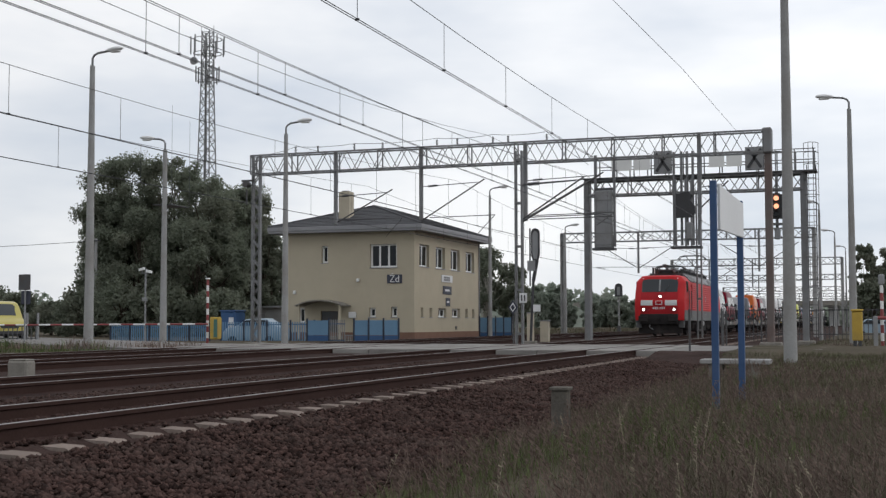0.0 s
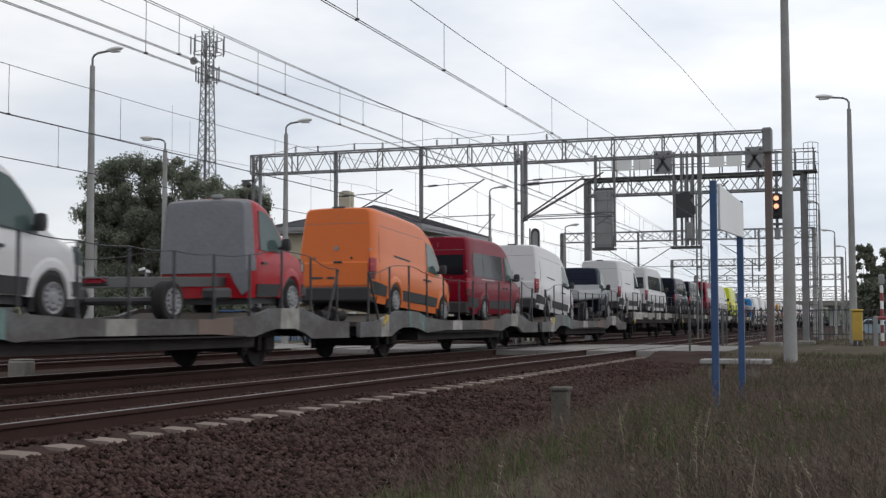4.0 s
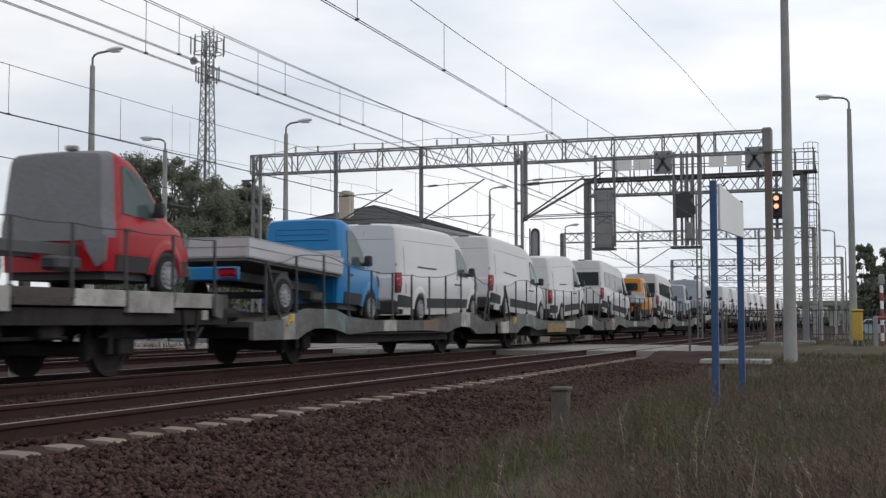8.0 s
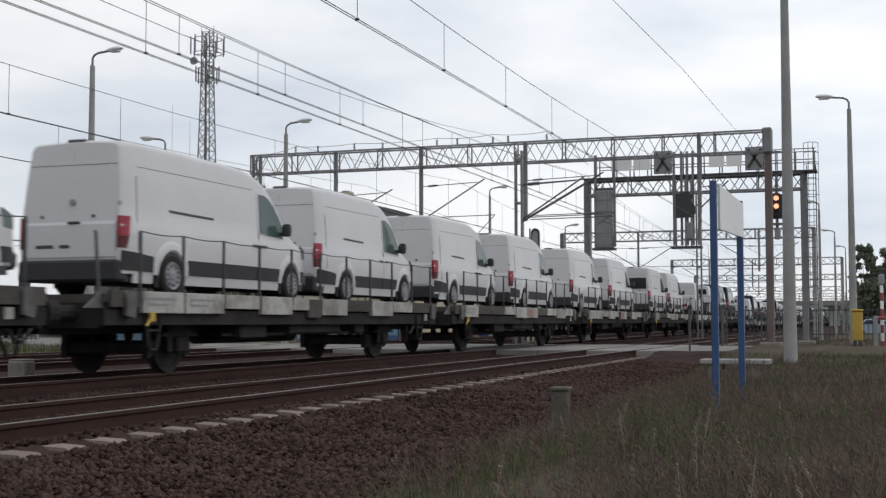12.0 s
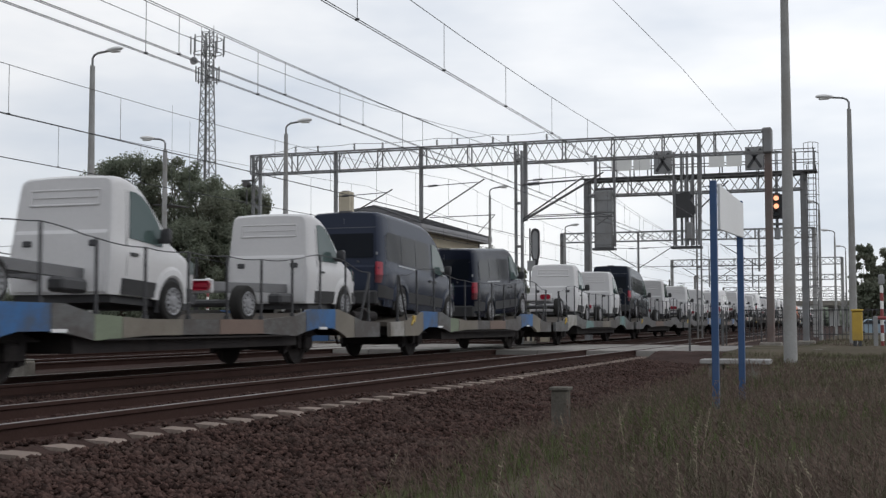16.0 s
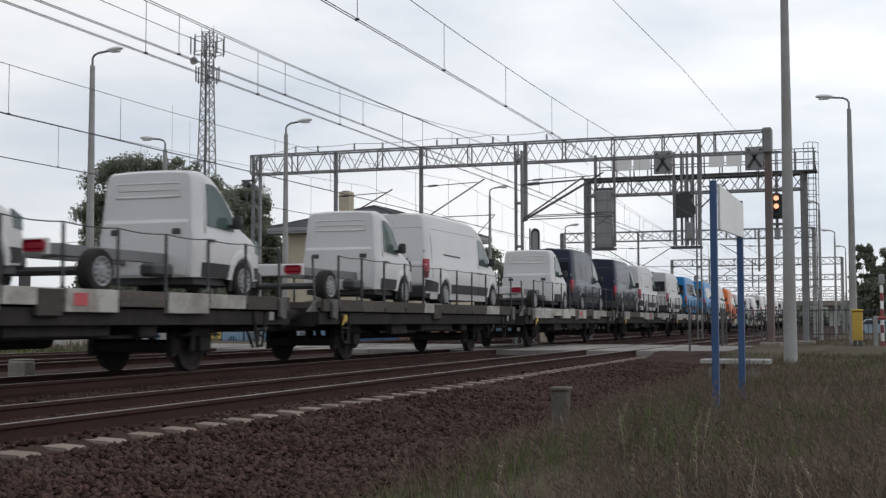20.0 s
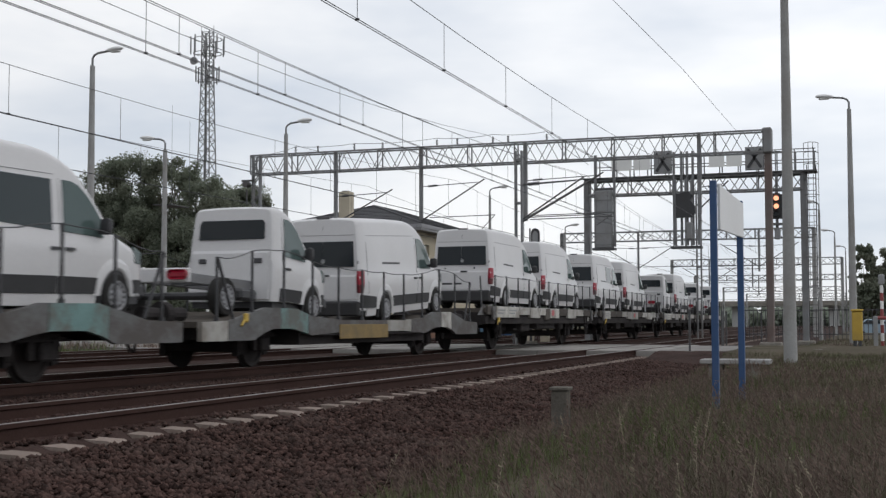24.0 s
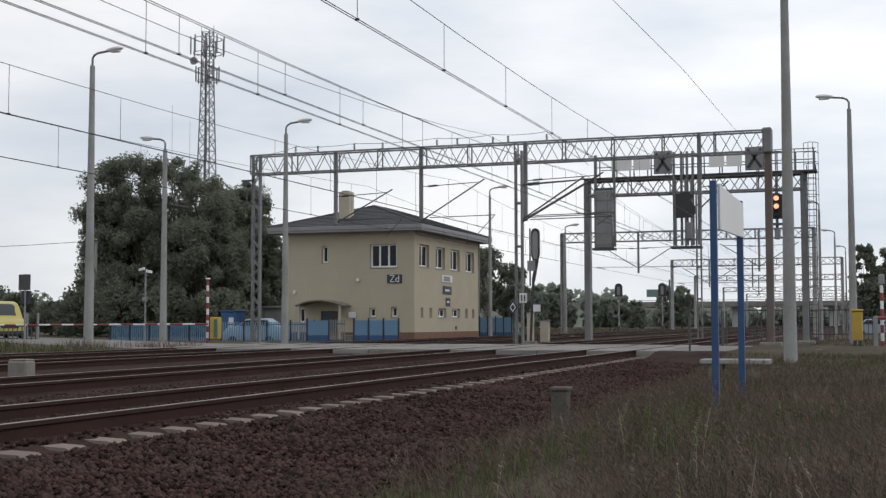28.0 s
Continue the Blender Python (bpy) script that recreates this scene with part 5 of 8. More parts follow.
for x, y, w, h in ((-15.8, 62, 0.22, 0.9), (-16.3, 61, 0.15, 1.3)):
    c = thing("relay_cabinet", "small pale trackside relay cabinet", "cabinet")
    part("body", Shape().box(x - w, x + w, y, y + 0.35, -0.2, h, 0.02), M_CHIMNEY, c)
    part("roof", Shape().box(x - w - 0.03, x + w + 0.03, y - 0.03, y + 0.38, h, h + 0.05), M_FASCIA, c)
for x, y in ((-23.1, 120.0), (-18.88, 120.0)):
    s = thing("track_signal", "far signal with a black rounded board on a pale post", "signal", "railway signals")
    part("post", Shape().tube((x, y, -0.3), (x, y, 4.0), 0.07), M_CONC, s)
    part("base", Shape().box(x - 0.15, x + 0.15, y - 0.15, y + 0.15, -0.3, 0.5), M_DARKSTEEL, s)
    pts = [(x + 0.38 * math.cos(math.pi * i / 8), 4.25 + 0.38 * math.sin(math.pi * i / 8)) for i in range(9)] + [(x - 0.38, 3.35), (x + 0.38, 3.35)]
    part("backboard", Shape().prism(pts, "y", y - 0.1, y - 0.05), M_BLACK, s)
    part("face", Shape().box(x - 0.14, x + 0.14, y - 0.13, y - 0.101, 3.5, 4.3, 0.01), M_GREYBOX, s)
gs = thing("highway_sign", "green direction board on a post by the viaduct", "sign")
part("board", Shape().box(-30.6, -28.5, 180, 180.15, 4.5, 5.6, 0.03), M_SIGNF, gs)
part("post", Shape().tube((-27.3, 180.2, -0.3), (-27.3, 180.2, 7.0), 0.12), M_DARKSTEEL, gs)
dw = thing("marker_post", "dark steel marker post at the crossing edge", "post")
part("post", Shape().box(-5.2, -5.14, 37.97, 38.03, -0.3, 1.22), M_DARKSTEEL, dw)
for x, y, h in ((-5.3, 47.8, 1.35), (-5.6, 51.0, 1.3), (-5.8, 54.0, 1.3), (-5.4, 57.0, 1.3), (-5.0, 62.0, 1.3)):
    d2 = thing("marker_post", "thin dark fence post beside the near track", "post", "posts beside the near track")
    part("post", Shape().box(x - 0.03, x + 0.03, y - 0.03, y + 0.03, -0.3, h), M_DARKSTEEL, d2)

cb = thing("concrete_block", "weathered concrete cable pit between the tracks", "concrete block")
part("body", Shape().box(-14.83, -14.42, 18.85, 19.15, -0.3, 0.15, 0.03), M_CONC2, cb)
part("lid", Shape().box(-14.81, -14.44, 18.87, 19.13, 0.15, 0.18, 0.012), M_CONC2, cb)
mk = thing("concrete_marker", "short concrete marker post with a flat cap in the grass", "marker post")
part("shaft", Shape().box(-2.975, -2.815, 11.92, 12.08, -0.45, 0.16, 0.012), M_CONC3, mk)
part("cap", Shape().box(-2.99, -2.795, 11.9, 12.1, 0.16, 0.195, 0.008), M_CONC3, mk)
bn_ = thing("concrete_slab", "long pale concrete slab on blocks in the grass", "slab")
part("slab", Shape().box(-2.8, -1.63, 21.8, 22.4, 0.11, 0.19, 0.012), M_CONC, bn_)
for x in (-2.55, -1.95):
    part("block", Shape().box(x - 0.12, x + 0.12, 21.9, 22.3, -0.3, 0.11), M_CONC2, bn_)
# white board on two blue posts, seen edge-on
sb = thing("station_board", "blank white board on two blue steel posts", "sign")
for x, y, h in ((-1.625, 14.0, 2.40), (-1.50, 15.65, 2.32)):
    part("post", Shape().box(x - 0.038, x + 0.038, y - 0.038, y + 0.038, -0.35, h, 0.006), M_BLUE, sb, "blue steel post")
part("board", Shape().add([(-1.585, 14.05, 1.86), (-1.475, 15.6, 1.86), (-1.475, 15.6, 2.28), (-1.585, 14.05, 2.36),
                           (-1.560, 14.05, 1.86), (-1.45, 15.6, 1.86), (-1.45, 15.6, 2.28), (-1.560, 14.05, 2.36)],
                          [(0, 1, 2, 3), (7, 6, 5, 4), (0, 4, 5, 1), (1, 5, 6, 2), (2, 6, 7, 3), (3, 7, 4, 0)]), M_SIGNW, sb, "blank white board")

# ---- cell tower ----
TX, TY = -85.7, 150.0
tower = thing("cell_tower", "tall grey lattice mobile phone mast with panel antennas", "mast")
legs = []
hw = lambda z: lerp(z, (0, 20, 33, 41), (1.35, 0.95, 0.66, 0.58))
for sx, sy in ((-1, -1), (1, -1), (1, 1), (-1, 1)):
    s = Shape()
    for a, b in ((-0.5, 20), (20, 33), (33, 41)):
        s.tube((TX + sx * hw(a), TY + sy * hw(a), a), (TX + sx * hw(b), TY + sy * hw(b), b), 0.085, 0.085, 6)
    part("leg", s, M_STEEL, tower)
z, k = 0.0, 0
br = [Shape() for _ in range(4)]
corner = [(-1, -1), (1, -1), (1, 1), (-1, 1)]
while z < 40.5:
    dz = hw(z) * 1.7
    z2 = min(41, z + dz)
    for f in range(4):
        (ax, ay), (bx_, by_) = corner[f], corner[(f + 1) % 4]
        if k % 2:
            (ax, ay), (bx_, by_) = (bx_, by_), (ax, ay)
        br[f].bar((TX + ax * hw(z), TY + ay * hw(z), z), (TX + bx_ * hw(z2), TY + by_ * hw(z2), z2), 0.085)
        br[f].bar((TX + ax * hw(z2), TY + ay * hw(z2), z2), (TX + bx_ * hw(z2), TY + by_ * hw(z2), z2), 0.06)
    z, k = z2, k + 1
for f in range(4):
    part("bracing", br[f], M_STEEL, tower)
part("cable_run", Shape().box(TX - 0.3, TX - 0.08, TY - 0.2, TY, 0, 40), M_STEEL, tower)
for zc, rad, hgt, n in ((39.0, 2.3, 2.5, 9), (35.0, 1.6, 2.2, 7)):
    ring = Shape()
    for i in range(12):
        a, b = 2 * math.pi * i / 12, 2 * math.pi * (i + 1) / 12
        for zz in (zc - hgt / 2 + 0.2, zc + hgt / 2 - 0.3):
            ring.bar((TX + rad * 0.85 * math.cos(a), TY + rad * 0.85 * math.sin(a), zz), (TX + rad * 0.85 * math.cos(b), TY + rad * 0.85 * math.sin(b), zz), 0.08)
        if i % 3 == 0:
            ring.bar((TX, TY, zc - hgt / 2 + 0.2), (TX + rad * 0.85 * math.cos(a), TY + rad * 0.85 * math.sin(a), zc - hgt / 2 + 0.2), 0.08)
    part("antenna_ring", ring, M_STEEL, tower)
    for i in range(n):
        a = 2 * math.pi * (i + 0.3) / n
        x, y = TX + rad * math.cos(a), TY + rad * math.sin(a)
        part("panel_antenna", Shape().box(x - 0.085, x + 0.085, y - 0.09, y + 0.09, zc - hgt / 2, zc + hgt / 2, 0.04), M_GREYBOX, tower, "pale panel antenna")
part("dish_antenna", Shape().tube((TX - 1.7, TY - 0.6, 36.9), (TX - 1.7, TY - 0.9, 36.9), 0.5, 0.55, 16), M_GREYBOX, tower, "round dish antenna")
for x in (TX - 1.0, TX + 0.9):
    part("lightning_rod", Shape().tube((x, TY, 40.8), (x, TY, 41.8), 0.04), M_STEEL, tower)

# ---- viaduct in the distance ----
vd = thing("viaduct", "long low grey road viaduct across the distance", "bridge")
part("deck", Shape().box(-120, 160, 300, 312, 4.5, 5.4), M_BRIDGE, vd)
part("parapet", Shape().box(-120, 160, 299.7, 300, 4.7, 5.8), M_CONC2, vd)
for x in (-30, -8, 14, 40, 70, 100):
    part("pier", Shape().box(x - 1.2, x + 1.2, 303, 309, -1, 4.5), M_BRIDGE, vd)
# the embankment takes the leaf colour with haze painted in
part("embankment", Shape().prism([(298, 4.4), (312, 4.4), (322, -1), (286, -1)], "x", -420, -62), M_LEAF_HAZE, vd, "grassy embankment")
part("guard_rail", Shape().box(-120, 160, 299.8, 299.9, 6.1, 6.2), M_STEEL, vd)
# ---- trees, shrubs, grass ----
def leaves(blobs, count, size, seed, squash=1.0):
    """Small leaf quads scattered in the shells of many clumps."""
    r = np.random.default_rng(seed)
    blobs = np.asarray(blobs, float)
    wgt = blobs[:, 3] ** 2
    pick = r.choice(len(blobs), count, p=wgt / wgt.sum())
    d = r.normal(size=(count, 3))
    d /= np.linalg.norm(d, axis=1)[:, None]
    rad = blobs[pick, 3] * (0.1 + 1.45 * r.random(count) ** 0.9)
    c = blobs[pick, :3] + d * rad[:, None] * np.array([1, 1, squash])
    # leaves face outwards and up, with some scatter
    nrm = 1.0 * r.normal(size=(count, 3)) + 0.7 * d + np.array([0, 0, 0.6])
    a = np.cross(nrm, r.normal(size=(count, 3)))
    a /= np.linalg.norm(a, axis=1)[:, None]
    b = np.cross(nrm, a)
    b /= np.linalg.norm(b, axis=1)[:, None]
    s = (size * (0.6 + 0.8 * r.random(count)))[:, None]
    v = np.stack([c - a * s, c + b * s * 0.7, c + a * s, c - b * s * 0.7], 1).reshape(-1, 3)
    return v, np.arange(count * 4).reshape(-1, 4)


def tree(x, y, h, spread, label, seed, count=9000, size=0.22, m=None, bark=None, z0=-0.3, low=0.2, name="tree", category="tree"):
    r = random.Random(seed)
    t = thing(name, label, category, "trees")
    trunk = Shape()
    top = Vector((x + r.uniform(-0.3, 0.3), y, h * 0.62))
    trunk.tube((x, y, z0), (x, y, h * 0.25), spread * 0.065, spread * 0.05, 9)
    trunk.tube((x, y, h * 0.25), top, spread * 0.05, spread * 0.02, 8)
    blobs = []
    n = 95
    for i in range(n):
        a, u = r.uniform(0, 6.283), r.random()
        zz = h * (low + (0.93 - low) * u)
        rr = spread * (0.9 * math.sqrt(max(0.06, 1 - ((u - 0.42) / 0.62) ** 2))) * math.sqrt(r.uniform(0.15, 1))
        p = Vector((x + rr * math.cos(a), y + rr * math.sin(a), zz))
        blobs.append((*p, r.uniform(0.07, 0.19) * spread))
        if i % 3 == 0:
            s = Vector((x, y, h * r.uniform(0.15, 0.5)))
            trunk.tube(s, s.lerp(p, 0.9), spread * 0.02, spread * 0.006, 5)
    part("trunk", trunk, bark or M_BARK, t)
    part("crown", cloud("crown", *leaves(blobs, count, size, seed), m or M_LEAF), None, t)
    return t


big = [(-60.5, 92, 15.9, 4.6, 0.3), (-56.0, 93, 15.6, 4.6, 0.1), (-52.0, 92, 13.4, 4.2, 0.1), (-62.2, 93, 12.6, 3.3, 0.55), (-50.6, 96, 12.9, 2.9, 0.1), (-49.2, 96, 9.8, 2.0, 0.1), (-57.0, 89, 10.5, 4.2, 0.08),
       (-51.5, 89, 9.6, 4.2, 0.08), (-50.0, 98, 8.6, 2.4, 0.1), (-54, 100, 13.5, 5, 0.1), (-58.6, 90, 12.0, 3.3, 0.12)]
for i, (x, y, h, sp_, lo) in enumerate(big):
    tree(x, y, h, sp_, "dense dark green broadleaf tree behind the blue fence", 11 + i, 42000, 0.098, low=lo)
for i, (x, y, h, sp_) in enumerate([(-66.0, 93, 3.6, 2.2), (-70, 95, 2.8, 2.2), (-63, 91, 5.0, 2.2), (-74.5, 96, 3.6, 2.4), (-78, 97, 4.2, 2.6), (-60, 86, 3.6, 2.8), (-56, 85, 3.8, 3.0), (-52, 85, 3.6, 3.0), (-48, 86, 3.4, 2.8), (-69, 99, 2.6, 3)]):
    tree(x, y, h, sp_, "dark green roadside shrub", 60 + i, 7000, 0.125, low=0.05, name="shrub", category="shrub")
for i, (x, y, h, sp_) in enumerate([(-31.0, 102, 7.6, 1.9), (-29.3, 104, 6.2, 1.7), (-32.5, 106, 7.0, 2.2), (-28.0, 101, 4.2, 1.5)]):
    tree(x, y, h, sp_, "slender birch beside the signal box", 90 + i, 5000, 0.12, bark=M_BIRCH, low=0.25)
far = [(-52.0, 200, 7.2, 2.2), (-49.8, 203, 7.6, 2.4), (-47.6, 201, 6.6, 1.9), (-43.0, 200, 5.6, 2.0), (-40.6, 203, 5.0, 2.2), (-38.2, 200, 5.2, 2.0), (-36.0, 202, 4.4, 1.6),
       (-31.0, 201, 7.0, 1.8), (-28.8, 203, 7.2, 2.0), (-27.2, 201, 5.6, 1.5), (-57, 205, 6.0, 3.0)]
# these crowns carry the distance haze in their leaf colour
for i, (x, y, h, sp_) in enumerate(far):
    tree(x, y, h, sp_, "distant tree before the viaduct, its green paled for haze", 120 + i, 4500, 0.26, M_LEAF_HAZE, low=0.05)
for i, (x, y, h, sp_) in enumerate([(-0.6, 152, 10.2, 1.9), (1.6, 150, 9.6, 2.2), (3.6, 153, 10.5, 2.4), (0.6, 149, 6.0, 2.6), (5, 150, 8, 3)]):
    tree(x, y, h, sp_, "dark green tree beyond the far road edge", 150 + i, 8000, 0.16, low=0.05)
# far woods along the horizon, left and right
wv, wf = [], []
r = random.Random(5)
blobs = []
for x in np.arange(-420, -60, 4.5):
    yy = 330 + r.uniform(-15, 25)
    for k in range(3):
        blobs.append((x + r.uniform(-2, 2), yy, 1.5 + 2.3 * k, r.uniform(2.2, 3.4)))
for x in np.arange(-60, 160, 2.5):
    for k in range(3):
        blobs.append((x, 335 + r.uniform(-10, 10), 0.3 + 1.3 * k, r.uniform(1.6, 2.4)))
tagged(new("far_woods", cloud("far_woods", *leaves(blobs, 60000, 1.0, 77), M_LEAF_HAZE)), "low distant woods along the horizon", "woods", kind="stuff")


def grass(count, x0, x1, y0, y1, hmin, hmax, seed, width=0.006, keep=None, power=1.0, zf=None):
    """Bent blades of three segments."""
    r = np.random.default_rng(seed)
    cx = x0 + (x1 - x0) * r.random(count)
    cy = y0 + (y1 - y0) * r.random(count) ** power
    clump = np.array([noise.noise((a * 0.7, b * 0.7, 9)) for a, b in zip(cx, cy)])
    ok = r.random(count) < np.clip(0.7 + 1.1 * clump, 0.3, 1)
    if keep is not None:
        ok &= np.array([keep(a, b) for a, b in zip(cx, cy)])
    cx, cy, clump = cx[ok], cy[ok], clump[ok]
    n = len(cx)
    cz = np.array([zf(a, b) for a, b in zip(cx, cy)])
    h = (hmin + (hmax - hmin) * r.random(n) ** 1.7) * (0.75 + 0.7 * np.clip(clump + 0.2, 0, 1))
    az, bend = r.random(n) * 6.283, h * (0.15 + 0.95 * r.random(n) ** 1.5)
    wx, wy = np.cos(az + 1.57) * width, np.sin(az + 1.57) * width
    rows = []
    for u in (0.0, 0.4, 0.75, 1.0):
        px_, py_, pz_ = cx + np.cos(az) * bend * u * u, cy + np.sin(az) * bend * u * u, cz + h * u * (1 - 0.18 * u)
        k = 1 - 0.85 * u
        rows.append(np.stack([np.stack([px_ - wx * k, py_ - wy * k, pz_], -1), np.stack([px_ + wx * k, py_ + wy * k, pz_], -1)], 1))
    v = np.concatenate(rows, 1).reshape(-1, 3)
    q = np.array([(0, 1, 3, 2), (2, 3, 5, 4), (4, 5, 7, 6)])
    f = (q[None] + 8 * np.arange(n)[:, None, None]).reshape(-1, 4)
    return v, f


verge = lambda x, y: not (37 < y < 48.5 and x > -6.5)
edge = lambda x, y: x > lerp(y, (4, 6.5, 9, 12, 16, 22, 30, 40), (-2.5, -2.75, -3.1, -3.35, -3.5, -3.6, -3.9, -4.2)) + 0.45 * noise.noise((0, y * 0.7, 2)) and verge(x, y)
gz = lambda x, y: max(ground_z(x, y), ballast_z(x, y) if x < -2.4 else -9) - 0.02
tuft = lambda x, y: edge(x, y) and noise.noise((x * 0.55 + 3.1, y * 0.35, 6)) + 0.75 * max(0.0, 1 - abs(x + 2.45) / 1.0) * (y < 13) + (0.3 if y > 22 else 0.0) > 0.2
dry = lambda x, y: edge(x, y) and (not tuft(x, y) or (math.sin(x * 91.7 + y * 47.3) * 43758) % 1 < 0.35)
tagged(new("grass", cloud("grass", *grass(170000, -4.6, 2.2, 3.6, 20.0, 0.06, 0.34, 31, 0.0021, dry, 1.2, gz), M_GRASS)), "long dry brownish-green grass beside the track", "grass", kind="stuff")
tagged(new("grass", cloud("grass", *grass(85000, -4.4, 7.0, 18.0, 37.0, 0.05, 0.24, 32, 0.0045, edge, 1.0, gz), M_GRASS)), "long dry grass around the blue sign posts", "grass", kind="stuff")
tagged(new("grass", cloud("grass", *grass(120000, -4.4, 2.2, 4.5, 20.0, 0.06, 0.32, 37, 0.0024, tuft, 1.2, gz), M_GRASSG)), "patches of fresh green grass along the ballast edge", "grass", kind="stuff")
tagged(new("grass", cloud("grass", *grass(40000, -4.4, 7.0, 19.0, 37.0, 0.05, 0.20, 38, 0.005, tuft, 1.0, gz), M_GRASSG)), "short green grass around the street lamp", "grass", kind="stuff")
tagged(new("grass", cloud("grass", *grass(26000, -12.0, 14.0, 48.0, 72.0, 0.06, 0.22, 33, 0.012, lambda x, y: x > -4.0, 1.0, gz), M_GRASS)), "short grass beyond the road", "grass", kind="stuff")
tagged(new("grass", cloud("grass", *grass(42000, -52.0, -24.0, 36.0, 64.0, 0.15, 0.62, 34, 0.012,
                                          lambda x, y: y < lerp(x, (-52, -47, -36, -28, -24), (59, 55.2, 46.2, 39.8, 37.6)) and x < -24.2, 1.0, gz), M_GRASSG)),
       "rough grass between the far track and the road", "grass", kind="stuff")
tagged(new("grass", cloud("grass", *grass(30000, -60.0, -24.0, 90.0, 190.0, 0.1, 0.5, 35, 0.03, None, 1.0, gz), M_GRASS)), "pale meadow grass beyond the signal box", "grass", kind="stuff")
tagged(new("grass", cloud("grass", *grass(3500, -29.5, -22.5, 36.0, 41.5, 0.1, 0.45, 36, 0.010, lambda x, y: noise.noise((x * 0.8, y * 0.8, 4)) > 0.05, 1.0, lambda x, y: -0.06), M_GRASS2)), "pale weeds at the edge of the crossing", "grass", kind="stuff")
# feathery seed heads above the near grass
def seed_heads(count, x0, x1, y0, y1, hmin, hmax, seed, tuft_len, m, label):
    r2 = np.random.default_rng(seed)
    v, f = [], []
    for i in range(count):
        x, y = x0 + (x1 - x0) * r2.random(), y0 + (y1 - y0) * r2.random() ** 1.4
        if not edge(x - 0.35, y) or noise.noise((x * 0.5, y * 0.5, 11)) < -0.25 + 0.5 * (r2.random() - 0.5):
            continue
        h, az, w = hmin + (hmax - hmin) * r2.random(), r2.random() * 6.283, 0.0011
        lean = h * (0.1 + 0.35 * r2.random())
        z = gz(x, y)
        at = lambda u: (x + math.cos(az) * lean * u * u, y + math.sin(az) * lean * u * u, z + h * u)
        for u0, u1 in ((0.0, 0.5), (0.5, 1.0)):
            a, b, k = at(u0), at(u1), len(v)
            v += [(a[0] - w, a[1], a[2]), (a[0] + w, a[1], a[2]), (b[0] + w, b[1], b[2]), (b[0] - w, b[1], b[2])]
            f.append((k, k + 1, k + 2, k + 3))
        for j in range(11):
            u, a2 = 0.68 + 0.32 * j / 10, r2.random() * 6.283
            b, k, reach = at(u), len(v), tuft_len * (1.25 - u) * 2.2
            ex, ey, ez = b[0] + math.cos(a2) * reach, b[1] + math.sin(a2) * reach, b[2] + reach * 1.1
            v += [b, (b[0] + 0.003, b[1], b[2] + 0.005), (ex, ey, ez), (ex - 0.003, ey, ez - 0.004)]
            f.append((k, k + 1, k + 2, k + 3))
    tagged(new("seed_heads", cloud("seed_heads", v, f, m)), label, "grass", kind="stuff")


seed_heads(3600, -3.0, 2.0, 5.0, 22.0, 0.18, 0.42, 41, 0.022, M_GRASS2, "feathery reddish grass seed heads beside the track")
seed_heads(45, -3.6, 1.6, 4.6, 12.0, 0.28, 0.52, 43, 0.014, M_STRAW, "pale bleached grass stalks standing above the rest")
# ---- the train: an electric locomotive and 38 car-carrying wagon halves with two vehicles each ----
RUN = -11.85


def travelled(t):
    """Metres run since the start."""
    return t * (25.2168975 + t * (-0.0667514029 + t * (0.00467534226 + t * (-1.53021821e-4 + t * 1.88334886e-6))))


MOVERS = []


def on_train(ob, s, z=0.0, tilt=0.0):
    """Puts a thing at s metres along the train; tilt in degrees raises its front (+y) end."""
    MOVERS.append((ob, s, z, tilt))
    ob.matrix_basis = pose(RUN, s, z, tilt, 0, 0)
    return ob


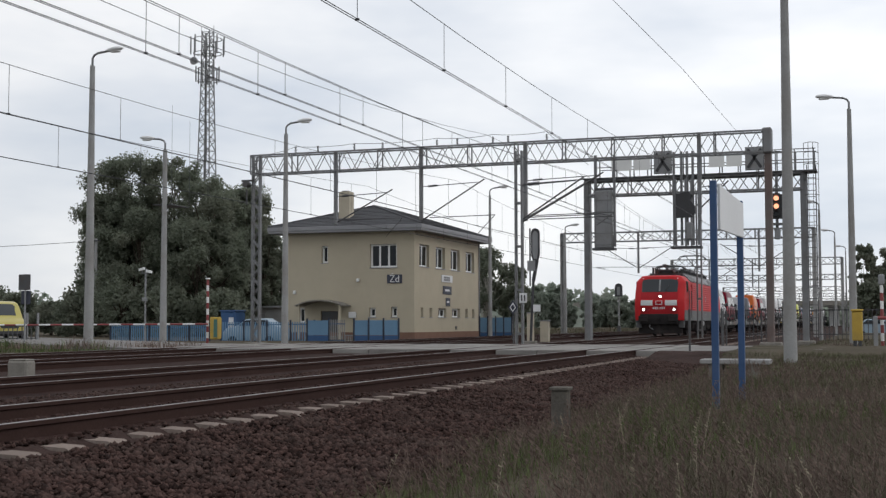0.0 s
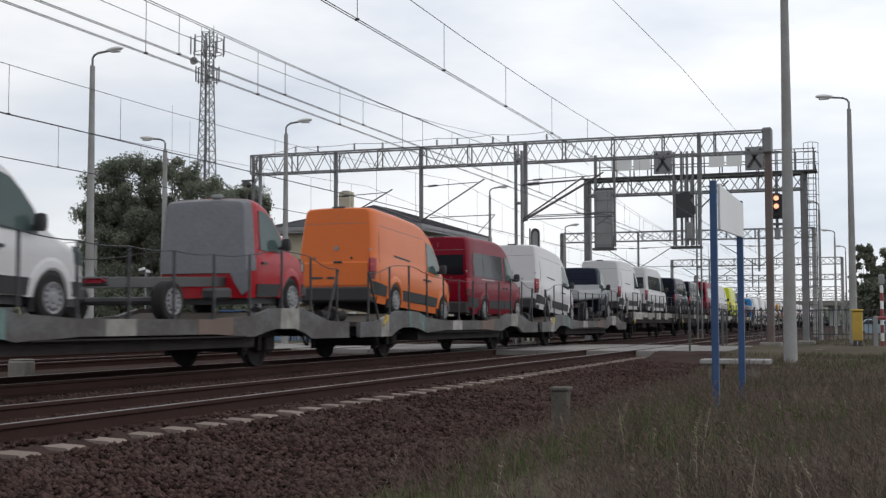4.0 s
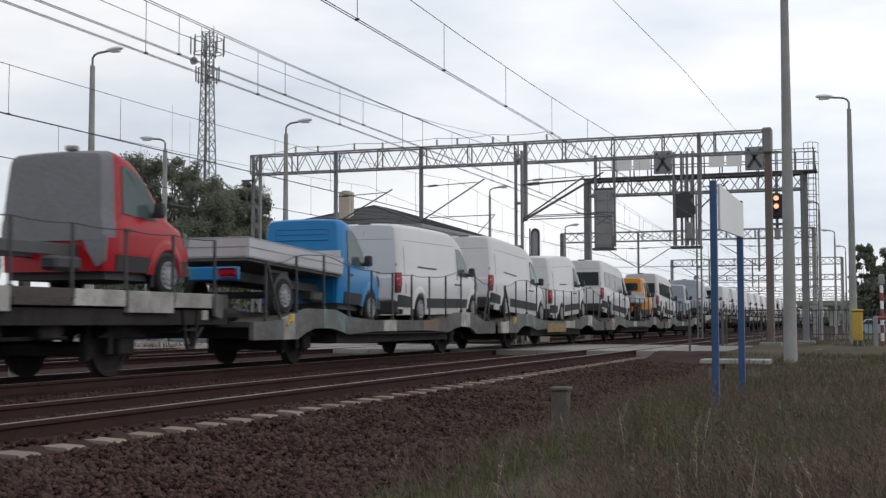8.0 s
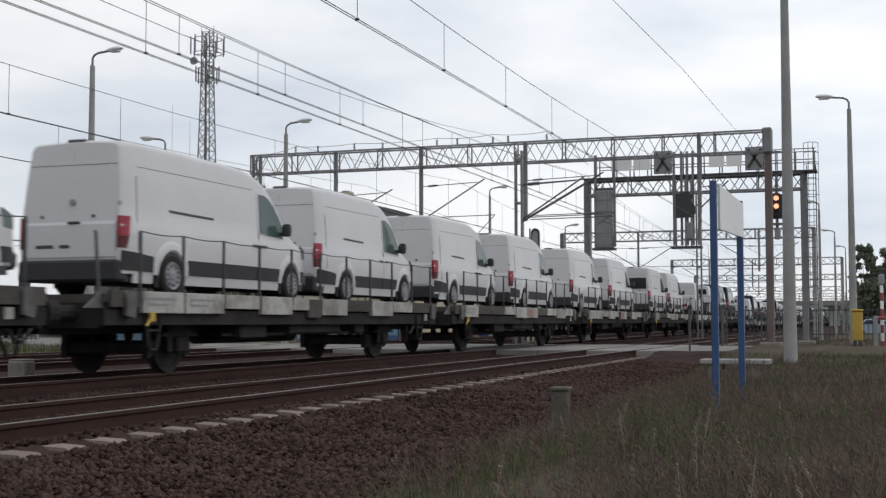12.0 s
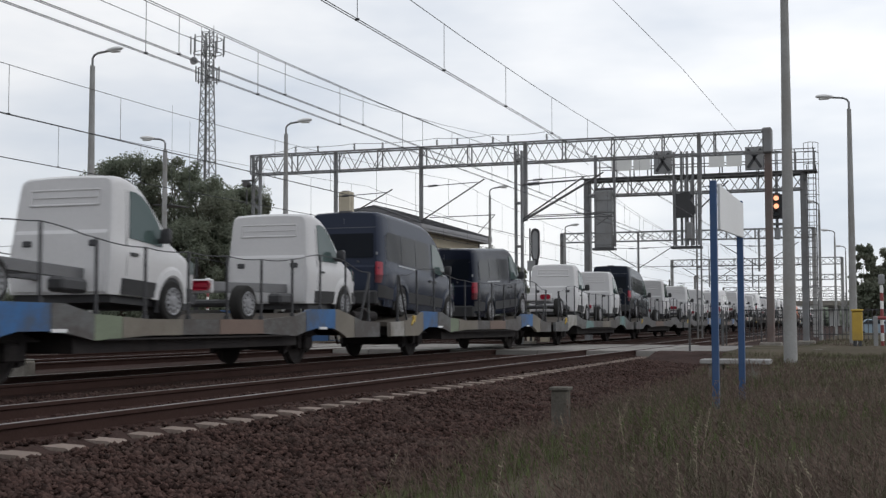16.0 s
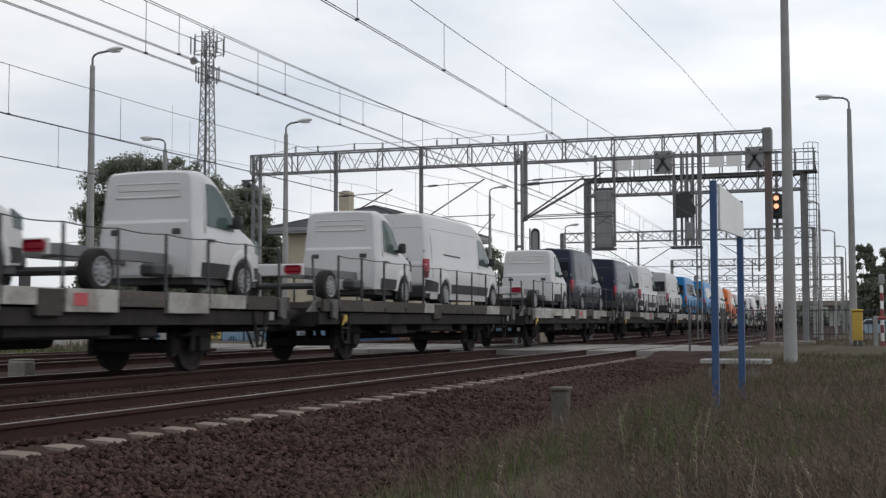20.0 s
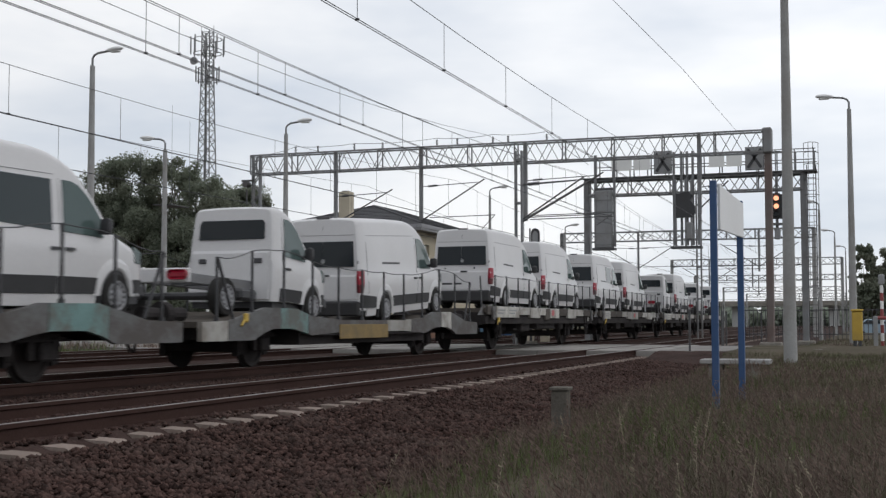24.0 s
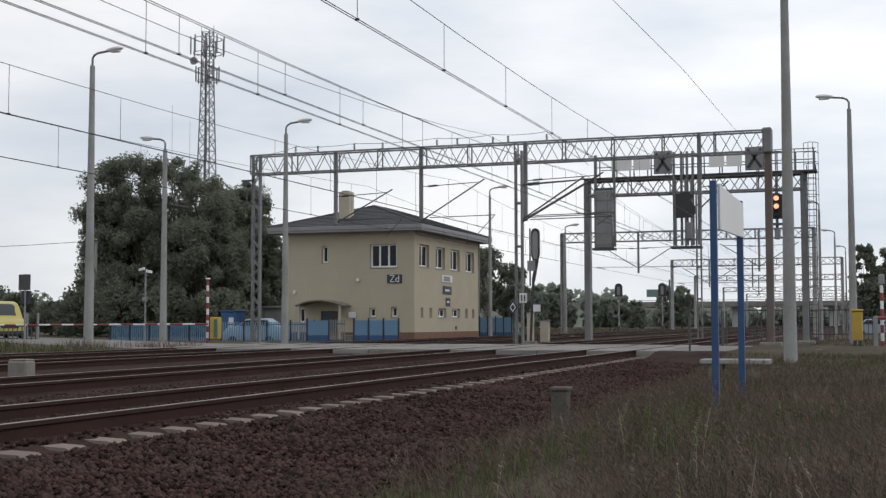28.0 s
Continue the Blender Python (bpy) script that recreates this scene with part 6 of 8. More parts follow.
# ---- delivery vans and light trucks ----
class Van:
    """The skin of a van: half width and roof height along its length; y = 0 at the tail, z = 0 at the wheels."""

    def __init__(self, kind, y_back=0.0):
        self.kind, self.y0 = kind, y_back
        self.top = {"high": 2.49, "low": 2.26, "cab": 2.24}[kind]

    def roof(self, y):
        h = self.top
        if self.kind == "high":
            ys, zs = (0, 0.05, 0.2, 2.0, 3.1, 3.45, 3.75, 4.0, 4.2, 4.6, 4.95, 5.15, 5.45, 5.7, 5.87, 5.95, 5.99), \
                     (h - 0.07, h - 0.035, h - 0.015, h, h - 0.02, h - 0.06, h - 0.14, h - 0.25, 2.09, 1.70, 1.34, 1.25, 1.16, 1.06, 0.94, 0.84, 0.70)
        else:
            ys, zs = (0, 0.05, 0.2, 2.2, 3.6, 3.85, 4.05, 4.25, 4.6, 4.95, 5.15, 5.45, 5.7, 5.87, 5.95, 5.99), \
                     (h - 0.07, h - 0.035, h - 0.015, h, h, h - 0.04, h - 0.11, h - 0.24, 1.69, 1.34, 1.25, 1.16, 1.06, 0.94, 0.84, 0.70)
        if y < self.y0 + 0.12 and self.y0 > 0:
            return lerp(y, ys, zs) - 0.05 * (1 - (y - self.y0) / 0.12) ** 2
        return lerp(y, ys, zs)

    def width(self, y, z):
        """Half width: a bulging lower flank, a shoulder under the windows, leaning in above it."""
        w = lerp(z, (0.15, 0.34, 0.6, 0.9, 1.10, 1.17, 1.6, 2.0, 2.05, 2.6), (0.955, 0.985, 1.01, 1.02, 1.015, 0.988, 0.962, 0.925, 0.915, 0.845))
        w *= lerp(y - self.y0, (0, 0.03, 0.08, 0.2, 0.36), (0.90, 0.925, 0.945, 0.98, 1.0))
        w *= lerp(y, (4.3, 5.0, 5.5, 5.8, 5.95, 5.99), (1.0, 0.985, 0.945, 0.88, 0.78, 0.66))
        return w

    def ring(self, y, zb):
        R = self.roof(y)
        pts = []
        edge = max(zb + 0.1, R - min(0.15, 0.22 * (R - zb)))
        for z in (zb, 0.5, 0.72, 0.92, 1.10, 1.17, 1.45, 1.75, 2.0, 2.05, 9.0):
            z = min(max(z, zb), edge)
            pts.append((self.width(y, z), z))
        we = pts[-1][0]
        for a in (22, 45, 66, 82):
            t = radians(a)
            pts.append((we - 0.13 * (1 - math.cos(t)), edge + (R - 0.025 - edge) * math.sin(t)))
        pts.append((we * 0.45, R - 0.006))
        full = [(x, y, z) for x, z in pts] + [(0, y, R)] + [(-x, y, z) for x, z in reversed(pts)]
        return full

    def body(self, zb=0.36):
        ys = [self.y0, self.y0 + 0.03, self.y0 + 0.08, self.y0 + 0.16, self.y0 + 0.4] + [y for y in (1.0, 1.8, 2.6, 3.1) if y > self.y0 + 0.5]
        ys += [3.45, 3.6, 3.75, 3.85, 4.0, 4.1, 4.2, 4.4, 4.6, 4.78, 4.95, 5.15, 5.3, 5.45, 5.62, 5.76, 5.87, 5.95, 5.99]
        ys = sorted(set(y for y in ys if y >= self.y0))
        s = Shape()
        s.loft([self.ring(y, zb) for y in ys])
        s.smooth = True
        return s

    def pane(self, outline, out=0.008, side=1):
        """A flat-edged pane of any outline (y, z) laid on the flank."""
        n = len(outline)
        v = [(side * (self.width(y, z) + out), y, z) for y, z in outline] + [(side * (self.width(y, z) - 0.03), y, z) for y, z in outline]
        return Shape().add(v, [tuple(range(n))] + [(k, n + k, n + (k + 1) % n, (k + 1) % n) for k in range(n)])

    def patch(self, outline, out=0.007, side=1, step=0.25):
        """A thin panel on the flank following its curve; outline in y, z (convex, four corners: tail-low, front-low, front-top, tail-top)."""
        (ya, za), (yb, zb), (yc, zc), (yd, zd) = outline
        n = max(1, int(abs(yb - ya) / step))
        m = max(1, int(abs(zd - za) / 0.2))
        v, f = [], []
        for j in range(m + 1):
            for i in range(n + 1):
                u, w = i / n, j / m
                y = (ya + (yb - ya) * u) * (1 - w) + (yd + (yc - yd) * u) * w
                z = (za + (zb - za) * u) * (1 - w) + (zd + (zc - zd) * u) * w
                v.append((side * (self.width(y, z) + out), y, z))
        o = len(v)
        v += [(x - side * 0.03, y, z) for x, y, z in v]
        for j in range(m):
            for i in range(n):
                a = j * (n + 1) + i
                f.append((a, a + 1, a + n + 2, a + n + 1))
        rim = [i for i in range(n + 1)] + [(j + 1) * (n + 1) - 1 for j in range(1, m + 1)] + [m * (n + 1) + i for i in range(n - 1, -1, -1)] + [j * (n + 1) for j in range(m - 1, 0, -1)]
        for a, b in zip(rim, rim[1:] + rim[:1]):
            f.append((a, a + o, b + o, b))
        s = Shape().add(v, f)
        s.smooth = True
        return s


def lean_back(t, y0):
    """The rear wall leans forward towards the roof."""
    for ob in t.children_recursive:
        for vert in ob.data.vertices:
            if y0 - 0.2 < vert.co.y < y0 + 0.6 and vert.co.z > 1.15:
                vert.co.y += 0.11 * (vert.co.z - 1.15) / 1.2 * (1 - max(0.0, vert.co.y - y0) / 0.6)


def wheel(parent, x, y, r=0.345, w=0.23):
    sgn = 1 if x > 0 else -1
    t = Shape()
    rings = []
    for rr, xx in ((0.20, 0.5), (r * 0.93, 0.5), (r, 0.36), (r, -0.36), (r * 0.93, -0.5), (0.20, -0.5)):
        rings.append([(x + xx * w, y + rr * math.cos(a * math.pi / 9), r + rr * math.sin(a * math.pi / 9)) for a in range(18)])
    t.loft(rings)
    t.smooth = True
    tyre = part("wheel", t, M_RUBBER, parent)
    if sgn < 0:
        return
    # a rolled rim ring, twelve short webs with dark holes between them, a dished centre with a cap
    k = Shape()
    n = 24

    def at(rr, xx, a):
        return (x + sgn * xx * w, y + rr * math.cos(a * 2 * math.pi / n), r + rr * math.sin(a * 2 * math.pi / n))

    def annulus(profile):
        m = len(profile)
        k.add([at(rr, xx, a) for a in range(n) for rr, xx in profile],
              [(a * m + i, a * m + i + 1, (a + 1) % n * m + i + 1, (a + 1) % n * m + i) for a in range(n) for i in range(m - 1)])
    annulus([(0.232, 0.49), (0.222, 0.56), (0.206, 0.55), (0.190, 0.51)])
    annulus([(0.142, 0.51), (0.135, 0.535), (0.09, 0.525), (0.075, 0.57), (0.06, 0.585), (0.0, 0.585)])
    for a in range(0, n, 2):
        k.add([at(0.192, 0.512, a), at(0.192, 0.512, a + 1), at(0.138, 0.53, a + 1), at(0.138, 0.53, a)], [(0, 1, 2, 3)])
    part("rim", k, M_RIM, tyre, "silver steel rim")


def arch(v, parent, y, mat_lip):
    """Dark wheel housing with a painted lip on both flanks."""
    n = 12
    pts = [(y + 0.41 * math.cos(math.pi * i / n), 0.345 + 0.41 * math.sin(math.pi * i / n)) for i in range(n + 1)]
    pts = [(y + 0.41, 0.15)] + pts + [(y - 0.41, 0.15)]
    m = len(pts)
    for sd in (1, -1):
        s, lip = Shape(), Shape()
        s.add([(sd * (v.width(a, b) + o), a, b) for o in (0.009, -0.03) for a, b in pts], [tuple(range(m)), tuple(range(2 * m - 1, m - 1, -1))] + [(k, k + m, (k + 1) % m + m, (k + 1) % m) for k in range(m)])
        part("wheel_housing", s, M_BLACK, parent)
        if sd < 0:
            continue
        rings = []
        for i in range(n + 1):
            a = math.pi * i / n
            ring = []
            for dr, dx in ((0.395, 0.012), (0.43, 0.036), (0.52, 0.026), (0.575, 0.0), (0.395, -0.01)):
                yy, zz = y + dr * math.cos(a), 0.345 + dr * math.sin(a)
                ring.append((sd * (v.width(yy, zz) + dx + 0.006), yy, zz))
            rings.append(ring)
        lip.loft(rings)
        part("wheel_arch", lip, mat_lip, parent)


CAB_WINDOW = [(3.68, 1.26), (4.64, 1.21), (4.66, 1.40), (4.52, 1.58), (4.30, 1.80), (4.08, 1.95), (3.90, 2.0), (3.70, 2.0)]


def cab_details(v, parent, colour, crew=False):
    """Doors, side windows, mirrors, lower trim, front end: shared by vans and trucks."""
    for sd in (1, -1):
        part("side_window", v.pane(CAB_WINDOW, 0.016, sd), M_CABGLASS, parent, "cab side window, painted pale for light showing through")
        m = Shape()
        m.box(sd * 1.03 - 0.05, sd * 1.03 + 0.05, 4.50, 4.58, 1.26, 1.34, 0.015)
        rings = []
        for u, a, b in ((0.0, 0.04, 0.08), (0.02, 0.055, 0.115), (0.10, 0.06, 0.125), (0.16, 0.055, 0.115), (0.18, 0.035, 0.085)):
            rings.append([(sd * (1.05 + u), 4.50 + a * math.cos(k * math.pi / 5 + 0.3), 1.37 + 1.2 * b * max(-0.85, min(0.85, math.sin(k * math.pi / 5 + 0.3)))) for k in range(10)])
        m.loft(rings)
        m.smooth = True
        part("door_mirror", m, M_BLACK, parent, "black door mirror")
        part("headlight", v.patch([(5.55, 0.86), (5.86, 0.84), (5.80, 1.03), (5.50, 1.12)], 0.008, sd, 0.1), M_CABGLASS, parent)
        if sd < 0:
            continue
        part("door_seam", v.patch([(3.60, 0.66), (3.612, 0.66), (3.612, 2.02), (3.60, 2.02)], 0.002, sd), M_SEAM, parent)
        part("door_handle", v.patch([(3.68, 0.985), (3.88, 0.985), (3.88, 1.03), (3.68, 1.03)], 0.03, sd), M_BLACK, parent)
        part("trim_strip", v.patch([(3.52, 0.37), (4.44, 0.37), (4.44, 0.61), (3.52, 0.62)], 0.022, sd), M_TRIM, parent, "black plastic flank strip")
        part("front_trim", v.patch([(5.48, 0.38), (5.88, 0.40), (5.88, 0.60), (5.46, 0.60)], 0.014, sd, 0.1), M_TRIM, parent)
    ws = Shape()
    vv, ff = [], []
    for j, y in enumerate((4.16, 4.35, 4.55, 4.72, 4.88)):
        for i in range(7):
            x = (-1 + i / 3) * (0.66 + 0.1 * j / 4)
            vv.append((x, y, v.roof(y) + 0.012 - 0.05 * (x / 0.75) ** 4))
    for j in range(4):
        for i in range(6):
            a = j * 7 + i
            ff.append((a, a + 1, a + 8, a + 7))
    ws.add(vv, ff)
    ws.smooth = True
    part("windscreen", ws, M_WSCREEN, parent, "raked windscreen")
    fb = Shape().box(-0.86, 0.86, 5.72, 6.01, 0.3, 0.56, 0.06).box(-0.5, 0.5, 5.93, 6.0, 0.66, 0.82, 0.02)
    part("front_bumper", fb, M_BLACK, parent, "black bumper and grille")
    if crew:
        for sd in (1, -1):
            part("rear_side_window", v.pane([(2.72, 1.28), (3.50, 1.26), (3.50, 2.0), (2.80, 2.0), (2.72, 1.92)], 0.008, sd), M_GLASS2, parent, "tinted rear cab window")
            if sd < 0:
                continue
            part("trim_strip", v.patch([(2.5, 0.37), (3.48, 0.37), (3.48, 0.62), (2.5, 0.62)], 0.022, sd), M_TRIM, parent)
            part("door_handle", v.patch([(2.76, 0.985), (2.96, 0.985), (2.96, 1.03), (2.76, 1.03)], 0.03, sd), M_BLACK, parent)


def panel_van(label, colour, roofkind="high", side="panel", rear="panel", name="delivery_van", long=False):
    """side: panel, bus (a long band of glass), crew (one window); rear: panel or glass."""
    dark = colour in DARK
    P = paint(colour, COLOURS[colour])
    t = thing(name, label, "van", "vans on the train")
    v = Van(roofkind)
    part("body", v.body(0.34), P, t)
    part("underbody", Shape().box(-0.9, 0.9, 0.15, 5.7, 0.22, 0.40), M_BLACK, t)
    cab_details(v, t, P)
    for y in (1.35, 4.95):
        arch(v, t, y, P)
        for x in (0.925, -0.925):
            wheel(t, x, y)
    zt = 1.99 if roofkind == "high" else 1.90
    side_glass, rear_glass = (M_PRIVACY, M_PRIVACY) if colour in DARK + ("red",) else (M_GLASS2, M_GLASS)
    for sd in (1, -1):
        tl = v.patch([(0.0, 0.93), (0.15, 0.93), (0.19, 1.24), (0.0, 1.24)], 0.016, sd, 0.03)
        tl.box(min(sd * 0.865, sd * 0.925), max(sd * 0.865, sd * 0.925), -0.016, 0.03, 0.93, 1.24, 0.008)
        lens = part("tail_light", tl, M_TAIL, t, "red tail light")
        tl = v.patch([(0.0, 0.74), (0.11, 0.74), (0.15, 0.928), (0.0, 0.928)], 0.014, sd, 0.03)
        tl.box(min(sd * 0.865, sd * 0.925), max(sd * 0.865, sd * 0.925), -0.014, 0.03, 0.74, 0.928, 0.008)
        part("reversing_lens", tl, M_TAILDARK, lens, "smoked lower lens")
        if side == "bus":
            g = [(0.44, 1.36), (0.50, 1.30), (3.36, 1.26), (3.44, 1.32), (3.44, zt - 0.02), (3.36, zt), (0.56, zt), (0.44, zt - 0.10)]
            part("side_glazing", v.pane(g, 0.008, sd), side_glass, t, "tinted passenger side glazing")
        elif side == "crew":
            part("side_glazing", v.pane([(2.20, 1.32), (3.42, 1.26), (3.44, zt), (2.24, zt)], 0.008, sd), side_glass, t, "tinted passenger side window")
        part("flank_strip", v.patch([(1.88, 0.37), (3.48, 0.37), (3.48, 0.62), (1.88, 0.62)], 0.022, sd), M_TRIM, t, "black plastic flank strip")
        if sd < 0:
            continue
        part("flank_strip", v.patch([(0.02, 0.40), (0.82, 0.38), (0.80, 0.63), (0.02, 0.70)], 0.02, sd, 0.1), M_TRIM, t)
        part("side_sill", v.patch([(1.84, 0.20), (4.46, 0.20), (4.46, 0.365), (1.84, 0.365)], 0.008, sd), P, t)
        part("rear_sill", v.patch([(0.3, 0.2), (0.85, 0.2), (0.85, 0.385), (0.3, 0.39)], 0.004, sd), P, t)
        part("door_handle", v.patch([(3.34, 0.985), (3.52, 0.985), (3.52, 1.03), (3.34, 1.03)], 0.03, sd), M_BLACK, t)
        if side == "panel":
            part("door_rail", v.patch([(1.32, 1.385), (2.45, 1.365), (2.45, 1.41), (1.32, 1.43)], 0.004, sd), M_BLACK, t, "sliding door rail")
        elif side == "bus":
            for y in (1.42, 2.42):
                part("window_bar", v.patch([(y, 1.31), (y + 0.025, 1.31), (y + 0.025, zt - 0.01), (y, zt - 0.01)], 0.010, sd), M_BLACK, t)
            part("door_rail", v.patch([(1.2, 1.215), (2.5, 1.205), (2.5, 1.235), (1.2, 1.245)], 0.010, sd), M_ALU, t, "sliding door rail")
        else:
            part("door_rail", v.patch([(1.1, 1.33), (2.16, 1.32), (2.16, 1.36), (1.1, 1.37)], 0.004, sd), M_BLACK, t, "sliding door rail")
        if side != "bus" and roofkind == "high":
            # a thin grey strip paints the shade along the crease; nothing is pressed in
            part("roof_crease", v.patch([(0.42, 2.04), (3.5, 2.06), (3.5, 2.072), (0.42, 2.052)], 0.003, sd), M_SEAM, t, "grey strip drawn as the shade line of the roof crease")
        part("rear_seam", v.patch([(0.36, 0.72), (0.37, 0.72), (0.37, zt - 0.1), (0.36, zt - 0.1)], 0.002, sd), M_SEAM, t)
    h = v.top
    part("rear_bumper", Shape().box(-0.92, 0.92, -0.07, 0.2, 0.22, 0.56, 0.04), M_TRIM, t, "black rear bumper")
    part("plate_recess", Shape().box(-0.62, -0.28, -0.028, 0.02, 0.74, 0.80, 0.008).box(-0.18, 0.02, -0.028, 0.02, 0.74, 0.80, 0.008), M_BLACK, t)
    part("door_hinge", Shape().box(0.865, 0.90, -0.012, 0.05, 1.40, 1.47, 0.008), M_GREYBOX, t)
    part("door_split", Shape().box(-0.004, 0.004, -0.004, 0.02, 0.60, h - 0.2), M_SEAM, t)
    # the rear crease is likewise only a grey strip in place of its shade
    part("rear_crease", Shape().box(-0.80, 0.80, -0.004, 0.02, h - 0.43, h - 0.42), M_SEAM, t)
    part("rear_ledge", Shape().add([(-0.85, 0.0, 1.16), (0.85, 0.0, 1.16), (0.85, -0.022, 1.11), (-0.85, -0.022, 1.11), (-0.85, -0.022, 0.60), (0.85, -0.022, 0.60), (0.85, 0.03, 0.60), (-0.85, 0.03, 0.60), (-0.85, 0.03, 1.16), (0.85, 0.03, 1.16)],
                                   [(0, 1, 2, 3), (3, 2, 5, 4), (4, 5, 6, 7), (7, 6, 9, 8), (8, 9, 1, 0), (0, 3, 4, 7, 8), (1, 9, 6, 5, 2)]), P, t, "pressed lower half of the rear doors")
    part("rear_emblem", Shape().tube((0.03, -0.026, 1.47), (0.03, 0.0, 1.47), 0.05, 0.055, 14), M_GREYBOX, t, "round grey emblem")
    part("rear_handle", Shape().box(-0.02, 0.20, -0.045, 0.0, 1.12, 1.165, 0.012), M_BLACK, t)
    part("washer_cap", Shape().box(-0.545, -0.495, -0.014, 0.02, 1.22, 1.27, 0.008).box(0.395, 0.445, -0.014, 0.02, 1.22, 1.27, 0.008), M_BLACK, t)
    if rear == "glass":
        for x0, x1 in ((-0.79, -0.004), (0.004, 0.79)):
            part("rear_window", Shape().prism([(x0, 1.34), (x1, 1.34), (x1 * (0.97 if x1 > 0.5 else 1), 1.92), (x0 * (0.97 if x0 < -0.5 else 1), 1.92)], "y", -0.014, 0.02), rear_glass, t, "dark rear door window")
    part("roof_light", Shape().box(-0.16, 0.16, 0.02, 0.14, h - 0.06, h - 0.005, 0.012), M_DARKSTEEL, t)
    lean_back(t, 0.0)
    if long:
        # the long wheelbase: the middle of the body is drawn out
        for ob in t.children_recursive:
            for vert in ob.data.vertices:
                vert.co.y += 0.85 * min(1.0, max(0.0, (vert.co.y - 1.9) / 1.4))
    return t


def light_truck(label, colour, bed="none", crew=False, window=False, cover=False, name="chassis_cab", short=False):
    """A cab on a ladder frame; bed: none or drop (a dropside load bed)."""
    P = paint(colour, COLOURS[colour])
    t = thing(name, label, "truck", "vans on the train")
    yb = 2.5 if crew else 3.3
    ra, ye = (1.33, -0.28) if short else (0.50, -1.2)
    if bed == "none" and not cover:
        ye = ra - 1.15
    v = Van("cab", yb)
    part("cab_body", v.body(0.36), P, t)
    part("underbody", Shape().box(-0.88, 0.88, yb + 0.1, 5.7, 0.24, 0.46), M_BLACK, t)
    cab_details(v, t, P, crew)
    F = M_FRAMEGREY if bed == "none" and not cover else M_DARKSTEEL
    lo, hi = (0.53, 0.78) if not cover else (0.61, 0.76)
    for x in (-0.42, 0.42):
        part("frame_rail", Shape().box(x - 0.05, x + 0.05, ye + 0.05, 4.6, 0.58, 0.76, 0.01), F, t)
    for y in (ye + 0.1, ra + 0.45, 2.2):
        part("cross_member", Shape().box(-0.4, 0.4, y, y + 0.09, 0.60, 0.72), M_DARKSTEEL, t)
    part("axle", Shape().tube((-0.8, ra, 0.36), (0.8, ra, 0.36), 0.07), M_BLACK, t)
    part("fuel_tank", Shape().box(0.5, 0.80, 2.3, 2.95, 0.34, 0.56, 0.05), M_BLACK, t)
    for x in (0.925, -0.925):
        wheel(t, x, ra)
        wheel(t, x, 4.95)
    arch(v, t, 4.95, P)
    lb = part("light_bar", Shape().box(-0.95, 0.95, ye - 0.04, ye + 0.04, lo, hi, 0.02), P if not cover else M_DARKSTEEL, t, "painted tail light bar")
    for x in (-0.74, 0.74):
        part("tail_light", Shape().box(x - 0.19, x + 0.19, ye - 0.08, ye - 0.042, lo + 0.05, hi - 0.03, 0.05), M_TAIL, lb, "red tail light")
    if cover:
        c = Shape()
        rings = [[(x * k, y, z + dz) for x, _, z in v.ring(max(y, yb), 0.86)] for y, k, dz in ((yb - 0.05, 0.965, -0.03), (yb - 0.04, 1.0, 0.004), (yb + 0.03, 1.008, 0.012), (yb + 0.19, 1.008, 0.010))]
        c.loft(rings)
        c.smooth = True
        part("cab_cover", c, M_COVER, t, "grey protective cover over the cab's back")
        part("cover_flap", Shape().add([(0.55, yb - 0.045, 0.90), (1.0, yb - 0.045, 0.90), (0.97, yb - 0.045, 0.52), (0.82, yb - 0.045, 0.42), (0.66, yb - 0.045, 0.66),
                                        (0.55, yb - 0.01, 0.90), (1.0, yb - 0.01, 0.90), (0.97, yb - 0.01, 0.52), (0.82, yb - 0.01, 0.42), (0.66, yb - 0.01, 0.66)],
                                       [(0, 1, 2, 3, 4), (9, 8, 7, 6, 5), (0, 5, 6, 1), (1, 6, 7, 2), (2, 7, 8, 3), (3, 8, 9, 4), (4, 9, 5, 0)]), M_COVER, t, "torn corner of the grey cover")
        part("roof_lamp", Shape().box(0.1, 0.3, yb + 0.02, yb + 0.16, v.top, v.top + 0.08, 0.02), M_GREYBOX, t)
    else:
        rib = Shape()
        for z0, z1, hw in ((1.98, 2.01, 0.64), (1.74, 1.77, 0.64), (1.87, 1.88, 0.58)):
            if not window or z0 < 1.5:
                rib.prism([(yb - 0.012, z0 + 0.01), (yb - 0.012, z1 - 0.006), (yb + 0.02, z1 + 0.012), (yb + 0.02, z0 - 0.012)], "x", -hw, hw)
        if window:
            part("rear_window", Shape().prism([(-0.72, 1.58), (0.72, 1.58), (0.71, 1.90), (0.66, 1.96), (-0.66, 1.96), (-0.71, 1.90)], "y", yb - 0.016, yb + 0.02), M_GLASS, t, "dark cab rear window")
        else:
            for x in (-0.64, 0.64):
                rib.box(x - 0.015, x + 0.015, yb - 0.018, yb + 0.02, 1.75, 2.0, 0.01)
            part("pressed_ribs", rib, P, t)
        part("wall_ledge", Shape().prism([(yb - 0.03, 0.40), (yb - 0.03, 1.30), (yb, 1.36), (yb + 0.03, 1.36), (yb + 0.03, 0.40)], "x", -0.84, 0.84), P, t, "pressed lower half of the cab's back")
        for x in (-0.60, 0.62):
            part("vent", Shape().box(x - 0.085, x + 0.085, yb - 0.045, yb + 0.01, 1.10, 1.20, 0.015), M_BLACK, t, "black air vent")
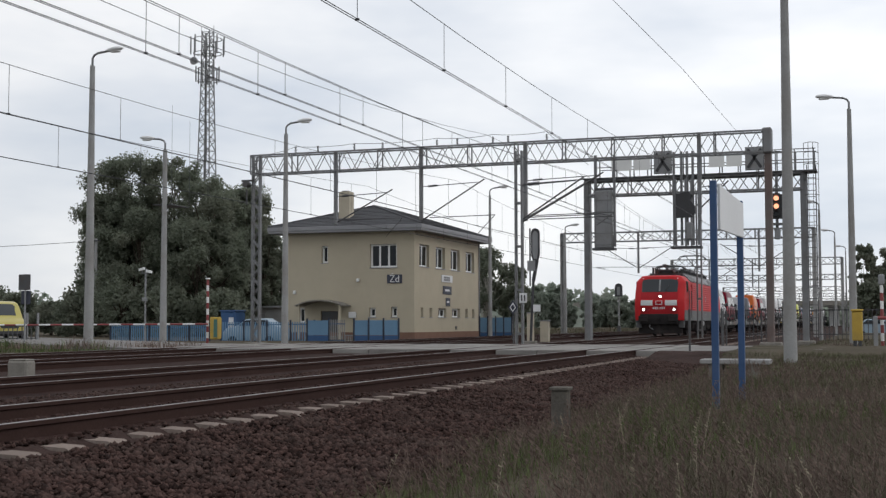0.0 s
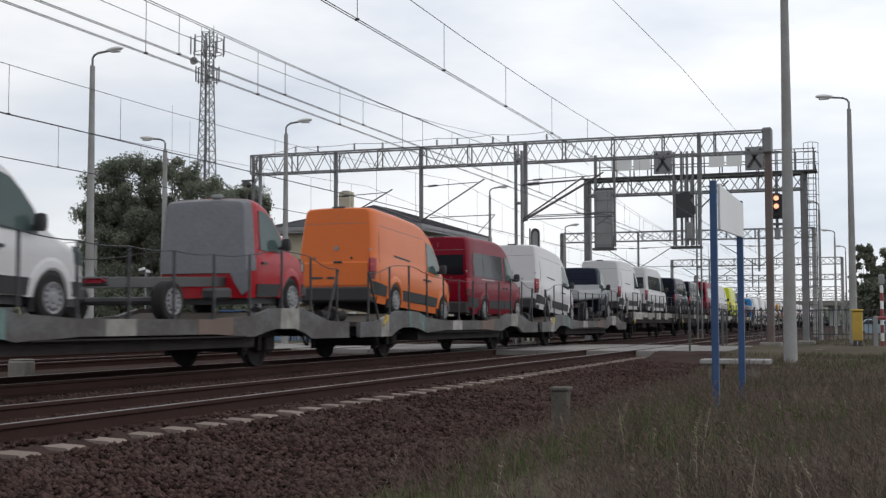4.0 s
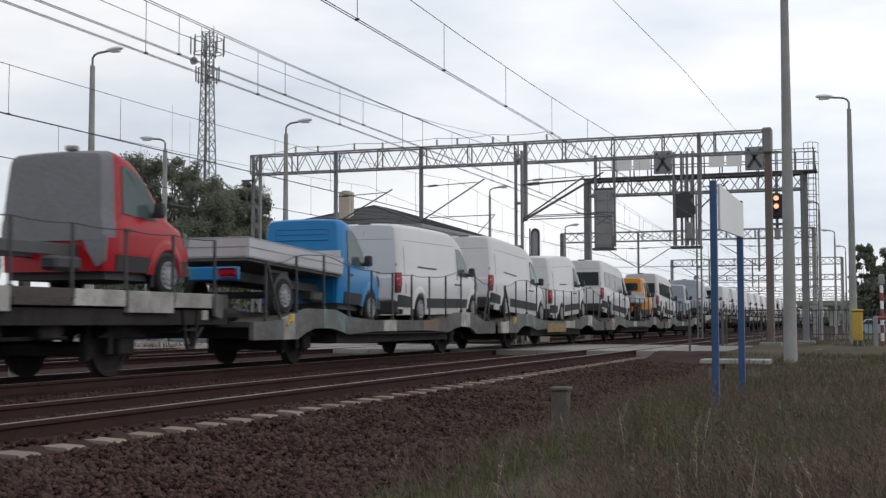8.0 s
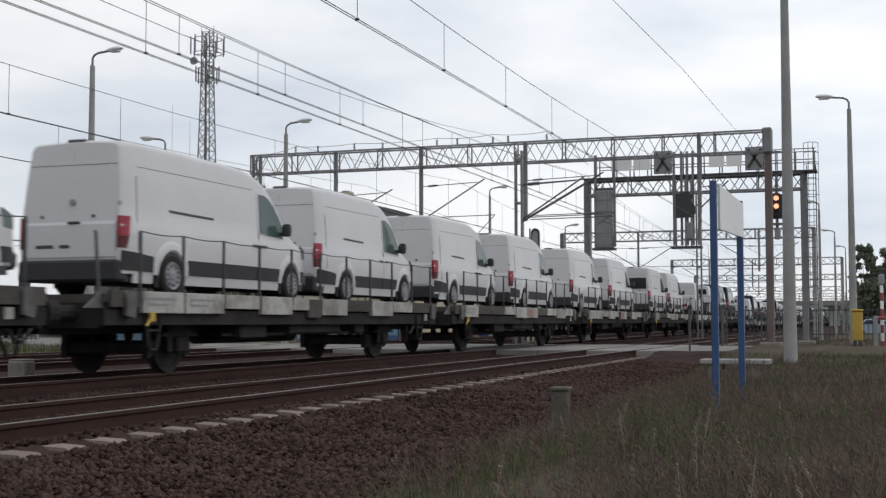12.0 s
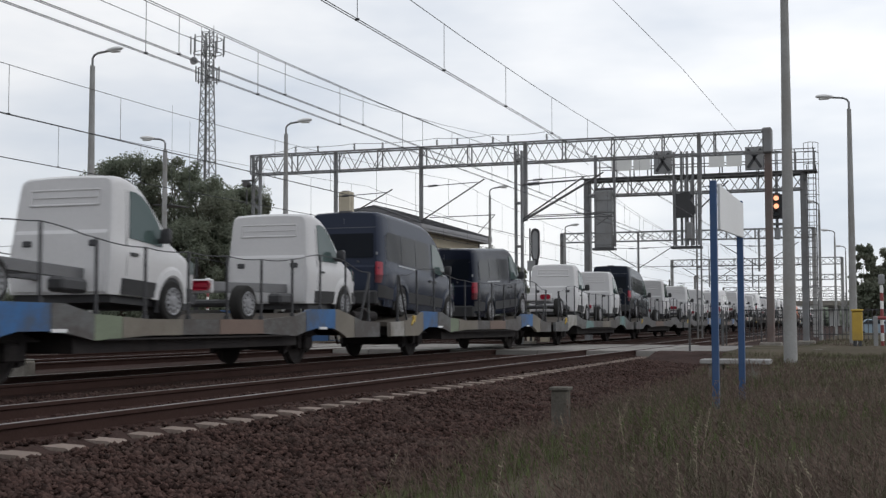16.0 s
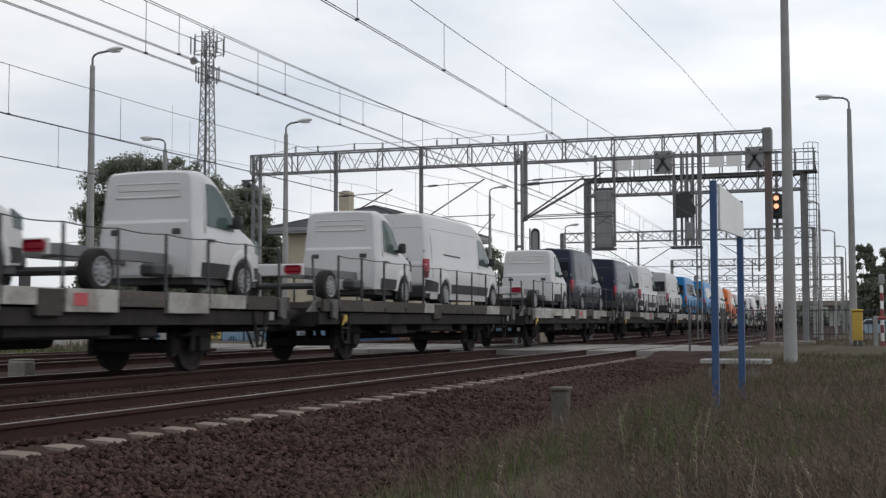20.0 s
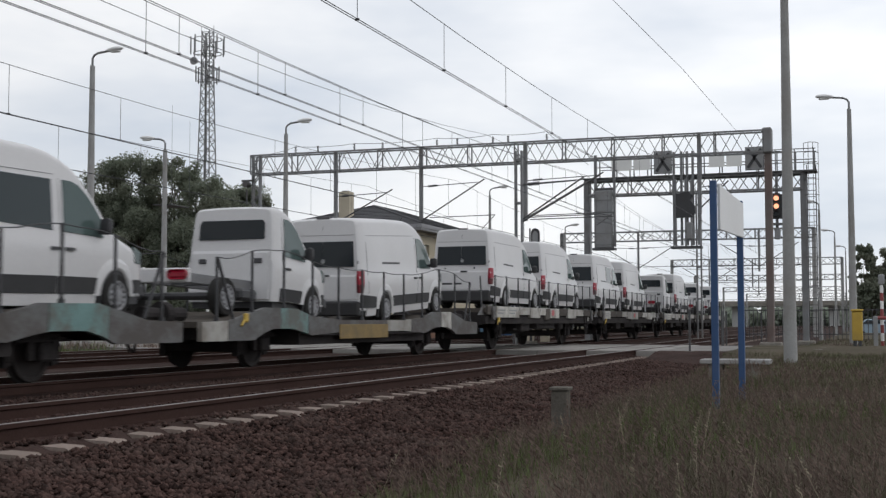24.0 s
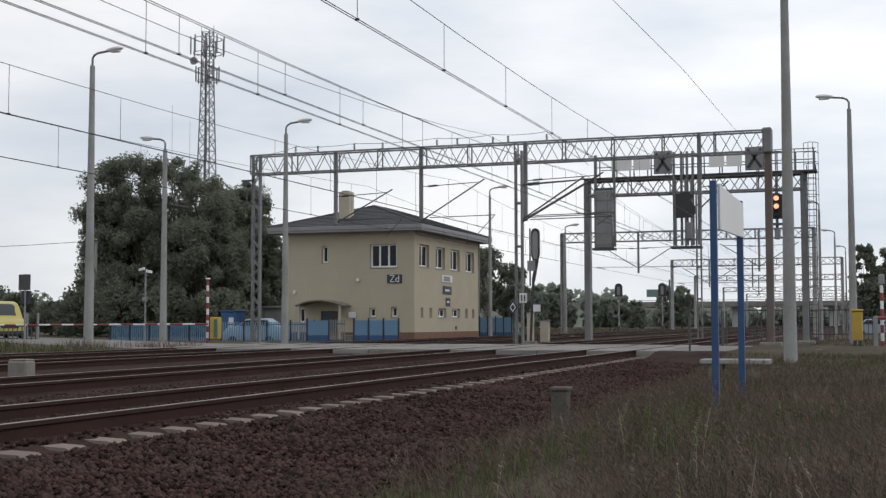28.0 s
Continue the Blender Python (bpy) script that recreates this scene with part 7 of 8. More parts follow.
    if bed == "drop":
        y1 = yb - 0.08
        part("bed_floor", Shape().box(-1.03, 1.03, ye + 0.1, y1, 0.9, 0.97), M_DARKSTEEL, t)
        for sd in (1, -1):
            part("drop_side", Shape().box(sd * 1.06 - 0.02, sd * 1.06 + 0.02, ye + 0.1, y1, 0.95, 1.34, 0.008), M_ALU, t, "low dropside")
            for z in (0.97, 1.145, 1.315):
                part("side_rib", Shape().box(sd * 1.082 - 0.006, sd * 1.082 + 0.006, ye + 0.1, y1, z, z + 0.018), M_GREYBOX, t)
            part("mudguard", v.patch([(ra - 0.45, 0.78), (ra + 0.45, 0.78), (ra + 0.4, 0.84), (ra - 0.4, 0.84)], -0.02, sd), M_BLACK, t)
        part("tail_board", Shape().box(-1.04, 1.04, ye + 0.08, ye + 0.12, 0.95, 1.34, 0.008), M_ALU, t, "low tailboard")
        for z in (0.97, 1.145, 1.315):
            part("side_rib", Shape().box(-1.04, 1.04, ye + 0.072, ye + 0.084, z, z + 0.018), M_GREYBOX, t)
        part("wheel_cover", Shape().tube((1.0, ra, 0.36), (0.82, ra, 0.36), 0.43, 0.43, 18), M_BLACK, t, "black rear mudguard")
        part("head_board", Shape().box(-1.0, 1.0, y1 - 0.03, y1, 0.95, 1.5), M_ALU, t)
    lean_back(t, yb)
    return t


COLOURS = {"white": (0.575, 0.567, 0.57), "silver": (0.35, 0.39, 0.435), "red": (0.165, 0.0015, 0.014), "brightred": (0.36, 0.006, 0.014), "orange": (0.62, 0.14, 0.022), "amber": (0.55, 0.23, 0.02),
           "yellow": (0.58, 0.62, 0.03), "navy": (0.013, 0.016, 0.029), "black": (0.007, 0.009, 0.018), "slate": (0.024, 0.029, 0.046), "blue": (0.010, 0.175, 0.42), "charcoal": (0.011, 0.013, 0.020), "vanyellow": (0.42, 0.36, 0.10)}
DARK = ("navy", "black", "slate", "charcoal")
TONE = {"white": "white", "silver": "silver-grey", "red": "dark red", "brightred": "bright red", "orange": "orange", "amber": "amber-orange", "yellow": "lime-yellow",
        "navy": "navy blue", "black": "black", "slate": "slate-grey", "blue": "bright blue", "charcoal": "near-black"}
PROTO = {}


def vehicle(code, colour):
    """Each kind and colour is built once and copied."""
    key = (code, colour)
    if key in PROTO:
        return copy_thing(PROTO[key], Matrix())
    c = TONE[colour]
    lg = code.endswith("+")
    long_word = "long " if lg else ""
    code = code.rstrip("+")
    if code == "van":
        t = panel_van(f"{long_word}{c} high-roof panel van standing on a wagon", colour, long=lg)
    elif code == "vanw":
        t = panel_van(f"{long_word}{c} high-roof panel van with dark rear windows on a wagon", colour, rear="glass", long=lg)
    elif code == "bus":
        t = panel_van(f"{long_word}{c} high-roof minibus with tinted windows on a wagon", colour, side="bus", rear="glass", name="minibus", long=lg)
    elif code == "lowbus":
        t = panel_van(f"{long_word}{c} low-roof minibus with tinted windows on a wagon", colour, "low", side="bus", rear="glass", name="minibus", long=lg)
    elif code == "crew":
        t = panel_van(f"{long_word}{c} crew van with one side window and rear glass", colour, side="crew", rear="glass", name="crew_van", long=lg)
    elif code == "crewp":
        t = panel_van(f"{long_word}{c} crew van with one side window and plain rear doors", colour, side="crew", name="crew_van", long=lg)
    elif code == "cc":
        t = light_truck(f"{c} chassis cab with bare frame on a wagon", colour)
    elif code == "ccs":
        t = light_truck(f"{c} short chassis cab with bare frame on a wagon", colour, short=True)
    elif code == "ccw":
        t = light_truck(f"{c} chassis cab with rear window and bare frame", colour, window=True, short=True)
    elif code == "cov":
        t = light_truck(f"{c} chassis cab under a grey protective cover", colour, cover=True)
    elif code == "drop":
        t = light_truck(f"{c} pickup with low aluminium dropsides on a wagon", colour, "drop", name="dropside_truck")
    elif code == "dropw":
        t = light_truck(f"{c} dropside pickup with a cab rear window", colour, "drop", window=True, name="dropside_truck")
    else:
        t = light_truck(f"{c} crew-cab pickup with low dropsides on a wagon", colour, "drop", crew=True, window=True, name="crew_cab_pickup", short=True)
    PROTO[key] = t
    return t


# kind, colour, metres along the train of the tail
LOAD = """bus+ white 94.95;bus red 102.45;drop white 109.81;cov brightred 117.46;van orange 126.71;bus red 134.08;van white 141.80;drop navy 148.90
van white 156.90;bus+ white 164.24;lowbus black 174.20;lowbus black 180.60;bus red 189.11;van+ white 196.00;van yellow 204.85;cov brightred 212.07
drop blue 220.77;van+ white 227.70;van+ white 235.53;van white 243.05;bus+ white 252.18;crewcab amber 259.65;bus+ white 266.97;ccs silver 274.30
van silver 283.94;crewcab white 290.90;van white 299.35;van white 306.55;van+ white 314.87;van white 322.05;van white 329.48;van white 336.88
van white 345.45;van white 353.02;vanw white 363.38;van white 370.00;cc white 378.43;dropw white 385.86;van slate 394.50;bus charcoal 401.2
cc white 410.40;cc white 417.47;bus slate 424.56;lowbus black 432.15;cc white 441.96;cc white 449.00;bus charcoal 456.77;cc white 463.84
cc white 473.05;cc white 480.95;cc white 488.28;crew+ white 494.60;cc white 504.97;cc white 511.95;cc white 520.26;van+ white 526.99
cc white 537.27;bus slate 543.80;van slate 552.40;van white 558.78;vanw white 567.84;bus blue 575.23;bus blue 584.55;crew white 591.90
crewp orange 599.88;crew white 606.95;ccw white 613.97;vanw white 621.68;vanw white 631.88;vanw white 638.30;crew white 647.05;vanw white 653.77
ccw white 662.39;vanw white 669.86;ccw white 677.60;ccw white 685.16"""
SLOTS = [row.split() for row in LOAD.replace("\n", ";").split(";")]


# ---- wagons ----
def section_start(k):
    return 93.25 + 15.75 * k + lerp(k, (0, 6, 8, 10, 13, 18, 21, 25, 28, 32, 36, 37), (-0.15, -0.2, -0.35, -0.45, -0.67, -0.4, -0.2, 0.12, 0.32, 0.42, 0.4, 0.2))


def wheelset(t, y, r=0.46):
    for sd in (1, -1):
        w = Shape()
        rings = []
        for rr, xx in ((0.10, 0.69), (r * 0.8, 0.70), (r * 0.86, 0.685), (r + 0.028, 0.685), (r + 0.028, 0.715), (r, 0.72), (r - 0.01, 0.82), (r * 0.84, 0.82), (r * 0.78, 0.77), (0.12, 0.78), (0.09, 0.86), (0.01, 0.86)):
            rings.append([(sd * xx, y + rr * math.cos(a * math.pi / 10), r + rr * math.sin(a * math.pi / 10)) for a in range(20)])
        w.loft(rings)
        w.smooth = True
        part("wheel", w, M_SOOT, t, "grimy steel railway wheel")
        if sd < 0:
            continue
        g = Shape()
        g.box(sd * 0.98 - 0.1, sd * 0.98 + 0.1, y - 0.14, y + 0.14, r - 0.12, r + 0.14, 0.03)
        g.box(sd * 0.98 - 0.03, sd * 0.98 + 0.03, y - 0.33, y + 0.33, r + 0.2, 0.86)
        g.box(sd * 0.98 - 0.03, sd * 0.98 + 0.03, y - 0.33, y - 0.2, r - 0.1, r + 0.22)
        g.box(sd * 0.98 - 0.03, sd * 0.98 + 0.03, y + 0.2, y + 0.33, r - 0.1, r + 0.22)
        part("axle_guard", g, M_UNDER, t)
        sp = Shape()
        for j in range(4):
            L = 0.62 - 0.12 * j
            sp.box(sd * 0.98 - 0.05, sd * 0.98 + 0.05, y - L, y + L, r + 0.15 + 0.035 * j, r + 0.18 + 0.035 * j)
        part("leaf_spring", sp, M_UNDER, t)
    part("axle", Shape().tube((-0.95, y, r), (0.95, y, r), 0.085), M_UNDER, t)
    bk = Shape()
    for d in (-1, 1):
        yy = y + d * (r + 0.10)
        bk.box(-0.86, 0.86, yy - 0.05, yy + 0.05, r - 0.13, r + 0.05, 0.02)
        for x in (-0.77, 0.77):
            bk.prism([(yy - 0.09, r - 0.20), (yy + 0.07, r - 0.16), (yy + 0.10, r + 0.10), (yy + 0.03, r + 0.26), (yy - 0.08, r + 0.22)], "x", x - 0.06, x + 0.06)
            bk.bar((x, yy, r + 0.2), (x, yy - d * 0.03, r + 0.42), 0.06)
        for x in (-0.32, 0.14, 0.42):
            bk.bar((x, yy, r), (x * 0.8, yy - d * 0.04, r + 0.36), 0.09)
    bk.box(-0.05, 0.05, y - r - 0.12, y + r + 0.12, r - 0.13, r + 0.04)
    part("brake_rigging", bk, M_SOOT, t, "sooty brake beam with shoes")


def wagon_ends(t, L, zc=0.98):
    for y, d in ((0.0, 1), (L, -1)):
        for sd in (0.875, -0.875):
            b = Shape()
            b.tube((sd, y - d * 0.02, zc), (sd, y + d * 0.10, zc), 0.20, 0.20, 14)
            b.tube((sd, y + d * 0.10, zc), (sd, y + d * 0.62, zc), 0.095, 0.12, 10)
            part("buffer", b, M_UNDER, t)
        c = Shape()
        c.box(-0.07, 0.07, min(y - d * 0.02, y + d * 0.6), max(y - d * 0.02, y + d * 0.6), 0.90, 1.04)
        c.tube((0.25, y + d * 0.3, 0.86), (0.32, y + d * 0.05, 0.35), 0.03)
        part("coupling", c, M_UNDER, t)
        part("brake_hose", Shape().path([(0.42, y + d * 0.45, 0.92), (0.46, y + d * 0.18, 0.70), (0.44, y + d * 0.05, 0.55), (0.40, y - d * 0.02, 0.62)], 0.028), M_BLACK, t)
    part("brake_lever", Shape().box(1.44, 1.50, 1.72, 1.86, 0.84, 1.0, 0.02).tube((1.46, 1.80, 0.95), (1.48, 1.62, 0.78), 0.022), M_YELLOW, t, "yellow brake lever")


def stakes(t, ys, z0f, top, x=1.42):
    """Side posts of angle steel with a rope strung along their heads."""
    for sd in (1, -1):
        for y in (ys if sd > 0 else ys[::3]):
            z0 = z0f(y)
            p = Shape()
            p.box(sd * x - 0.018, sd * x + 0.018, y - 0.02, y + 0.02, z0 - 0.05, z0 + top)
            p.box(sd * x - 0.035, sd * x + 0.035, y - 0.035, y + 0.035, z0 - 0.1, z0 + 0.06)
            part("stake", p, M_BLACK, t)
        rope = Shape()
        pts = []
        for a, b in zip(ys, ys[1:]):
            for k in range(4):
                u = k / 4
                pts.append((sd * x, a + (b - a) * u, z0f(a + (b - a) * u) + top - 0.12 * u * (1 - u)))
        pts.append((sd * x, ys[-1], z0f(ys[-1]) + top))
        rope.path(pts, 0.010, 5)
        part("stake_rope", rope, M_BLACK, t, "rope strung along the stakes")


FLAT_STAKES = [1.50] + [1.43 + 1.315 * i for i in range(1, 11)]


def flat_wagon(variant):
    L = 15.75
    t = thing("car_carrier_wagon", "flat car-carrying wagon with weathered wooden sides, pale panels and stakes", "wagon", "wagons of the train")
    part("deck", Shape().box(-1.40, 1.40, 0.65, L - 0.65, 1.13, 1.25), M_DECK, t)
    for sd in (1, -1):
        x0, x1 = sorted((sd * 1.40, sd * 1.47))
        part("side_beam", Shape().box(min(sd * 1.30, sd * 1.40), max(sd * 1.30, sd * 1.40), 0.65, L - 0.65, 0.80, 1.04), M_UNDER, t)
        codes = ("PPSPSPWPSW", "WWWWSWWWSW", "PWWSPPWSPS")[variant % 3] if sd > 0 else "W"
        n = len(codes)
        for i, code in enumerate(codes):
            ya, yb = (FLAT_STAKES[i], FLAT_STAKES[i + 1]) if sd > 0 else (FLAT_STAKES[0], FLAT_STAKES[-1])
            z0 = {"P": 0.98, "S": 1.07, "W": 1.065}[code]
            pn = part("side_board" if code == "W" else "side_panel", Shape().box(x0, x1 + (0.014 if code == "P" else 0), ya + 0.03, yb - 0.03, z0, 1.31, 0.008),
                      M_WOOD if code == "W" else M_WPANEL, t, "" if code == "W" else "pale painted side panel")
            if code == "P" and i in (0, 1):
                for zz in (1.2, 1.11):
                    part("writing_bar", Shape().box(1.485, 1.489, ya + 0.15, ya + 0.95 - 0.2 * (zz < 1.15), zz - 0.02, zz + 0.02), M_GREYBOX, pn)
            if code == "P" and i in (5, 6) and variant < 3:
                part("red_mark", Shape().box(1.485, 1.492, ya + 0.2, ya + 0.52, 1.07, 1.25, 0.004), M_FADEDRED, pn, "small faded red square mark")
        if sd > 0:
            part("stake_pocket", Shape().box(1.40, 1.478, 7.42, 7.98, 0.92, 1.30, 0.015), M_WOOD, t, "weathered centre pocket plate")
            for ya, yb in ((0.72, FLAT_STAKES[0]), (FLAT_STAKES[-1], L - 0.72)):
                part("end_board", Shape().box(1.40, 1.47, ya, yb - 0.03, 1.06, 1.31, 0.008), M_WOOD, t)
    u = Shape()
    u.box(-0.45, -0.30, 0.6, L - 0.6, 0.66, 1.13)
    u.box(0.30, 0.45, 0.6, L - 0.6, 0.66, 1.13)
    u.box(-1.3, 1.3, 0.6, 0.82, 0.76, 1.13)
    u.box(-1.3, 1.3, L - 0.82, L - 0.6, 0.76, 1.13)
    for y in (3.2, 5.6, 8.0, 10.4, 12.6):
        u.box(-1.3, 1.3, y - 0.06, y + 0.06, 0.9, 1.13)
    part("underframe", u, M_UNDER, t)
    for y in (1.15, L - 1.15):
        part("end_casting", Shape().prism([(y - 0.13, 0.94), (y + 0.09, 0.90), (y + 0.13, 1.02), (y + 0.13, 1.29), (y - 0.10, 1.31), (y - 0.13, 1.26)], "x", 1.47, 1.53), M_WGREY, t, "grey end casting")
        d_ = 1 if y < 5 else -1
        yl = y + 0.75 * d_
        st = Shape()
        st.path([(1.42, yl - 0.24, 1.04), (1.42, yl - 0.13, 0.50), (1.42, yl - 0.09, 0.42), (1.42, yl + 0.09, 0.42), (1.42, yl + 0.13, 0.50), (1.42, yl + 0.24, 1.04)], 0.028, 6)
        st.bar((1.42, yl - 0.17, 0.72), (1.42, yl + 0.17, 0.72), 0.035)
        part("step_stirrup", st, M_UNDER, t, "dark bent step stirrup")
        if y > 5:
            part("label_plate", Shape().box(1.405, 1.425, y + 0.28 * d_ - 0.09, y + 0.28 * d_ + 0.09, 0.88, 1.04, 0.006), M_WPANEL, t, "pale square plate")
    for y0, y1, z0, m in ((5.0, 6.0, 0.55, M_UNDER), (7.0, 9.4, 0.62, M_UNDER), (10.2, 10.7, 0.6, M_UNDER)):
        part("equipment_box", Shape().box(0.75, 1.28, y0, y1, z0, 0.98, 0.03), m, t)
    br = Shape()
    br.tube((0.0, 5.6, 0.6), (0.0, 9.6, 0.6), 0.16, 0.16, 10)
    br.bar((1.1, 4.6, 0.62), (1.1, 11.0, 0.62), 0.05)
    for y in (5.0, 6.2, 9.4, 10.6):
        br.bar((1.1, y, 0.62), (1.1, y, 0.95), 0.05)
    part("brake_gear", br, M_UNDER, t)
    wheelset(t, 3.35)
    wheelset(t, L - 3.25)
    wagon_ends(t, L)
    e = Shape()
    for x in (-1.3, 1.3):
        e.bar((x, 0.66, 1.07), (x * 0.98, 0.58, 2.17), 0.035)
    part("end_stakes", e, M_DARKSTEEL, t, "dark leaning end stakes")
    part("corner_bracket", Shape().prism([(0.28, 1.05), (1.05, 1.05), (1.0, 1.07 + 0.16), (0.80, 1.07 + 0.28), (0.70, 1.07 + 0.28), (0.52, 1.07 + 0.12)], "x", 1.28, 1.34), M_WGREY, t, "grey corner bracket")
    stakes(t, FLAT_STAKES, lambda y: 1.27, 0.95, 1.44)
    return t


def mirrored(ys, zs, L=15.75):
    return ys + tuple(L - y for y in reversed(ys)), zs + tuple(reversed(zs))


LOW_TOP = mirrored((0.30, 1.3, 2.1, 2.6, 3.9, 4.6, 6.0), (0.84, 0.87, 1.02, 1.11, 1.10, 0.96, 0.89))
LOW_BOTTOM = mirrored((0.30, 2.15, 2.5, 2.9, 3.7, 4.15, 4.6, 6.0), (0.52, 0.52, 0.64, 0.72, 0.72, 0.66, 0.58, 0.64))
LOW_DECK = mirrored((0.30, 1.5, 2.6, 3.9, 5.2), (0.85, 0.89, 1.04, 1.02, 0.83))
low_top = lambda y: lerp(y, *LOW_TOP)
low_bottom = lambda y: lerp(y, *LOW_BOTTOM)
low_deck = lambda y: lerp(y, *LOW_DECK)


def low_wagon(variant):
    """A wagon whose floor dips between raised ends over the axles."""
    L = 15.75
    t = thing("low_floor_wagon", "low-floor car-carrying wagon with grey cranked side sills and stakes", "wagon", "wagons of the train")
    zt, zbot = low_top, low_bottom
    ty, by_ = LOW_TOP[0], LOW_BOTTOM[0]
    G, H = M_WGREY, M_WPANEL
    cuts = {0: ((1.5, G), (2.0, H), (3.3, G), (4.4, M_WTEAL), (6.6, G), (7.4, H), (9.2, G), (10.4, M_WBROWN), (12.2, G), (13.0, H), (L - 0.30, G)),
            1: ((1.2, H), (2.5, M_WBEIGE), (3.6, M_WBLUE), (4.6, G), (5.3, M_WGREEN), (7.0, M_WBEIGE), (8.2, G), (9.8, M_WBROWN), (11.6, G), (13.0, M_WBLUE), (14.0, M_WBEIGE), (L - 0.30, G)),
            2: ((2.2, G), (3.6, H), (5.2, G), (6.6, M_WTEAL), (8.4, G), (10.0, M_WBEIGE), (12.0, G), (13.4, M_WTEAL), (L - 0.30, G)),
            4: ((6.0, G), (8.4, M_WBROWN), (L - 0.30, G)),
            5: ((11.6, G), (12.4, M_WBLUE), (13.2, H), (15.0, M_WBLUE), (L - 0.30, M_WGREEN)),
            3: ((1.2, H), (3.2, G), (4.4, M_WTEAL), (8.6, G), (10.2, H), (12.4, G), (13.2, H), (L - 0.30, G))}[variant]
    for sd in (1, -1):
        x0, x1 = sorted((sd * 1.36, sd * 1.45))
        a = 0.30
        for k, (e, mm) in enumerate(cuts if sd > 0 else ((L - 0.30, G),)):
            inner = sorted(y for y in set(ty + by_) if a < y < e)
            ys = [a + 0.006] + inner + [e - 0.006]
            part("sill_panel", Shape().prism([(y, zt(y)) for y in ys] + [(y, zbot(y)) for y in reversed(ys)], "x", x0, x1 + (0.004 * (k % 2) if sd > 0 else 0)), mm, t)
            a = e
        if sd > 0:
            part("lower_flange", Shape().box(1.30, 1.465, 4.9, L - 4.9, 0.58, 0.605), M_UNDER, t)
            if variant == 3:
                part("route_plate", Shape().box(1.455, 1.475, 5.9, 8.6, 0.50, 0.80, 0.005), M_PLATE, t, "faded yellow plate hanging from the sill")
            if variant == 1:
                for y in (3.6, 12.2):
                    part("white_mark", Shape().box(1.456, 1.462, y, y + 0.35, 0.70, 0.75), M_SIGNW, t)
            for y in (1.0, L - 1.0):
                d_ = 1 if y < 5 else -1
                part("stake_brace", Shape().bar((1.43, y - d_ * 0.15, low_top(y) + 1.06), (1.43, y + d_ * 0.40, 0.90), 0.04), M_BLACK, t)
    d = Shape()
    rings = [[(-1.355, y, low_deck(y) - 0.1), (1.355, y, low_deck(y) - 0.1), (1.355, y, low_deck(y)), (-1.355, y, low_deck(y))] for y in LOW_DECK[0]]
    d.loft(rings)
    part("deck", d, M_DECK, t, "dipped deck")
    u = Shape()
    u.box(-1.3, 1.3, 4.3, L - 4.3, 0.40, 0.72)
    u.box(-1.3, 1.3, 0.5, 0.75, 0.55, 0.84)
    u.box(-1.3, 1.3, L - 0.75, L - 0.5, 0.55, 0.84)
    u.box(-0.5, 0.5, 0.6, L - 0.6, 0.66, 0.74)
    part("underframe", u, M_UNDER, t)
    wheelset(t, 3.3, 0.42)
    wheelset(t, L - 3.25, 0.42)
    wagon_ends(t, L)
    stakes(t, [0.85 + 1.275 * i for i in range(12)], zt, 1.09, 1.41)
    return t


def low_pose(f, a, b):
    """Height and tilt of a vehicle on the dipped deck, f metres of its tail from the section's start, axles at a and b."""
    za, zb = low_deck(f + a), low_deck(f + b)
    slope = (zb - za) / (b - a)
    return za - a * slope + 0.005, math.degrees(math.atan(slope))


LOW = set(range(0, 4)) | set(range(8, 12)) | set(range(20, 26)) | {32, 33}
wagon_proto = {}
for k in range(38):
    if k in LOW:
        var = {9: 3, 33: 3, 32: 2, 22: 2, 23: 4, 24: 5}.get(k, 1 if k >= 20 else 0)
        key = ("low", var)
    else:
        key = ("flat", 1 if k in (5, 13, 19, 27, 31) else (2 if k % 2 else 3 if k < 16 else 0))
    if key not in wagon_proto:
        wagon_proto[key] = ob = low_wagon(key[1]) if key[0] == "low" else flat_wagon(key[1])
    else:
        ob = copy_thing(wagon_proto[key], Matrix())
    on_train(ob, section_start(k))
for i, (code, colour, s) in enumerate(SLOTS):
    s, k = float(s), i // 2
    ob = vehicle(code, colour)
    if k in LOW:
        a, b = (0.50, 4.95) if code in ("cc", "cov", "drop", "dropw") else (1.35, 5.80 if "+" in code else 4.95)
        z, tilt = low_pose(s - section_start(k), a, b)
    else:
        z, tilt = 1.255, 0.0
    on_train(ob, s, z, tilt)
# ---- the locomotive ----
LL = 19.58
loco = thing("electric_locomotive", "red four-axle electric locomotive with grey skirt and lit headlamps", "locomotive")
ZL = (0.95, 1.2, 1.5, 2.0, 2.15, 2.3, 2.62, 3.0, 3.28, 3.34, 3.46, 3.54, 3.585, 3.62, 3.66)
nose = lambda z: lerp(z, (0.84, 1.3, 2.0, 2.2, 2.36, 2.65, 3.38, 3.54, 3.585, 3.62, 3.66), (0.46, 0.42, 0.43, 0.48, 0.56, 0.72, 1.08, 1.15, 1.19, 1.27, 1.60))
half = lambda z: lerp(z, (0.84, 1.5, 2.6, 3.28, 3.34, 3.585, 3.62, 3.66), (1.47, 1.50, 1.50, 1.475, 1.42, 1.21, 1.17, 1.0))


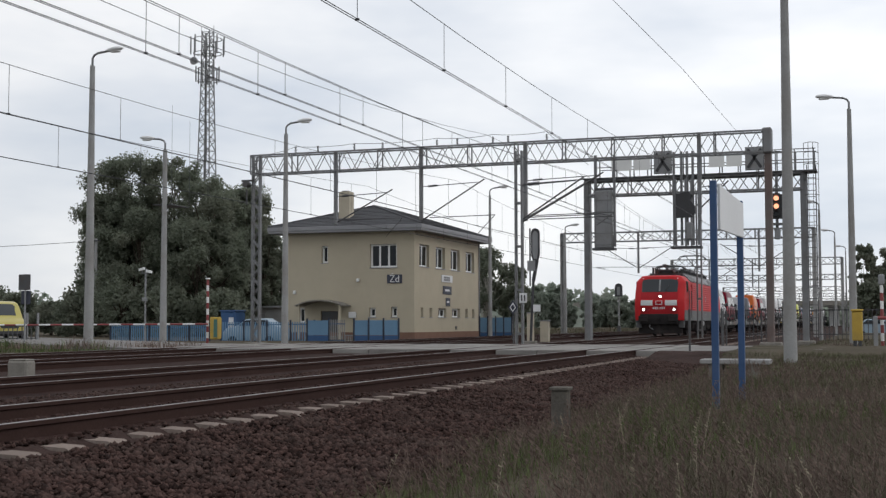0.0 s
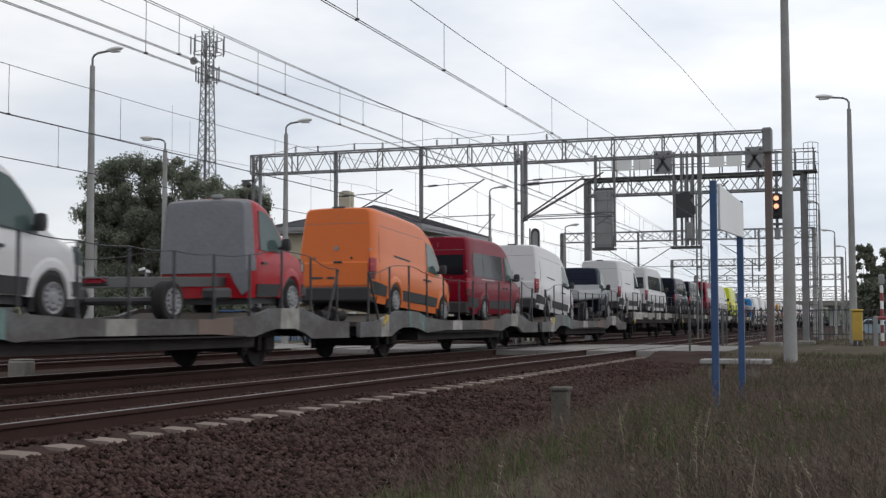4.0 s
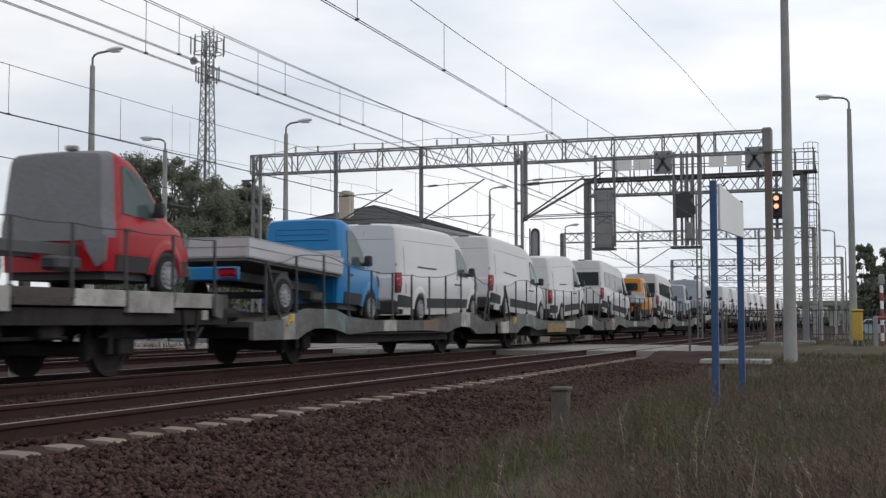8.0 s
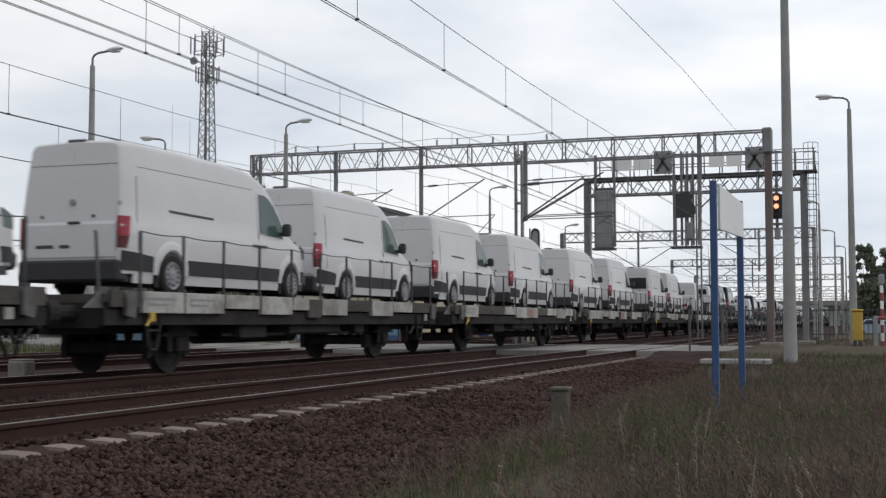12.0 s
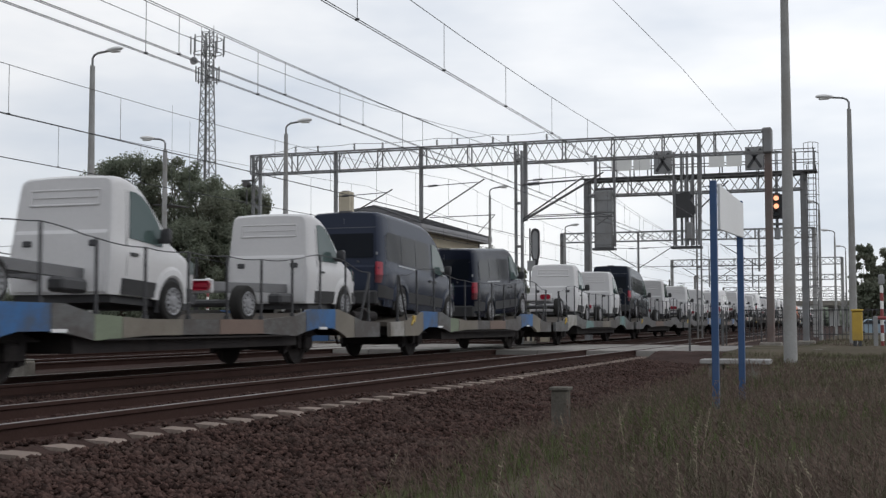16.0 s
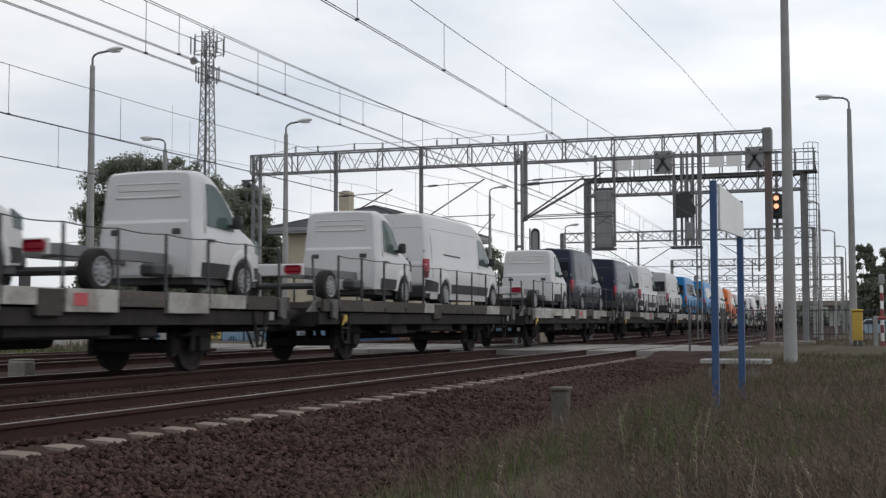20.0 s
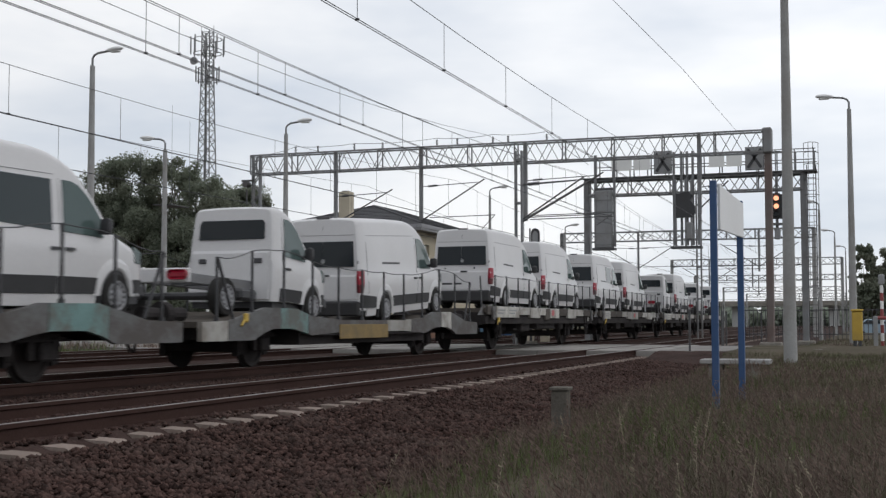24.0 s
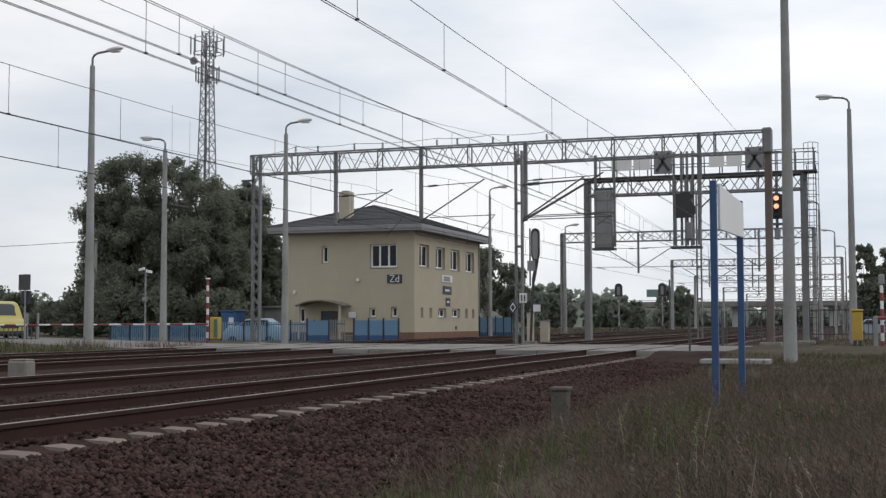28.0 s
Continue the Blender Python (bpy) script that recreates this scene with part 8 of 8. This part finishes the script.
def plan(z, off=0.0):
    y, w = nose(z), half(z) + off
    wn = w - 0.40
    q = [(0.0, y - off), (wn, y + 0.03 - off), (wn + 0.07, y + 0.05 - off), (w - 0.10, y + 0.20), (w - 0.03, y + 0.27), (w, y + 0.38)]
    right = [(a, b, z) for a, b in q] + [(a, LL - b, z) for a, b in reversed(q)]
    left = [(-a, LL - b, z) for a, b in q[1:]] + [(-a, b, z) for a, b in reversed(q[1:])]
    return right + left


b = Shape()
b.loft([plan(z) for z in ZL])
b.smooth = True
part("body", b.mesh("body", M_LOCORED, 16), None, loco, "red body shell")
for sd in (1, -1):
    x0, x1 = sorted((sd * 1.49, sd * 1.512))
    sk = [(1.485, 0.70), (1.512, 0.86), (1.512, LL - 0.86), (1.485, LL - 0.70), (1.45, LL - 0.70), (1.45, 0.70)]
    part("skirt", Shape().prism([(sd * a, c) for a, c in sk], "z", 0.94, 1.56), M_LOCOGREY, loco, "grey lower skirt")
    def shoulder(name, ya, yb_, u0, u1, m, o, slant=0.0, label=""):
        """A panel on the sloped roof edge, between two heights of the slope."""
        at = lambda u, oo: (sd * (1.475 - 0.40 * u + oo * 0.8), 3.30 + 0.46 * u + oo * 0.6)
        v = []
        for oo in (o, o - 0.06):
            (xa, za), (xb, zb) = at(u0, oo), at(u1, oo)
            v += [(xa, ya, za), (xa, yb_, za), (xb, yb_ - slant, zb), (xb, ya + slant, zb)]
        part(name, Shape().add(v, [(0, 1, 2, 3), (4, 7, 6, 5), (0, 4, 5, 1), (1, 5, 6, 2), (2, 6, 7, 3), (3, 7, 4, 0)]), m, loco, label)
    shoulder("roof_shoulder", 3.38, LL - 3.38, 0.0, 1.0, M_LOCOROOF, 0.016, 0.0, "grey roof shoulder")
    for ya, yb_ in ((3.55, 6.25), (LL - 6.25, LL - 3.55)):
        shoulder("roof_grille", ya, yb_, 0.16, 0.84, M_DARKSTEEL, 0.026, 0.12, "dark roof grille")
    for ya, yb_ in ((6.5, 8.6), (8.68, 10.8), (10.88, 13.0)):
        shoulder("roof_panel", ya, yb_, 0.08, 0.94, M_LOCOROOF, 0.026)
    shoulder("roof_gutter", 3.4, LL - 3.4, 0.0, 0.05, M_LOCOGREY, 0.036)
    for i in range(14):
        y = 3.9 + i * 0.92
        part("roof_bolt", Shape().box(min(sd * 1.44, sd * 1.51), max(sd * 1.44, sd * 1.51), y, y + 0.07, 3.29, 3.36), M_LOCOGREY, loco)
    # louvre ribs
    n = 12
    part("louvre_recess", Shape().box(min(sd * 1.50, sd * 1.506), max(sd * 1.50, sd * 1.506), 3.7, LL - 3.35, 1.56, 3.2), M_LOCORED, loco)
    for i in range(n):
        z = 1.60 + i * 0.132
        part("louvre", Shape().prism([(0.0, z), (0.024, z + 0.035), (0.024, z + 0.075), (0.004, z + 0.128)] if sd > 0 else [(0.0, z), (-0.024, z + 0.035), (-0.024, z + 0.075), (-0.004, z + 0.128)], "y", 3.75, LL - 3.4), M_LOCORED, loco).location.x = sd * 1.504
    for ye, d in ((0.0, 1), (LL, -1)):
        ya, yb_ = sorted((ye + d * 1.50, ye + d * 2.07))
        part("cab_side_window", Shape().box(min(sd * 1.40, sd * 1.506), max(sd * 1.40, sd * 1.506), ya, yb_, 2.69, 3.24, 0.01), M_CABGLASS, loco, "cab side window")
        for y0, y1, z0, z1 in ((ya - 0.04, yb_ + 0.04, 2.64, 2.69), (ya - 0.04, yb_ + 0.04, 3.24, 3.28), (ya - 0.04, ya, 2.69, 3.24), (yb_, yb_ + 0.04, 2.69, 3.24)):
            part("window_seal", Shape().box(min(sd * 1.42, sd * 1.514), max(sd * 1.42, sd * 1.514), y0, y1, z0, z1), M_BLACK, loco)
        ya, yb_ = sorted((ye + d * 2.42, ye + d * 3.14))
        part("cab_door", Shape().box(min(sd * 1.50, sd * 1.509), max(sd * 1.50, sd * 1.509), ya, yb_, 1.0, 3.1, 0.003), M_LOCORED, loco, "red cab door")
        for yy in (2.33, 3.22):
            part("hand_rail", Shape().tube((sd * 1.55, ye + d * yy, 1.05), (sd * 1.55, ye + d * yy, 2.75), 0.022), M_LOCOROOF, loco)
        part("step_well", Shape().box(min(sd * 1.50, sd * 1.518), max(sd * 1.50, sd * 1.518), min(ye + d * 2.44, ye + d * 2.86), max(ye + d * 2.44, ye + d * 2.86), 1.15, 1.33), M_BLACK, loco)
        part("door_knob", Shape().box(min(sd * 1.50, sd * 1.54), max(sd * 1.50, sd * 1.54), min(ye + d * 2.5, ye + d * 2.62), max(ye + d * 2.5, ye + d * 2.62), 1.92, 2.12, 0.015), M_LOCODRED, loco)
        part("marker_lamp", Shape().box(min(sd * 1.50, sd * 1.55), max(sd * 1.50, sd * 1.55), min(ye + d * 3.26, ye + d * 3.46), max(ye + d * 3.26, ye + d * 3.46), 3.0, 3.07, 0.02), M_LOCODRED, loco)
        part("step_plate", Shape().box(min(sd * 1.1, sd * 1.42), max(sd * 1.1, sd * 1.42), min(ye + d * 0.75, ye + d * 1.15), max(ye + d * 0.75, ye + d * 1.15), 0.52, 0.95, 0.02), M_LOCOGREY, loco, "grey corner steps")
    for y in (3.38, 6.27, 13.3, 16.1):
        part("jacking_mark", Shape().box(min(sd * 1.512, sd * 1.518), max(sd * 1.512, sd * 1.518), y, y + 0.16, 1.03, 1.27), M_SIGNW, loco, "white jacking mark")
    for y0, y1, z in ((9.3, 10.7, 1.34), (9.5, 10.2, 1.22), (9.55, 10.1, 1.08), (4.2, 4.6, 1.26), (4.7, 5.0, 1.20), (12.5, 13.0, 1.34), (14.0, 14.9, 1.32)):
        part("lettering_bar", Shape().box(min(sd * 1.512, sd * 1.516), max(sd * 1.512, sd * 1.516), y0, y1, z - 0.025, z + 0.025), M_CONC, loco)
    part("air_tap", Shape().box(min(sd * 1.45, sd * 1.52), max(sd * 1.45, sd * 1.52), 9.32, 9.46, 0.62, 0.9, 0.02), M_SIGNW, loco)
    part("side_emblem", Shape().box(min(sd * 1.556, sd * 1.566), max(sd * 1.556, sd * 1.566), 9.72, 10.12, 2.22, 2.50, 0.004), M_SIGNW, loco, "pale square emblem")
    part("emblem_bar", Shape().box(min(sd * 1.566, sd * 1.570), max(sd * 1.566, sd * 1.570), 9.77, 10.07, 2.26, 2.46), M_LOCORED, loco)
    part("emblem_sign", Shape().box(min(sd * 1.570, sd * 1.574), max(sd * 1.570, sd * 1.574), 9.82, 10.02, 2.31, 2.41), M_CONC, loco)
for ye, d in ((0.0, 1), (LL, -1)):
    def fp(x, z, o=-0.012):
        """A point on the sloped front."""
        a = abs(x)
        w = half(z)
        y = nose(z) + (0.03 * min(1, a / (w - 0.4)) if a <= w - 0.4 else lerp(a, (w - 0.4, w - 0.33, w - 0.10, w), (0.03, 0.05, 0.20, 0.38)))
        return (x, ye + d * (y + o), z)

    def face(name, x0, x1, z0, z1, m, label="", o=-0.012, taper=0.0):
        s = Shape()
        nx_, nz_ = 6, 4
        v = []
        for oo in (o, o + 0.03):
            for j in range(nz_ + 1):
                for i in range(nx_ + 1):
                    z = z0 + (z1 - z0) * j / nz_
                    sc = 1 - taper * j / nz_
                    v.append(fp((x0 + (x1 - x0) * i / nx_) * sc, z, oo))
        f = []
        for j in range(nz_):
            for i in range(nx_):
                a = j * (nx_ + 1) + i
                f.append((a, a + 1, a + nx_ + 2, a + nx_ + 1))
        return part(name, s.add(v, f), m, loco, label)
    face("front_panel", -1.09, 1.09, 1.36, 2.6, M_LOCODRED, "dark red front panel", -0.006)
    face("windscreen", -1.02, -0.05, 2.68, 3.38, M_WSCREEN, "dark windscreen pane", -0.016, -0.02)
    face("windscreen", 0.05, 1.02, 2.68, 3.38, M_WSCREEN, "dark windscreen pane", -0.016, -0.02)
    face("windscreen_frame", -1.06, 1.06, 2.63, 3.42, M_BLACK, "", -0.010, -0.02)
    face("windscreen_pillar", -0.05, 0.05, 2.68, 3.38, M_GREYBOX, "pale centre pillar", -0.020)
    for x in (-1.06, 1.0):
        face("upper_lamp", x, x + 0.06, 3.44, 3.49, M_SIGNW, "", -0.02)
    face("white_patch", -1.08, -0.38, 1.84, 2.15, M_SIGNW, "white warning patch", -0.02)
    face("white_patch", 0.36, 1.06, 1.84, 2.15, M_SIGNW, "white warning patch", -0.02)
    em = face("emblem", -0.2, 0.2, 1.88, 2.12, M_SIGNW, "pale square emblem", -0.02)
    face("emblem_inset", -0.16, 0.16, 1.915, 2.085, M_LOCODRED, "", -0.026)
    for x in (-0.36, -0.24, -0.12, 0.04, 0.16, 0.28):
        face("number_bar", x, x + 0.075, 1.62, 1.74, M_SIGNW, "", -0.02)
    for x, z in ((-0.9, 1.6), (0.9, 1.6), (0.06, 2.38)):
        y = nose(z)
        part("headlamp", Shape().tube((x, ye + d * (y - 0.035), z), (x, ye + d * (y + 0.06), z), 0.07, 0.07, 16), G_LAMP if d > 0 else M_GLASS2, loco,
             "glowing headlamp" if d > 0 else "unlit lamp")
        part("lamp_ring", Shape().tube((x, ye + d * (y - 0.022), z), (x, ye + d * (y + 0.06), z), 0.12, 0.12, 16), M_BLACK, loco)
    for x in (-0.68, 0.68):
        part("tail_lamp", Shape().tube((x, ye + d * (nose(1.6) - 0.03), 1.6), (x, ye + d * (nose(1.6) + 0.05), 1.6), 0.075, 0.075, 12), M_TAIL, loco)
    part("wiper", Shape().bar((0.3, ye + d * (nose(2.6) - 0.05), 2.58), (0.55, ye + d * (nose(3.1) - 0.06), 3.05), 0.03), M_BLACK, loco)
    part("buffer_beam", Shape().box(-1.12, 1.12, min(ye + d * 0.36, ye + d * 0.9), max(ye + d * 0.36, ye + d * 0.9), 0.72, 1.34, 0.03), M_SOOT, loco)
    for x in (-0.875, 0.875):
        s = Shape()
        s.box(x - 0.28, x + 0.28, min(ye, ye + d * 0.07), max(ye, ye + d * 0.07), 0.88, 1.22, 0.03)
        s.tube((x, ye + d * 0.05, 1.05), (x, ye + d * 0.65, 1.05), 0.14, 0.17, 12)
        part("buffer", s, M_SOOT, loco)
    pl = Shape()
    pl.add([(-1.3, ye + d * 0.95, 0.18), (0, ye + d * 0.5, 0.18), (1.3, ye + d * 0.95, 0.18), (-1.3, ye + d * 0.95, 0.75), (0, ye + d * 0.62, 0.75), (1.3, ye + d * 0.95, 0.75),
            (-1.3, ye + d * 1.05, 0.18), (1.3, ye + d * 1.05, 0.18), (-1.3, ye + d * 1.05, 0.75), (1.3, ye + d * 1.05, 0.75)],
           [(0, 1, 4, 3), (1, 2, 5, 4), (0, 3, 8, 6), (2, 7, 9, 5), (6, 8, 9, 7), (3, 4, 5, 9, 8), (0, 6, 7, 2, 1)])
    part("snow_plough", pl, M_SOOT, loco)
    hk = Shape()
    hk.box(-0.1, 0.1, min(ye + d * 0.1, ye + d * 0.6), max(ye + d * 0.1, ye + d * 0.6), 0.95, 1.1)
    hk.path([(0.35, ye + d * 0.5, 0.95), (0.4, ye + d * 0.3, 0.5), (0.25, ye + d * 0.5, 0.4)], 0.03)
    part("coupling", hk, M_SOOT, loco)
    part("air_hose", Shape().path([(-0.5, ye + d * 0.55, 0.9), (-0.55, ye + d * 0.3, 0.55), (-0.35, ye + d * 0.4, 0.42)], 0.03), M_LOCOROOF, loco)
# running gear
for yc in (4.84, LL - 4.84):
    bg = Shape()
    for sd in (1, -1):
        bg.box(min(sd * 0.98, sd * 1.14), max(sd * 0.98, sd * 1.14), yc - 2.2, yc + 2.2, 0.58, 0.86, 0.04)
        bg.box(min(sd * 0.98, sd * 1.2), max(sd * 0.98, sd * 1.2), yc - 0.6, yc + 0.6, 0.36, 0.92, 0.06)
    bg.box(-1.0, 1.0, yc - 0.4, yc + 0.4, 0.4, 0.8)
    part("bogie_frame", bg, M_SOOT, loco)
    for dy in (-1.45, 1.45):
        for sd in (1, -1):
            w = Shape()
            rings = []
            for rr, xx in ((0.1, 0.69), (0.62, 0.685), (0.655, 0.70), (0.625, 0.72), (0.61, 0.82), (0.5, 0.82), (0.46, 0.77), (0.16, 0.79), (0.1, 0.86), (0.01, 0.86)):
                rings.append([(sd * xx, yc + dy + rr * math.cos(a * math.pi / 12), 0.625 + rr * math.sin(a * math.pi / 12)) for a in range(24)])
            w.loft(rings)
            w.smooth = True
            part("wheel", w, M_SOOT, loco, "grimy driving wheel")
            part("axle_box", Shape().box(min(sd * 1.0, sd * 1.26), max(sd * 1.0, sd * 1.26), yc + dy - 0.22, yc + dy + 0.22, 0.42, 0.78, 0.06), M_SOOT, loco)
            for o in (-0.38, 0.38):
                part("spring", Shape().tube((sd * 1.1, yc + dy + o, 0.62), (sd * 1.1, yc + dy + o, 0.95), 0.1, 0.1, 10), M_SOOT, loco)
            part("sand_pipe", Shape().path([(sd * 0.85, yc + dy * 1.55, 0.9), (sd * 0.8, yc + dy * 1.5, 0.2)], 0.025), M_SOOT, loco)
part("underframe", Shape().box(-1.25, 1.25, 1.4, LL - 1.4, 0.72, 0.93), M_SOOT, loco)
for y0, y1, z0 in ((7.4, 9.0, 0.3), (9.2, 10.6, 0.34), (10.8, 12.1, 0.3)):
    part("equipment_box", Shape().box(-1.3, 1.3, y0, y1, z0, 0.9, 0.05), M_SOOT, loco)
# roof
part("roof_deck", Shape().box(-1.02, 1.02, 3.40, LL - 3.40, 3.60, 3.86, 0.02), M_DARKSTEEL, loco)
rail_ = Shape()
for x in (-0.55, 0.0, 0.45):
    rail_.path([(x, 3.5, 4.12), (x, 16.4, 4.12)], 0.035)
for y in np.arange(3.6, 16.2, 1.1):
    rail_.tube((-0.55, y, 3.86), (-0.55, y, 4.12), 0.06, 0.04, 7)
    rail_.tube((0.45, y + 0.4, 3.86), (0.45, y + 0.4, 4.12), 0.06, 0.04, 7)
part("bus_bar", rail_, M_DARKSTEEL, loco, "roof bus bars on insulators")
for x, y0, y1, h in ((-0.2, 6.3, 7.4, 0.3), (0.3, 7.8, 8.7, 0.22), (0.1, 9.4, 10.8, 0.28), (-0.4, 11.2, 12.0, 0.2)):
    part("roof_box", Shape().box(x - 0.4, x + 0.4, y0, y1, 3.86, 3.86 + h, 0.03), M_DARKSTEEL, loco)
for y in np.arange(3.7, 16.2, 0.75):
    part("roof_insulator", Shape().tube((-0.85, y, 3.84), (-0.85, y, 4.2), 0.07, 0.05, 7).tube((0.85, y + 0.3, 3.84), (0.85, y + 0.3, 4.1), 0.06, 0.05, 7), M_BLACK, loco)
for x in (-0.85, 0.85):
    part("roof_conductor", Shape().path([(x, 3.6 + 0.9 * k, (4.2 if x < 0 else 4.1) + 0.05 * math.sin(k * 2.1)) for k in range(15)], 0.03), M_BLACK, loco)
part("resistor_block", Shape().box(-0.8, 0.75, 8.9, 11.4, 3.86, 4.3, 0.03), M_DARKSTEEL, loco)
part("horn", Shape().tube((0.7, 2.5, 3.95), (0.7, 2.2, 3.95), 0.05, 0.09, 8), M_LOCOROOF, loco)
part("cab_antenna", Shape().tube((-0.6, 2.7, 3.8), (-0.6, 2.7, 4.2), 0.03), M_WHITE, loco)


def pantograph(y, up, d):
    p = part("pantograph_base", Shape().box(-0.6, 0.6, y - 0.75, y + 0.75, 4.0, 4.08), M_DARKSTEEL, loco, "pantograph base frame")
    for sx in (-0.5, 0.5):
        for sy in (-0.65, 0.65):
            part("insulator", Shape().tube((sx, y + sy, 3.84), (sx, y + sy, 4.02), 0.08, 0.06, 8), M_RUST, p)
    kz, ky = (4.82, y + d * 1.05) if up else (4.34, y + d * 1.3)
    hz, hy = (5.47, y - d * 0.75) if up else (4.3, y - d * 0.9)
    part("lower_arm", Shape().tube((0, y - d * 0.2, 4.08), (0, ky, kz), 0.065, 0.05), M_DARKSTEEL, p)
    ua = Shape()
    for sx in (-1, 1):
        ua.tube((sx * 0.07, ky, kz), (sx * 0.42, hy, hz), 0.036, 0.030)
    part("upper_arm", ua, M_DARKSTEEL, p)
    part("guide_rod", Shape().tube((0.12, y + d * 0.25, 4.1), (0.12, ky - d * 0.05, kz - 0.06), 0.015), M_DARKSTEEL, p)
    hd = Shape()
    for o in (-0.28, 0.28):
        hd.path([(-0.97, hy + o, hz - 0.2), (-0.78, hy + o, hz + 0.0), (-0.55, hy + o, hz + 0.06), (0.55, hy + o, hz + 0.06), (0.78, hy + o, hz), (0.97, hy + o, hz - 0.2)], 0.030)
    hd.bar((-0.42, hy - 0.28, hz + 0.02), (-0.42, hy + 0.28, hz + 0.02), 0.03)
    hd.bar((0.42, hy - 0.28, hz + 0.02), (0.42, hy + 0.28, hz + 0.02), 0.03)
    part("collector_head", hd, M_DARKSTEEL, p, "collector head with upturned horns")


pantograph(16.1, True, 1)
pantograph(12.6, False, -1)
pantograph(6.6, False, 1)
pantograph(3.9, False, -1)
on_train(loco, 73.55)

# ---- standing road vehicles ----
yv = panel_van("yellow van waiting behind the lowered barrier", "vanyellow", "low", side="bus", rear="glass", name="parked_van")
yv["group"] = "waiting vehicles"
yv.matrix_basis = pose(-46.4, 59.2, -0.12, 0, 0, -128) @ Matrix.Translation((0, -5.99, 0))


# ---- what moves ----
def motions():
    """The train runs along its track towards the near end at about ninety kilometres an hour."""
    times = [2.0 * i for i in range(15)]
    for ob, s, z, tilt in MOVERS:
        walk(ob, [(t, pose(RUN, s - travelled(t), z, tilt, 0, 0)) for t in times])


motions()
